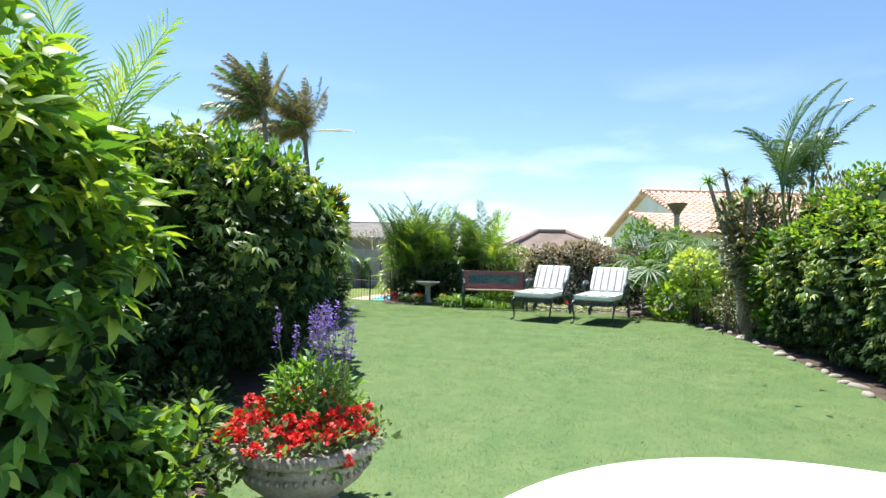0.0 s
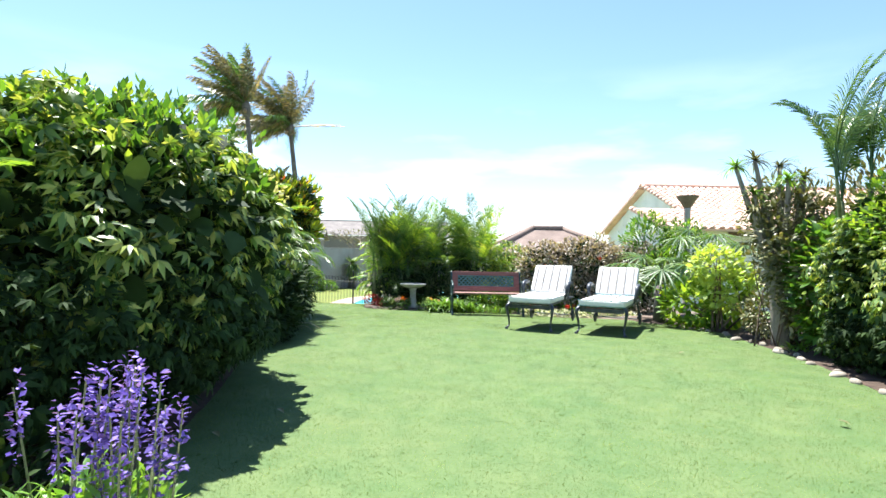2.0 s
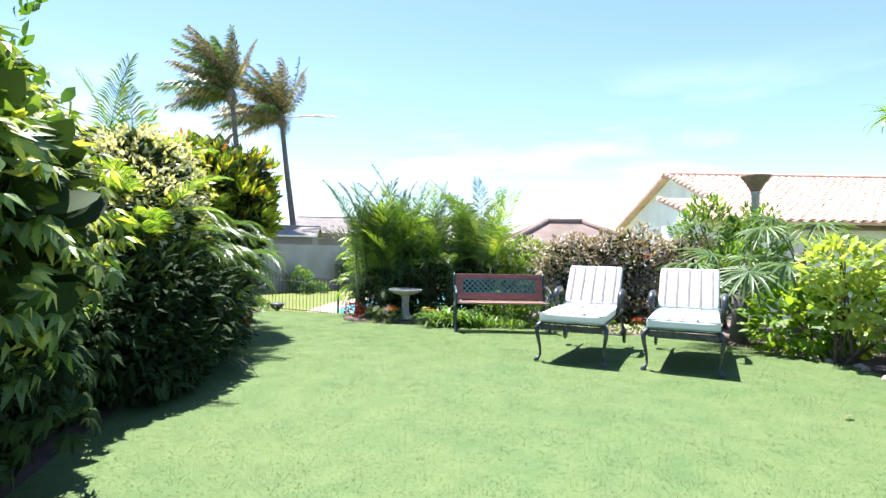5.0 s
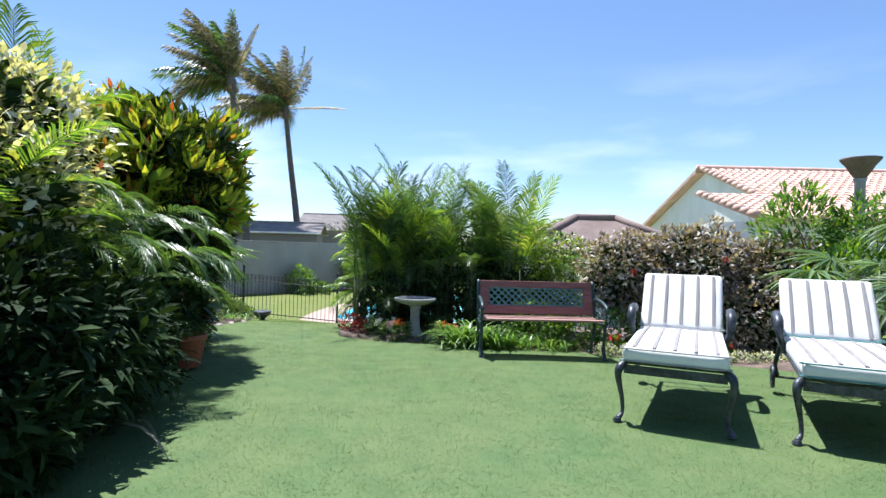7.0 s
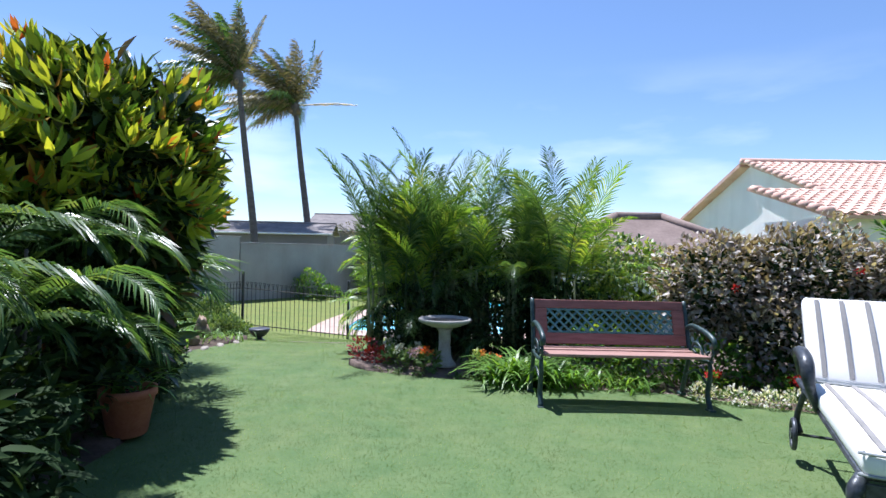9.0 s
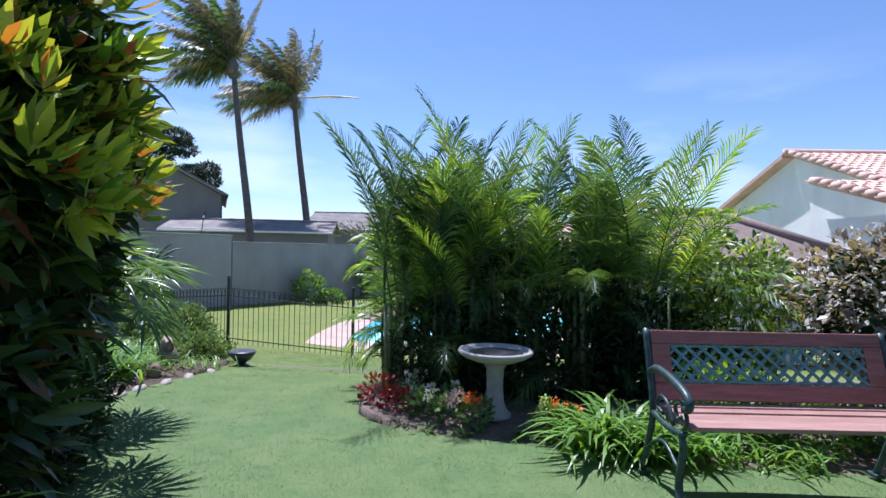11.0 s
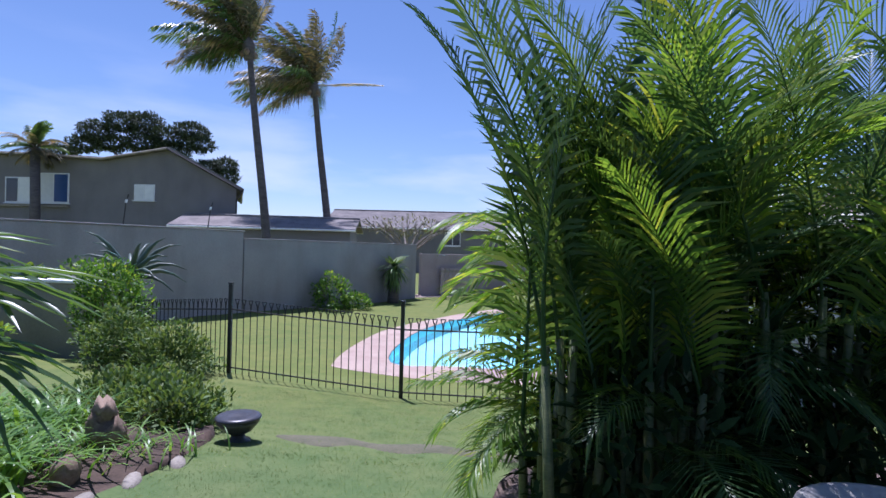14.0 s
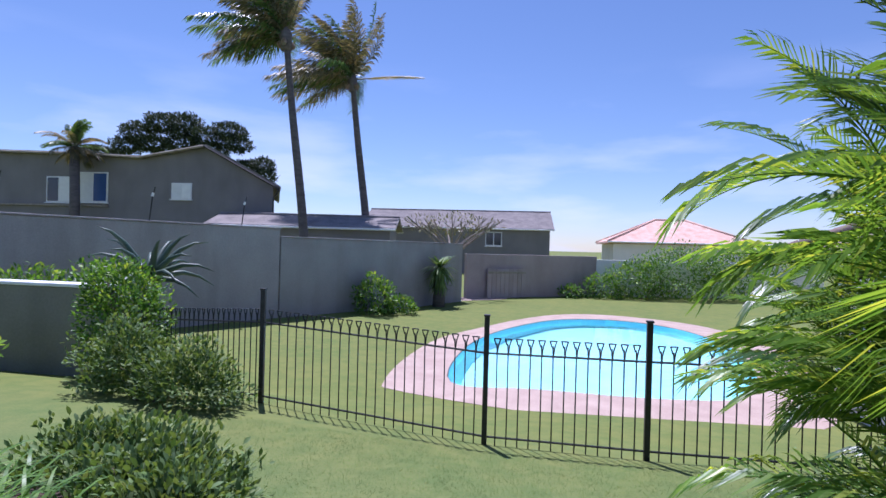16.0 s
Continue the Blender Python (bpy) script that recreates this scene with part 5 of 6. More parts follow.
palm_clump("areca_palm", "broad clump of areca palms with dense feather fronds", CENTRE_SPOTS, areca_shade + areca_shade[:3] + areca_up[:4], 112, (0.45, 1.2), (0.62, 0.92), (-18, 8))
palm_clump("areca_palm", "low areca fronds at the foot of the clump, coloured darker for shade", [(-0.7, 14.45), (-0.3, 14.5), (0.4, 14.4), (0.9, 14.5), (-0.55, 15.1)], areca_dark, 56, (0.2, 1.0), (0.45, 0.68), (-28, 2))
palm_clump("areca_palm", "young areca palm leaning out over the lawn slope", [(-0.8, 14.95), (-0.7, 15.35), (-0.5, 15.8)], areca + areca_up[:2], 60, (0.25, 1.35), (0.46, 0.66), (-22, 2), azimuth=(10, 150), cane_r=0.012)
palm_clump("areca_palm", "sunlit areca fronds leaning out over the lawn", [(-0.9, 14.45), (-0.8, 14.7), (-0.95, 14.6)], areca, 12, (0.3, 0.65), (0.46, 0.62), (-42, -24), azimuth=(50, 130), cane_r=0.014)
palm_clump("areca_palm", "yellow-green areca fronds at the bench side of the clump", [(1.35, 14.3), (1.5, 14.6)], areca, 12, (0.5, 1.1), (0.55, 0.75), (-30, 0), azimuth=(180, 330), cane_r=0.014)
palm_clump("areca_palm", "bushy young areca palm behind the clump", [(-0.5, 15.75), (-0.35, 16.0), (-0.4, 15.5)], areca + areca_dark, 44, (0.15, 1.4), (0.5, 0.72), (-22, 2), azimuth=(0, 160), cane_r=0.012)
palm_clump("areca_palm", "upright areca palm at the edge of the clump", [(-1.12, 14.4), (-1.0, 14.65), (-1.15, 14.25)], areca_shade[2:3] + areca_up[:1] + areca_shade[:1], 16, (0.5, 0.95), (0.78, 0.95), (-6, 12))
# Near-black filler leaves take the place of the dark shade inside the clump.
shrub("low_shrub", "shrub added beneath the areca palms, coloured dark for shade", [(-0.8, 14.4, 0.35, 0.5, 0.4, 0.5), (0.3, 14.4, 0.4, 0.7, 0.4, 0.55), (1.3, 14.4, 0.4, 0.6, 0.4, 0.5), (0.1, 14.8, 0.85, 1.1, 0.3, 0.6), (1.2, 14.9, 0.7, 0.6, 0.3, 0.6)], 9500, LONG, 0.11, SHADE_LEAF, 0.3, 0.6, 0.5, 0.2, 5)
shrub("bloodleaf", "low red-leaved bedding plant at the lawn edge", [(-1.3, 13.8, 0.1, 0.17, 0.17, 0.15), (-1.12, 13.62, 0.08, 0.12, 0.1, 0.1)], 330, TINY, 0.06, RED_LEAF, 0.4, 0.6, 0.6, 0.2, 3, 0.006, "plant")
for x, y, mat, r, lab in ((-0.72, 13.4, PINK, 0.05, "pink and white flower with pale leaves"), (-0.5, 13.3, ORANGE, 0.04, "orange marigold flowers in the soil"), (0.12, 13.12, ORANGE, 0.035, "orange marigold flowers in the soil"), (0.02, 13.2, LIME, 0.035, "small yellow flowers in the soil"), (-0.95, 13.55, WHITE_FLOWER, 0.05, "small plant with pale silvery leaves"), (-0.7, 13.75, WHITE_FLOWER, 0.05, "pale leaved plant behind the bird bath"), (-1.05, 13.95, WHITE_FLOWER, 0.06, "pale leaved plant in the shade")):
    g = float(gz(x, y)) + 0.05
    ob = thing("bedding_flower", pose(x, y, g), lab, "flower")
    foliage("leaves", [(0, 0, 0.08, 0.11, 0.11, 0.1)], 120, SMALL, 0.07, SILVER, ob, 0.6, 0.6, 0.6, 0.2, -0.02)
    for k in range(4):
        cluster("flower_head", (RNG.normal() * 0.06, RNG.normal() * 0.06, 0.18 + RNG.uniform(-0.02, 0.04)), r * 0.7, 22, TINY, r * 0.8, mat, ob)
for x, y in ((-1.15, 13.45), (-0.85, 13.28), (-0.6, 13.2), (-0.2, 13.15), (0.0, 13.1), (0.25, 13.05), (-1.0, 13.4)):
    tuft("bedding_plant", "small green bedding plant in the soil", x, y, 40, 0.13, SILVER, 0.14, 0.5, 0.05, 1.0)
for x, y, n, ln in ((0.4, 12.95, 240, 0.66), (0.72, 12.9, 200, 0.56), (1.1, 12.85, 120, 0.4), (1.55, 12.8, 90, 0.38)):
    tuft("strap_grass", "clump of bright green strappy leaves behind the bench", x, y, n, ln, STRAP, 0.045, 0.85, 0.12, 1.5)
shrub("low_shrub", "low green plants growing behind the bench", [(1.75, 13.0, 0.2, 0.4, 0.22, 0.24), (2.35, 12.95, 0.22, 0.4, 0.25, 0.26), (1.3, 13.2, 0.25, 0.4, 0.25, 0.3), (3.0, 12.85, 0.15, 0.4, 0.2, 0.2)], 2600, SMALL, 0.07, HEDGE_LEAF, 0.5, 0.6, 0.5, 0.25, 8, 0.008)
for x in np.linspace(2.05, 4.0, 9):
    yy = 12.45 - 0.28 * (float(x) - 2.0) + RNG.normal() * 0.05
    ob = thing("alyssum", pose(float(x), yy, float(gz(x, yy)) + 0.02), "low white alyssum flowers at the bed edge", "flower", "alyssum edging")
    foliage("blossom", [(0, 0, 0.05, 0.13, 0.11, 0.07)], 150, TINY, 0.035, WHITE_FLOWER, ob, 0.8, 0.5, 0.5, 0.2, -0.02)
    foliage("leaves", [(0, 0, 0.03, 0.14, 0.12, 0.06)], 110, TINY, 0.04, SILVER, ob, 0.5, 0.6, 0.5, 0.2, -0.02)
for x, y in ((2.2, 12.65), (2.9, 12.5), (3.4, 12.4)):
    ob = thing("red_impatiens", pose(x, y, float(gz(x, y)) + 0.03), "low red bedding flowers under the shrubs", "flower")
    foliage("leaves", [(0, 0, 0.08, 0.15, 0.12, 0.1)], 120, SMALL, 0.06, HEDGE_LEAF, ob, 0.5, 0.6, 0.5, 0.2, -0.02)
    for k in range(7):
        cluster("flower_head", (RNG.normal() * 0.08, RNG.normal() * 0.06, 0.16 + RNG.normal() * 0.02), 0.025, 20, TINY, 0.03, RED_FLOWER, ob)

# shrubs behind bench and loungers
maroon_blobs = [(2.6, 13.4, 0.95, 0.65, 0.55, 0.6), (3.5, 13.3, 1.05, 0.8, 0.6, 0.62), (4.5, 13.0, 0.95, 0.7, 0.6, 0.6), (3.2, 13.0, 0.45, 0.8, 0.4, 0.45), (4.2, 12.7, 0.45, 0.8, 0.4, 0.45)]
shrub("copper_shrub", "dense hedge shrub with dusty maroon and grey leaves", maroon_blobs, 18000, SMALL, 0.075, MAROON, 0.3, 0.7, 0.5, 0.22, 14, 0.02, "hedge")
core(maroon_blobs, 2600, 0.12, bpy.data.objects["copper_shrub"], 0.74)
shrub("green_shrub", "glossy green shrub behind the bench", [(2.0, 14.4, 0.9, 0.55, 0.5, 0.6), (1.7, 14.1, 0.5, 0.4, 0.4, 0.5)], 4200, SMALL, 0.075, SCHEF, 0.3, 0.6, 0.4, 0.22, 7)
shrub("green_shrub", "upright bright green shrub beside the pole", [(4.75, 13.0, 1.5, 0.5, 0.45, 0.65), (5.4, 12.7, 1.3, 0.5, 0.45, 0.7), (4.9, 12.3, 0.9, 0.6, 0.4, 0.5)], 4200, LONG, 0.12, HEDGE_LEAF, 0.7, 0.5, 0.4, 0.25, 9)
for x, y, z in ((3.6, 12.68, 1.2), (2.5, 12.8, 1.0)):
    ob = thing("hibiscus_flower", pose(x, y, z), "red flower among the maroon leaves", "flower")
    cluster("petals", (0, 0, 0), 0.024, 24, TINY, 0.036, RED_FLOWER, ob)

# bowl on a post behind the shrubs
feeder = thing("pillar_bowl", pose(5.75, 13.3, float(gz(5.75, 13.3))), "stone pillar with a flared brown bowl on top", "garden ornament")
part("pillar", lathe([(0.11, -0.05), (0.11, 0.1), (0.075, 0.2), (0.065, 2.34), (0.085, 2.39)], 20), MARBLE, feeder, smooth=True)
part("bowl", lathe([(0.065, 2.391), (0.1, 2.44), (0.17, 2.56), (0.235, 2.64), (0.245, 2.67), (0.23, 2.67), (0.15, 2.58)], 28), ROCK, feeder, "brown flared bowl", smooth=True)

# ---- right side of the lawn ----
fan_big = fan_mesh("fan_leaf", 0.66, 30, FAN, 310, 0.35)
fan_palm("fan_palm", "fan palm with wide pale green leaves by the loungers", (4.2, 11.0), [(120, 0.8, 15, -35, 0.95), (160, 0.75, 30, -20, 0.9), (80, 0.7, 40, 0, 0.85), (200, 0.8, 35, -10, 0.9), (30, 0.7, 55, 20, 0.8), (-40, 0.7, 50, 10, 0.85), (-100, 0.7, 30, -10, 0.85), (240, 0.7, 20, -30, 0.85)], fan_big, 0.68, 0.1)
fan_palm("fan_palm", "tall fan palm between the shrubs", (5.2, 11.3), [(100, 0.7, 40, -10, 0.8), (170, 0.7, 45, 0, 0.8), (40, 0.7, 60, 20, 0.75), (-60, 0.6, 40, 0, 0.75), (220, 0.7, 30, -15, 0.8)], fan_big, 1.25, 0.09)
shrub("lime_shrub", "bright lime yellow leafy shrub", [(4.5, 9.6, 1.12, 0.35, 0.35, 0.32), (4.65, 9.5, 0.78, 0.38, 0.36, 0.36)], 1150, SMALL, 0.12, LIME, 0.3, 0.6, 0.4, 0.25, 7)
shrub("green_shrub", "broad leaved green shrub below the lime shrub", [(4.4, 10.2, 0.45, 0.45, 0.5, 0.4), (4.9, 10.1, 0.5, 0.5, 0.5, 0.45)], 1100, SMALL, 0.15, BROAD, 0.3, 0.5, 0.4, 0.2, 6)
shrub("bronze_shrub", "low straggly shrub with dry olive and bronze leaves", [(4.85, 8.75, 0.48, 0.42, 0.42, 0.33), (5.1, 8.4, 0.35, 0.35, 0.3, 0.25)], 2200, TINY, 0.07, OLIVE, 0.3, 0.7, 0.5, 0.25, 7)

tree = thing("dragon_tree", pose(4.72, 8.35, float(gz(4.72, 8.35))), "old grey branching trunk with spiky leaf rosettes", "tree")
part("trunk", tube(curve_points([(0, 0, -0.1), (-0.03, 0.03, 0.6), (-0.12, 0.1, 1.2), (-0.22, 0.15, 1.75)], 4), [0.115 - 0.003 * i for i in range(13)], 12), BARK, tree, smooth=True)
tops = [(-0.3, 0.15, 2.0), (0.1, 0.25, 2.4), (-0.15, 0.4, 2.5), (0.35, 0.1, 2.25), (-0.45, 0.35, 2.4), (0.2, -0.1, 1.85), (-0.45, -0.1, 1.75), (0.45, 0.35, 2.0), (-0.1, -0.25, 2.15), (0.0, 0.55, 2.2)]
for a in tops:
    part("limb", tube(curve_points([(-0.08, 0.06, 1.0), (a[0] * 0.6, a[1] * 0.6, a[2] * 0.7), a], 4), [0.065 - 0.005 * i for i in range(9)], 8), BARK, tree, smooth=True)
for j, a in enumerate(tops):
    n = 70
    az = RNG.uniform(0, 2 * math.pi, n)
    ways = np.stack([np.cos(az), np.sin(az), RNG.uniform(-0.3, 1.4, n)], 1)
    v, f = lay(strap(0.07, 0.75), np.tile(a, (n, 1)), ways, np.tile([0, 0.01, 1.0], (n, 1)), RNG.uniform(0.16, 0.36, n))
    raw("rosette", v, f, STRAP if j % 4 == 0 else OLIVE, tree, "spiky leaf rosette")
areca_tall = [frond_mesh("frond", ln, 42, 0.4, st, sg, FROND_DARK, (0.1, 0, 0), 0.4, 0.3, 0.026, 0.25, 0.014, sd) for ln, st, sg, sd in ((1.7, 92, 55, 0.15), (1.5, 88, 80, -0.2), (1.75, 94, 40, 0.1), (1.45, 90, 66, -0.1))]
tall = thing("areca_palm", pose(4.9, 7.35, float(gz(4.9, 7.35))), "tall areca palm standing behind the hedge", "palm")
for k, (dx, dy, h) in enumerate(((-0.55, -0.45, 2.0), (-0.3, -0.2, 1.8), (-0.1, -0.35, 2.05))):
    foot = Vector((0.12 * k - 0.1, 0.08 * k, -0.04))
    top = Vector((dx, dy, h))
    part("cane", tube(curve_points([foot, foot.lerp(top, 0.5) + Vector((0.08, 0.05, 0)), top], 4), [0.03 - 0.0015 * i for i in range(9)], 7), CANE, tall, smooth=True)
    for i in range(5):
        az = (-95, -60, -125, 20, -80)[i] + RNG.uniform(-18, 18)
        put("frond", areca_tall[(k + i) % 4], tall, Matrix.Translation(top) @ pose(0, 0, -0.03, RNG.uniform(-10, 6), 0, az) @ Matrix.Scale(RNG.uniform(0.72, 0.95), 4))
shrub("bare_shrub", "thin twiggy dry shrub behind the dragon tree", [(5.3, 8.9, 1.7, 0.6, 0.5, 0.7), (5.6, 7.6, 1.9, 0.7, 0.7, 0.6)], 2600, LONG, 0.12, OLIVE, 0.9, 0.4, 0.6, 0.3, 16, 0.014)
hedge_r = [(4.9, 5.6, 1.15, 0.85, 0.9, 1.0), (5.0, 6.7, 1.1, 0.75, 0.8, 0.95), (4.7, 4.6, 1.0, 0.8, 0.8, 0.95), (5.3, 3.6, 1.2, 0.9, 0.8, 1.1)]
hr = shrub("umbrella_tree_hedge", "dense dark umbrella tree hedge with bright upper leaves", hedge_r, 9500, HAND, 0.085, SCHEF, 0.2, 0.55, 0.4, 0.25, 12, 0.03, "hedge")
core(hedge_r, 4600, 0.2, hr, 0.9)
# Shade at the hedge foot comes from the dark leaf colour.
foliage("low_growth", [(4.55, 5.4, 0.55, 0.5, 1.0, 0.45), (4.75, 6.6, 0.5, 0.45, 0.8, 0.45), (4.4, 4.5, 0.5, 0.5, 0.7, 0.45)], 3600, HAND, 0.08, SHADE_LEAF, hr, 0.0, 0.6, 0.5, 0.2, None, "lower leaves coloured dark for shade")
# Sun on this hedge top is likewise given by brighter leaves.
foliage("top_growth", [(5.0, 5.6, 1.5, 0.9, 1.5, 0.75)], 5200, SMALL, 0.072, BROAD, hr, 0.5, 0.6, 0.25, 0.25, 1.4, "top leaves in a brighter green that stands for sunlight")
shrub("climber", "tangled climber over the old grey trunk", [(4.8, 8.45, 1.75, 0.5, 0.45, 0.5), (5.05, 8.6, 1.2, 0.4, 0.4, 0.5), (4.5, 8.05, 1.35, 0.32, 0.3, 0.5), (4.75, 8.0, 0.7, 0.28, 0.25, 0.4)], 3800, SMALL, 0.09, OLIVE, 0.3, 0.7, 0.6, 0.3, 14, 0.01)
shrub("green_shrub", "glossy green shrub beside the trunk", [(4.85, 7.6, 0.95, 0.4, 0.5, 0.8)], 1500, SMALL, 0.13, HEDGE_LEAF, 0.3, 0.6, 0.4, 0.2, 5)
tuft("bedding_plant", "small bright green plant at the trunk's foot", 4.75, 8.0, 60, 0.22, STRAP, 0.12, 0.6, 0.08, 1.2)
for k, (x, y) in enumerate(curve_points([(3.72, 4.2, 0), (3.95, 5.4, 0), (4.28, 6.8, 0), (4.47, 8.1, 0), (4.44, 9.4, 0), (4.25, 10.5, 0)], 5)[i][:2] for i in range(26)):
    g = float(gz(x, y))
    r = RNG.uniform(0.03, 0.07)
    ob = tagged(part("edging_stone", lathe([(r * 0.9, -0.02), (r, 0.02), (r * 0.8, 0.05), (r * 0.3, 0.062)], 9), STONE, smooth=True), "small pale stone edging the flower bed", "stone", "edging stones")
    ob.matrix_world = pose(x + RNG.normal() * 0.04, y + RNG.normal() * 0.06, g - 0.012, RNG.uniform(-8, 8), RNG.uniform(-8, 8), RNG.uniform(0, 360)) @ Matrix.Diagonal((1.5, 0.9, 0.8, 1))

# ---- bed before the pool fence ----
for x, y, n, ln in ((-4.25, 14.7, 260, 0.6), (-4.7, 14.3, 220, 0.65), (-4.1, 15.2, 140, 0.4), (-4.9, 15.2, 220, 0.6), (-3.75, 15.35, 90, 0.32), (-4.6, 15.7, 200, 0.5), (-5.2, 15.9, 200, 0.55)):
    tuft("strap_grass", "clump of long bright green grassy leaves", x, y, n, ln, STRAP, 0.04, 0.8, 0.16, 1.8)
shrub("silver_shrub", "loose grey-green shrub beside the dark bowl", [(-4.15, 16.35, -0.15, 0.45, 0.4, 0.24), (-4.7, 16.7, -0.15, 0.5, 0.4, 0.24), (-3.85, 16.0, -0.08, 0.22, 0.22, 0.2)], 7000, SMALL, 0.056, SILVER, 0.8, 0.6, 0.5, 0.5, 7, 0.012)
shrub("silver_shrub", "grey-green shrub against the pool fence", [(-5.4, 18.6, -0.25, 0.5, 0.38, 0.42), (-6.2, 18.9, -0.15, 0.5, 0.4, 0.48)], 7000, SMALL, 0.06, SILVER, 0.7, 0.6, 0.5, 0.5, 6, 0.012)
shrub("green_shrub", "bushy bright green shrub at the end of the wall", [(-7.0, 19.9, 0.15, 0.6, 0.5, 0.65), (-7.2, 20.0, 0.55, 0.45, 0.4, 0.4)], 5200, SMALL, 0.062, HEDGE_LEAF, 0.4, 0.6, 0.5, 0.25, 7)
shrub("green_shrub", "green shrub growing behind the low wall", [(-8.4, 21.3, 0.4, 0.7, 0.5, 0.5), (-9.6, 21.2, 0.35, 0.6, 0.5, 0.4)], 1800, SMALL, 0.1, HEDGE_LEAF, 0.4, 0.6, 0.5, 0.25, 6)
shrub("low_shrub", "low leafy plants below the khaki wall", [(-8.8, 18.9, -0.1, 0.8, 0.5, 0.35)], 900, SMALL, 0.12, BROAD, 0.5, 0.6, 0.5, 0.25, 5)
aloe = thing("aloe", pose(-7.5, 21.0, 0.6), "large aloe with long curved grey-green leaves", "aloe")
part("stem", tube([(0, 0, -1.7), (0, 0, 0.02)], [0.1, 0.09], 8), BARK, aloe, smooth=True)
for k in range(22):
    a, up, ln = 2.4 * k, 0.15 + 0.055 * k, RNG.uniform(0.75, 1.0)
    d = Vector((math.cos(a), math.sin(a), 0))
    line = [d * ln * t * math.cos(up * 0.6) + Vector((0, 0, ln * (t * (0.35 + up) - 0.75 * t * t))) for t in (0, 0.25, 0.5, 0.75, 1.0)]
    part("leaf", tube(line, [0.055, 0.05, 0.036, 0.02, 0.003], 6), ALOE, aloe, smooth=True)
stump = tube(curve_points([(0, 0, -0.1), (0.02, 0.01, 0.12), (-0.03, 0.02, 0.22), (0.04, 0.0, 0.34)], 5), [0.12, 0.115, 0.11, 0.105, 0.1, 0.1, 0.1, 0.095, 0.09, 0.09, 0.085, 0.08, 0.08, 0.07, 0.06, 0.035], 14)
for v in stump.verts:
    v.co += Vector((v.co.x, v.co.y, 0)) * 0.5 * noise.noise(v.co * 17) + Vector((0, 0, 0.09 * noise.noise(v.co * 26)))
tagged(part("tree_stump", stump, ROCK, smooth=True), "weathered broken brown stump in the flower bed", "stump").matrix_world = pose(-3.98, 15.35, float(gz(-3.98, 15.35)))
for x, y, s in ((-3.85, 14.85, 0.07), (-4.1, 15.6, 0.09)):
    bm = bmesh.new()
    bmesh.ops.create_icosphere(bm, subdivisions=3, radius=s)
    for v in bm.verts:
        v.co *= 1 + 0.7 * noise.noise(v.co * 9 + Vector((x, y, 0)))
        v.co.z *= 1.3
    ob = tagged(part("garden_rock", bm, ROCK, smooth=True), "rough brown rock in the flower bed", "rock", "rocks in the bed")
    ob.matrix_world = pose(x, y, float(gz(x, y)) + s * 0.75)
for k, (x, y) in enumerate(((-3.68, 13.75), (-3.72, 14.05), (-3.7, 14.35), (-3.6, 14.65), (-3.52, 14.95), (-3.42, 15.25))):
    ob = tagged(part("edging_stone", lathe([(0.06, -0.03), (0.065, 0.0), (0.055, 0.022), (0.02, 0.028)], 10), STONE, smooth=True), "flat pale stone edging the flower bed", "stone", "edging stones")
    ob.matrix_world = pose(x, y, float(gz(x, y)), 4, -3, 75 + 9 * k) @ Matrix.Diagonal((1.7, 0.8, 1, 1))
bowl = thing("garden_bowl", pose(-3.3, 15.85, float(gz(-3.3, 15.85))), "dark covered bowl on a short stem in the lawn", "garden ornament")
part("stem", lathe([(0.09, -0.02), (0.09, 0.015), (0.05, 0.03), (0.05, 0.06)], 20), DARK_BOWL, bowl, smooth=True)
part("bowl", lathe([(0.05, 0.06), (0.1, 0.085), (0.145, 0.14), (0.155, 0.165), (0.15, 0.17)], 28), DARK_BOWL, bowl, smooth=True)
part("lid", lathe([(0.16, 0.171), (0.165, 0.18), (0.155, 0.192), (0.13, 0.2), (0.12, 0.197), (0.06, 0.212), (0.01, 0.216)], 28), DARK_BOWL, bowl, smooth=True)

# plants beyond the pool
shrub("green_shrub", "green shrub against the boundary wall", [(-6.3, 29.9, -0.4, 0.6, 0.6, 0.75), (-5.6, 30.6, -0.7, 0.5, 0.5, 0.35)], 1800, SMALL, 0.12, HEDGE_LEAF, 0.5, 0.6, 0.5, 0.25, 6)
yuc = thing("yucca", pose(-4.75, 33.3, -0.95), "yucca with a shaggy trunk by the boundary wall", "yucca")
part("trunk", tube([(0, 0, -0.05), (0.03, 0, 0.7), (0, 0, 1.35)], [0.24, 0.2, 0.16], 10), PALM_BARK, yuc, smooth=True)
for z, n, ln in ((1.45, 120, 0.95), (1.1, 110, 0.8), (0.8, 60, 0.55)):
    az = RNG.uniform(0, 2 * math.pi, n)
    ways = np.stack([np.cos(az), np.sin(az), RNG.uniform(-1.4, 1.3, n)], 1)
    v, f = lay(strap(0.085, 0.5), np.tile([0, 0, z], (n, 1)), ways, np.tile([0, 0.01, 1.0], (n, 1)), ln * RNG.uniform(0.7, 1.1, n))
    raw("rosette", v, f, SILVER, yuc, "spiky leaf rosette")
fr = thing("frangipani", pose(-4.75, 37.6, -0.95), "bare spreading tree showing over the wall", "tree")
part("trunk", tube([(0, 0, -0.05), (0, 0, 1.9)], [0.14, 0.09], 8), BARK, fr)
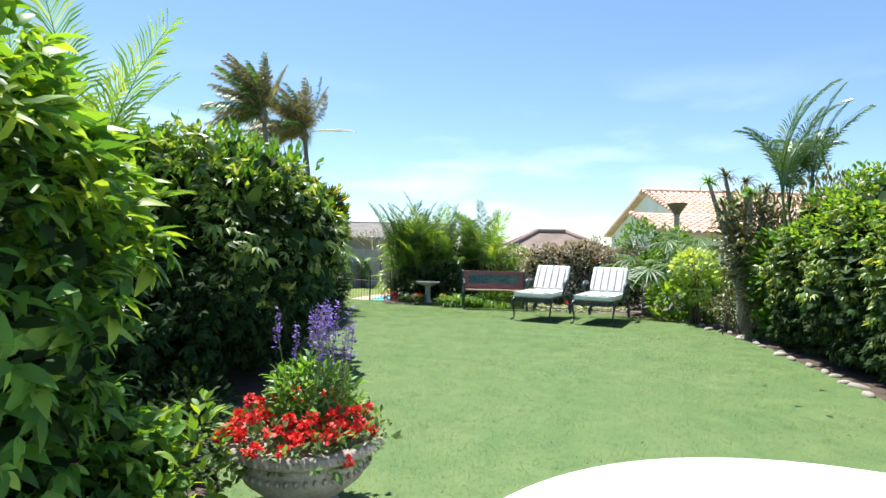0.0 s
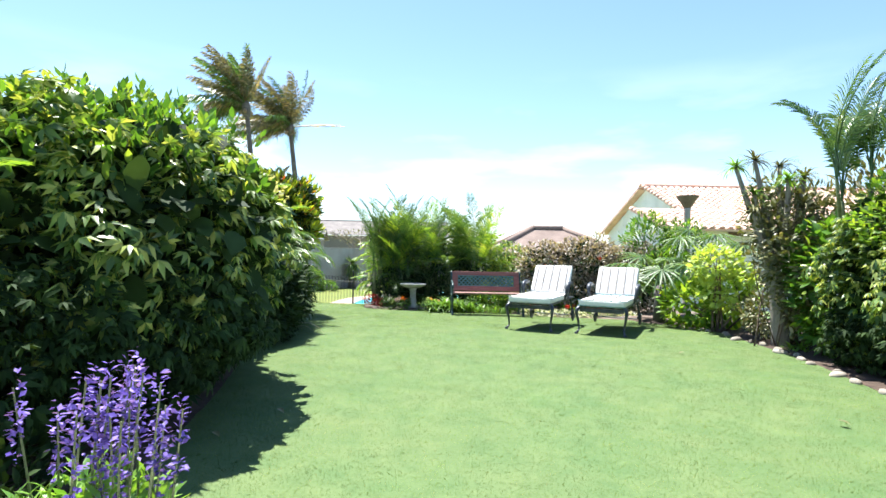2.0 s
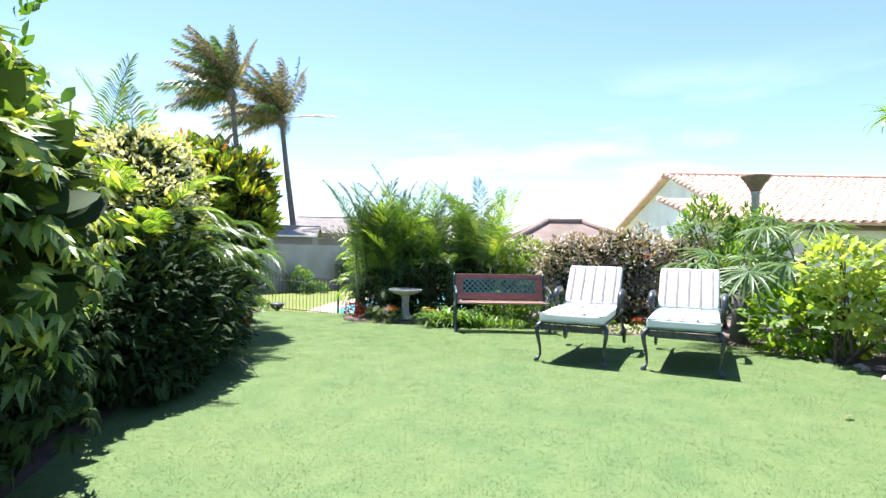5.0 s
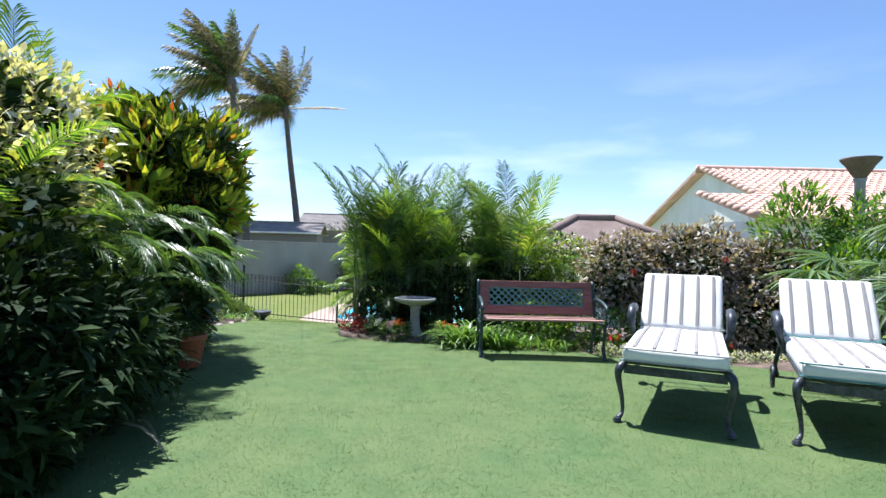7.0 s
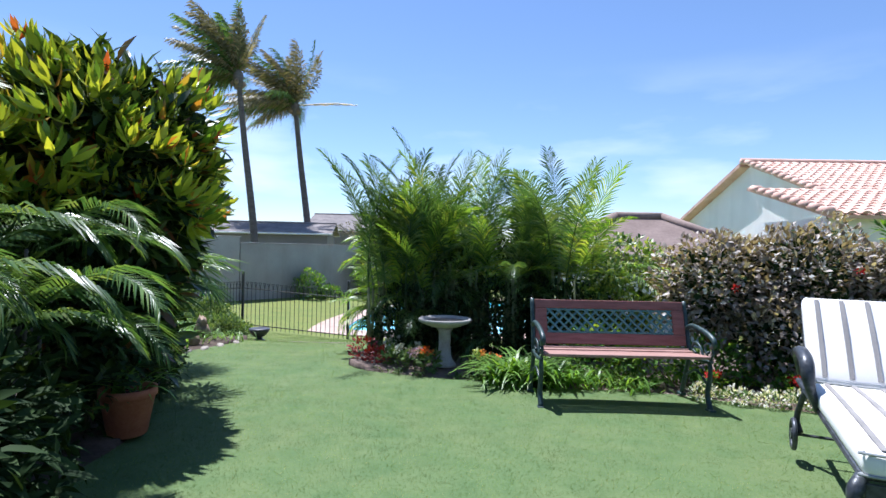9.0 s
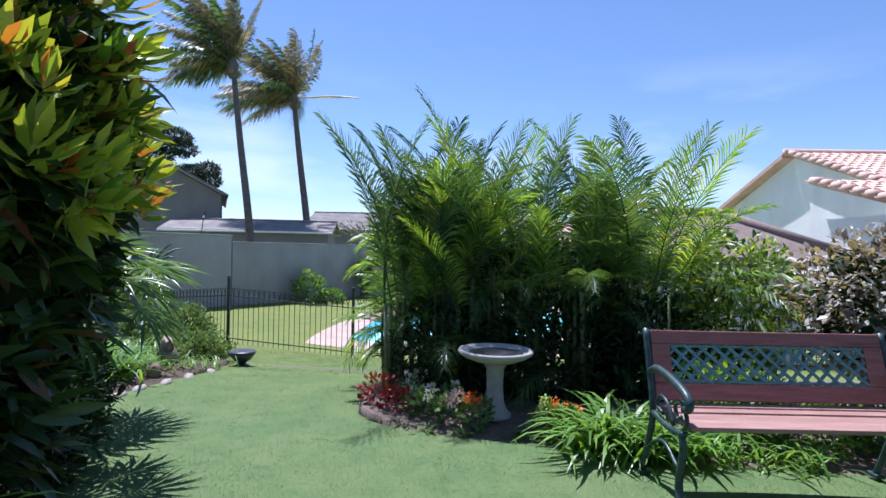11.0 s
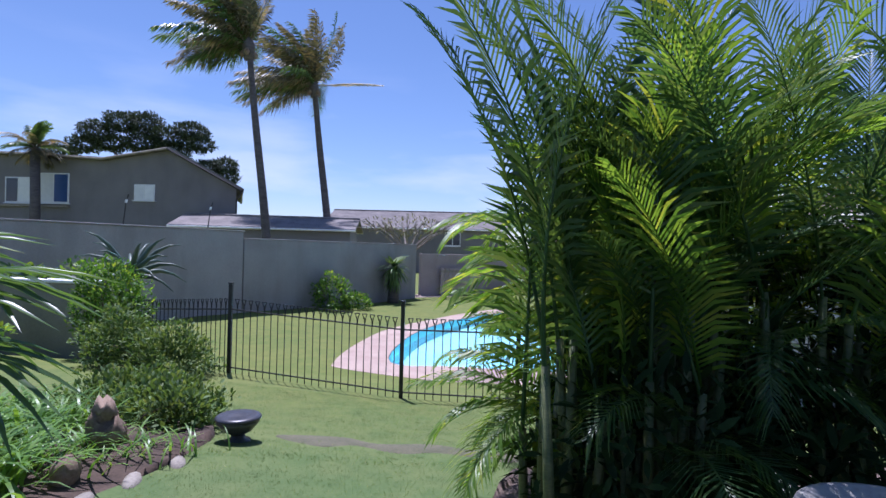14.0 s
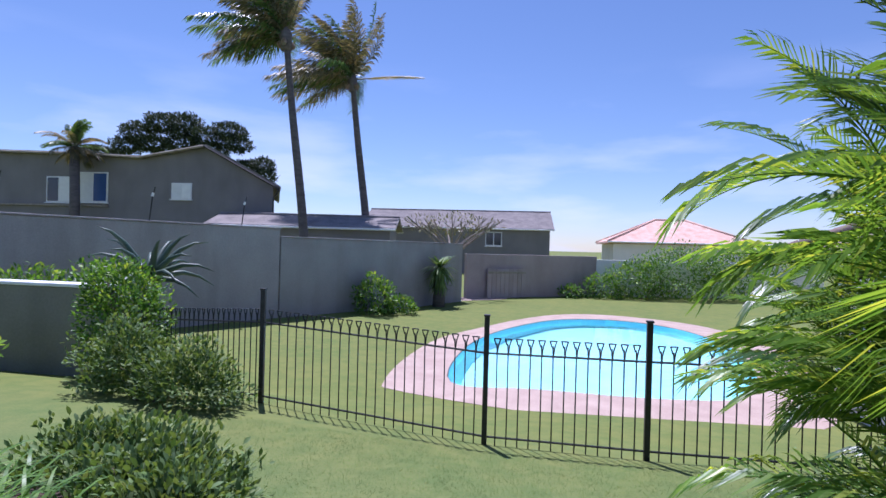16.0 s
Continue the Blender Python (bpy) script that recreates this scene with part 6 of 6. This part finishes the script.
for k in range(14):
    a = 2.4 * k
    ln = RNG.uniform(1.1, 2.3)
    limb = part("limb", tube(curve_points([(0, 0, 1.8), (0.4 * ln * math.cos(a), 0.4 * ln * math.sin(a), 2.5), (ln * math.cos(a), ln * math.sin(a), 3.0 + RNG.uniform(-0.1, 0.6))], 3), [0.06, 0.055, 0.05, 0.045, 0.035, 0.03, 0.02], 6), BARK, fr)
    end = Vector((ln * math.cos(a), ln * math.sin(a), 3.1))
    for i in range(4):
        tip = end + Vector((RNG.uniform(-0.5, 0.5), RNG.uniform(-0.5, 0.5), RNG.uniform(0.0, 0.5)))
        part("twig", tube([end * 0.75 + Vector((0, 0, 0.65)), tip], [0.025, 0.012], 5), BARK, limb)
foliage("crown", [(0, 0, 3.2, 2.2, 2.2, 0.45)], 420, LONG, 0.18, OLIVE, fr, 0.5, 0.6, 0.6, 0.2, -1)
shrub("far_hedge", "dark green hedge beyond the pool lawn", [(2.2, 39.7, -0.45, 1.0, 0.7, 0.65), (3.7, 40, -0.1, 1.3, 0.9, 1.0), (5.8, 40.4, 0.3, 2.0, 1.0, 1.3), (9, 41, 0.4, 2.2, 1.0, 1.4), (0.6, 39.3, -0.7, 0.5, 0.5, 0.35)], 9000, SMALL, 0.15, HEDGE_LEAF, 0.4, 0.6, 0.5, 0.25, 10, category="hedge")
# ---- garden bench ----
def garden_bench(m):
    """Seat along x, 1.42 wide, front towards -y."""
    ob = thing("garden_bench", m, "park bench with red-brown slats, green lattice and iron ends", "bench")
    w = 0.71
    for s in (-1, 1):
        x = s * w
        end = part("end_frame", tube(curve_points([(x, 0.3, 0.0), (x, 0.22, 0.2), (x, 0.16, 0.4), (x, 0.22, 0.62), (x, 0.3, 0.86)], 5), [0.02] * 21, 8), GREEN_IRON, ob, smooth=True)
        part("front_leg", tube(curve_points([(x, -0.26, 0.0), (x, -0.2, 0.12), (x, -0.24, 0.3), (x, -0.22, 0.4)], 5), [0.024 - 0.0004 * k for k in range(16)], 8), GREEN_IRON, end, smooth=True)
        part("seat_bar", tube(curve_points([(x, -0.25, 0.4), (x, -0.05, 0.38), (x, 0.16, 0.4)], 5), 0.018, 8), GREEN_IRON, end, smooth=True)
        part("armrest", tube(curve_points([(x, 0.22, 0.62), (x, 0.1, 0.66), (x, -0.12, 0.64), (x, -0.27, 0.6), (x, -0.3, 0.55), (x, -0.25, 0.53)], 5), [0.022] * 26, 8), GREEN_IRON, end, smooth=True)
        part("scroll", tube(curve_points([(x, -0.23, 0.41), (x, -0.28, 0.48), (x, -0.22, 0.55), (x, -0.14, 0.52), (x, -0.17, 0.46), (x, -0.21, 0.48)], 5), 0.011, 6), GREEN_IRON, end, smooth=True)
        part("scroll", tube(curve_points([(x, -0.12, 0.41), (x, -0.05, 0.5), (x, 0.05, 0.52), (x, 0.1, 0.46), (x, 0.02, 0.43)], 5), 0.011, 6), GREEN_IRON, end, smooth=True)
        part("brace", tube(curve_points([(x, -0.2, 0.2), (x, 0, 0.28), (x, 0.2, 0.2)], 5), 0.011, 6), GREEN_IRON, end, smooth=True)
        for yy in (-0.26, 0.3):
            part("foot", boxed(x - 0.03, yy - 0.04, -0.015, x + 0.03, yy + 0.04, 0.012, 0.006), GREEN_IRON, end)
    for k in range(6):
        y = -0.25 + k * 0.08
        slat = part("seat_slat", boxed(-w + 0.02, -0.037, 0, w - 0.02, 0.037, 0.024, 0.005), SEAT_WOOD, ob, "faded red-brown slat")
        slat.matrix_basis = Matrix.Translation((0, y, 0.405 + 0.008 * abs(k - 3)))
    tilt = Matrix.Translation((0, 0.175, 0.46)) @ Matrix.Rotation(radians(-17), 4, "X")
    for z0, z1 in ((0.0, 0.1), (0.33, 0.41)):
        part("back_rail", boxed(-w + 0.02, -0.014, z0, w - 0.02, 0.014, z1, 0.006), BENCH_WOOD, ob).matrix_basis = tilt
    for s in (-1, 1):
        x = s * (w - 0.075)
        part("back_stile", boxed(x - 0.055, -0.014, 0.101, x + 0.055, 0.014, 0.329, 0.004), BENCH_WOOD, ob).matrix_basis = tilt
    x0, x1, z0, z1 = -w + 0.13, w - 0.13, 0.101, 0.329
    panel = part("lattice", tube([(x0, 0, z0 + 0.01), (x1, 0, z0 + 0.01)], 0.009, 6), LATTICE, ob, "green cast lattice panel")
    panel.matrix_basis = tilt
    part("lattice_bar", tube([(x0, 0, z1 - 0.01), (x1, 0, z1 - 0.01)], 0.009, 6), LATTICE, panel)
    h, gap = z1 - z0, 0.085
    for k in range(-2, int((x1 - x0) / gap) + 1):
        for d in (-1, 1):
            a, b = x0 + k * gap + (0 if d > 0 else h), x0 + k * gap + (h if d > 0 else 0)
            za, zb = z0, z1
            lo, hi = min(a, b), max(a, b)
            if hi <= x0 or lo >= x1:
                continue
            pts = []
            for q in (a, b):
                c = min(max(q, x0), x1)
                t = (c - a) / (b - a)
                pts.append((c, 0.004 * d, za + (zb - za) * t))
            part("lattice_bar", tube(pts, 0.0105, 5), LATTICE, panel)
    return ob


garden_bench(pose(1.2, 12.26, float(gz(1.2, 12.25)) + 0.012, 0, 0, 1.5))

# ---- sun loungers ----
def sun_lounger(m, tint, label):
    """Foot end at y 0, head towards +y."""
    ob = thing("sun_lounger", m, label, "lounger", "loungers on the lawn")
    w, hinge, seat = 0.31, 1.24, 0.385
    frame_ = part("frame", tube([(-w, 0.02, seat), (-w, hinge + 0.5, seat)], 0.017, 8), LOUNGER_IRON, ob)
    part("rail", tube([(w, 0.02, seat), (w, hinge + 0.5, seat)], 0.017, 8), LOUNGER_IRON, frame_)
    for y in (0.02, 0.55, hinge, hinge + 0.5):
        part("cross_bar", tube([(-w, y, seat), (w, y, seat)], 0.014, 8), LOUNGER_IRON, frame_)
    part("apron", boxed(-w, -0.004, seat - 0.075, w, 0.014, seat - 0.018, 0.004), LOUNGER_IRON, frame_)
    part("sling", boxed(-w + 0.02, 0.04, seat - 0.008, w - 0.02, hinge, seat + 0.004), UNDERSIDE, ob, "dark sling under the cushion")
    for s in (-1, 1):
        x = s * w
        leg = part("leg", tube(curve_points([(x, 0.04, seat - 0.01), (x + s * 0.035, -0.02, seat - 0.07), (x + s * 0.01, 0.01, 0.14), (x + s * 0.005, 0.0, 0.05), (x + s * 0.03, -0.045, 0.01)], 5), [0.026, 0.028, 0.029, 0.029, 0.027, 0.025, 0.022, 0.02, 0.018, 0.016, 0.015, 0.014, 0.014, 0.013, 0.013, 0.013, 0.014, 0.016, 0.018, 0.019, 0.016], 8), LOUNGER_IRON, ob, "curved cast leg", smooth=True)
        part("foot", tube([(x + s * 0.03, -0.05, 0.0), (x + s * 0.03, -0.05, 0.022)], [0.03, 0.02], 8), LOUNGER_IRON, leg)
        back_leg = part("leg", tube(curve_points([(x, hinge + 0.2, seat), (x + s * 0.03, hinge + 0.28, 0.2), (x + s * 0.015, hinge + 0.25, 0.11)], 5), 0.017, 8), LOUNGER_IRON, ob, "curved cast leg", smooth=True)
        wheel = part("wheel", tube([(x + s * 0.035, hinge + 0.25, 0.1), (x + s * 0.065, hinge + 0.25, 0.1)], 0.035, 10), LOUNGER_IRON, ob)
        part("tyre", tube(curve_points([(x + s * 0.05, hinge + 0.25 + 0.085 * math.cos(a), 0.1 + 0.085 * math.sin(a)) for a in (k * math.pi / 8 for k in range(17))], 1), 0.015, 8), LOUNGER_IRON, wheel, smooth=True)
        for k in range(6):
            a = k * math.pi / 3
            part("spoke", tube([(x + s * 0.05, hinge + 0.25, 0.1), (x + s * 0.05, hinge + 0.25 + 0.08 * math.cos(a), 0.1 + 0.08 * math.sin(a))], 0.006, 5), LOUNGER_IRON, wheel)
        part("armrest", tube(curve_points([(x + s * 0.01, hinge - 0.3, seat), (x + s * 0.05, hinge - 0.32, seat + 0.14), (x + s * 0.06, hinge - 0.26, seat + 0.25), (x + s * 0.06, hinge - 0.05, seat + 0.27), (x + s * 0.06, hinge + 0.12, seat + 0.22), (x + s * 0.03, hinge + 0.2, seat + 0.1)], 5), [0.017, 0.018, 0.02, 0.022, 0.024, 0.027, 0.03, 0.033, 0.035, 0.036, 0.036, 0.036, 0.036, 0.036, 0.035, 0.033, 0.03, 0.027, 0.025, 0.022, 0.02, 0.018, 0.017, 0.016, 0.016, 0.016], 8), LOUNGER_IRON, ob, "curved arm", smooth=True)
    part("axle", tube([(-w - 0.05, hinge + 0.25, 0.1), (w + 0.05, hinge + 0.25, 0.1)], 0.01, 6), LOUNGER_IRON, ob)
    rise = radians(50)
    turn = Matrix.Translation((0, hinge, seat + 0.02)) @ Matrix.Rotation(rise, 4, "X")
    length = 0.55
    back = part("backrest_frame", tube([(-w, 0, -0.01), (-w, length, -0.01), (w, length, -0.01), (w, 0, -0.01)], 0.016, 8), LOUNGER_IRON, ob)
    back.matrix_basis = turn
    for k in range(5):
        part("back_slat", tube([(-w, 0.07 + 0.1 * k, -0.01), (w, 0.1 + 0.12 * k, -0.01)], 0.009, 6), LOUNGER_IRON, back)
    part("prop", tube([(0, hinge + 0.28, seat + 0.34), (0, hinge + 0.5, seat)], 0.01, 6), LOUNGER_IRON, ob)

    def pad(name, long, place, thick):
        bm = boxed(-w - 0.012, 0, 0, w + 0.012, long, thick, 0.028)
        bmesh.ops.subdivide_edges(bm, edges=[e for e in bm.edges if e.calc_length() > 0.3], cuts=6, use_grid_fill=True)
        for v in bm.verts:
            v.co.z += 0.012 * math.sin(math.pi * (v.co.y / long)) * (v.co.z > thick * 0.6) * math.cos(v.co.x * 4) + 0.004 * noise.noise(v.co * 7)
        c = part(name, bm, CUSHION, ob, "white cushion with grey stripes", smooth=True)
        c.matrix_basis = place
        for k in range(5):
            x = -w + 0.06 + k * (2 * w - 0.12) / 4
            q = bmesh.new()
            rows = [(0.03 + (long - 0.06) * i / 8) for i in range(9)]
            top = [thick + 0.0165 * math.sin(math.pi * (y / long)) * math.cos(x * 4) + 0.008 for y in rows]
            vs = [[q.verts.new((x + dx, y, z)) for y, z in zip(rows, top)] for dx in (-0.011, 0.011)]
            bs = [[q.verts.new((x + dx, y, z - 0.016)) for y, z in zip(rows, top)] for dx in (-0.011, 0.011)]
            for i in range(8):
                q.faces.new((vs[0][i], vs[1][i], vs[1][i + 1], vs[0][i + 1]))
                q.faces.new((bs[0][i], bs[0][i + 1], bs[1][i + 1], bs[1][i]))
                for s in (0, 1):
                    q.faces.new((vs[s][i], vs[s][i + 1], bs[s][i + 1], bs[s][i]))
            part("stripe", q, STRIPE, c, "grey woven stripe")
        for z in (0.012, thick - 0.004):
            part("piping", tube(curve_points([(-w - 0.004, 0.03, z), (-w + 0.025, 0.002, z), (w - 0.025, 0.002, z), (w + 0.004, 0.03, z)], 3), 0.006, 6), tint, c, "grey piping")
    pad("seat_cushion", hinge - 0.02, Matrix.Translation((0, -0.03, seat + 0.006)), 0.095)
    pad("back_cushion", length + 0.04, turn @ Matrix.Translation((0, 0.035, 0.012)), 0.085)
    return ob


TEAL = surface("teal_piping", (0.09, 0.22, 0.23), (0.14, 0.30, 0.31), 0.9, 6, bump=0.1)
for x, y, turn_by, tint, lab in ((1.56, 9.32, -25, PIPING, "cast metal lounger with white grey-striped cushion, back raised"), (2.52, 8.95, -27, TEAL, "cast metal lounger with white striped cushion and teal piping")):
    sun_lounger(pose(x, y, float(gz(x, y)) + 0.012, 0, 0, turn_by), tint, lab)

# ---- lawn blades and litter ----
def blades(n, x0, x1, y0, y1, size):
    x, y = RNG.uniform(x0, x1, n), RNG.uniform(y0, y1, n)
    left = np.interp(y, (1, 3.2, 5.2, 7.5, 9.5, 10.8, 11.8, 12.8, 13.7, 15.3, 17.5), (-0.95, -1.25, -1.5, -1.95, -2.2, -2.3, -2.7, -3.4, -3.72, -3.45, -5.0))
    right = np.interp(y, (3, 4.6, 6.2, 8.0, 9.6, 11.4, 12.2, 12.65, 13.0, 13.5, 15.2, 16), (3.7, 3.8, 4.15, 4.45, 4.45, 4.3, 2.6, 1.8, 0.2, -1.35, -1.4, 3))
    keep = (x > left) & (x < right) & ((x - 1.65) ** 2 + (y - 1.2) ** 2 > 1.9 ** 2)
    x, y = x[keep], y[keep]
    bare = (np.abs(y - 15.92 + 0.22 * (x + 2.2) - 0.03 * np.sin(5 * x)) < 0.17) & (x < -1.25) & (x > -3.3) & (RNG.random(len(x)) < 0.55)
    x, y = x[~bare], y[~bare]
    n = len(x)
    a = RNG.uniform(0, 2 * math.pi, n)
    h = size * RNG.uniform(0.5, 1.2, n)
    p = np.stack([x, y, gz(x, y) + 0.012 * np.sin(x * 2.1 + y) * np.sin(y * 1.7) - 0.004], 1)
    side = np.stack([np.cos(a), np.sin(a), np.zeros(n)], 1) * 0.002
    tip = p + np.stack([RNG.normal(size=n) * 0.9 * h, RNG.normal(size=n) * 0.9 * h, h], 1)
    up = np.cross(2 * side, tip - p + side)[:, 2:] > 0
    v = np.stack([p - side, np.where(up, p + side, tip), np.where(up, tip, p + side)], 1).reshape(-1, 3)
    return v, np.arange(3 * n).reshape(-1, 3)


def upright(ob):
    """Soft shading for a mat of thin blades: their normals point up."""
    n = len(ob.data.vertices)
    up = np.tile(np.array([0, 0, 1.0], np.float32), (n, 1)) + RNG.normal(size=(n, 3)).astype(np.float32) * 0.12
    ob.data.normals_split_custom_set_from_vertices(unit(up))


v, f = blades(560000, -3.8, 4.5, 2.3, 12.5, 0.014)
upright(tagged(raw("grass", v, f, GRASS, kind="stuff"), "short mown blades of green lawn grass", "grass"))
v, f = blades(160000, -5.0, 3.0, 12.5, 18.4, 0.018)
upright(tagged(raw("grass", v, f, GRASS, kind="stuff"), "short mown grass on the slope to the pool", "grass"))
for x, y in ((3.0, 5.05), (2.85, 4.35), (2.95, 4.1), (3.1, 7.6), (-0.95, 5.1), (-1.2, 4.6), (3.5, 4.9)):
    s = oval(0.5, 0.25, 0.2)
    ob = tagged(raw("fallen_leaf", s[0] * 0.085, s[1], OLIVE), "dry fallen leaf lying on the lawn", "leaf", "fallen leaves")
    ob.matrix_world = pose(x, y, float(gz(x, y)) + 0.03, 6, 0, RNG.uniform(0, 360))
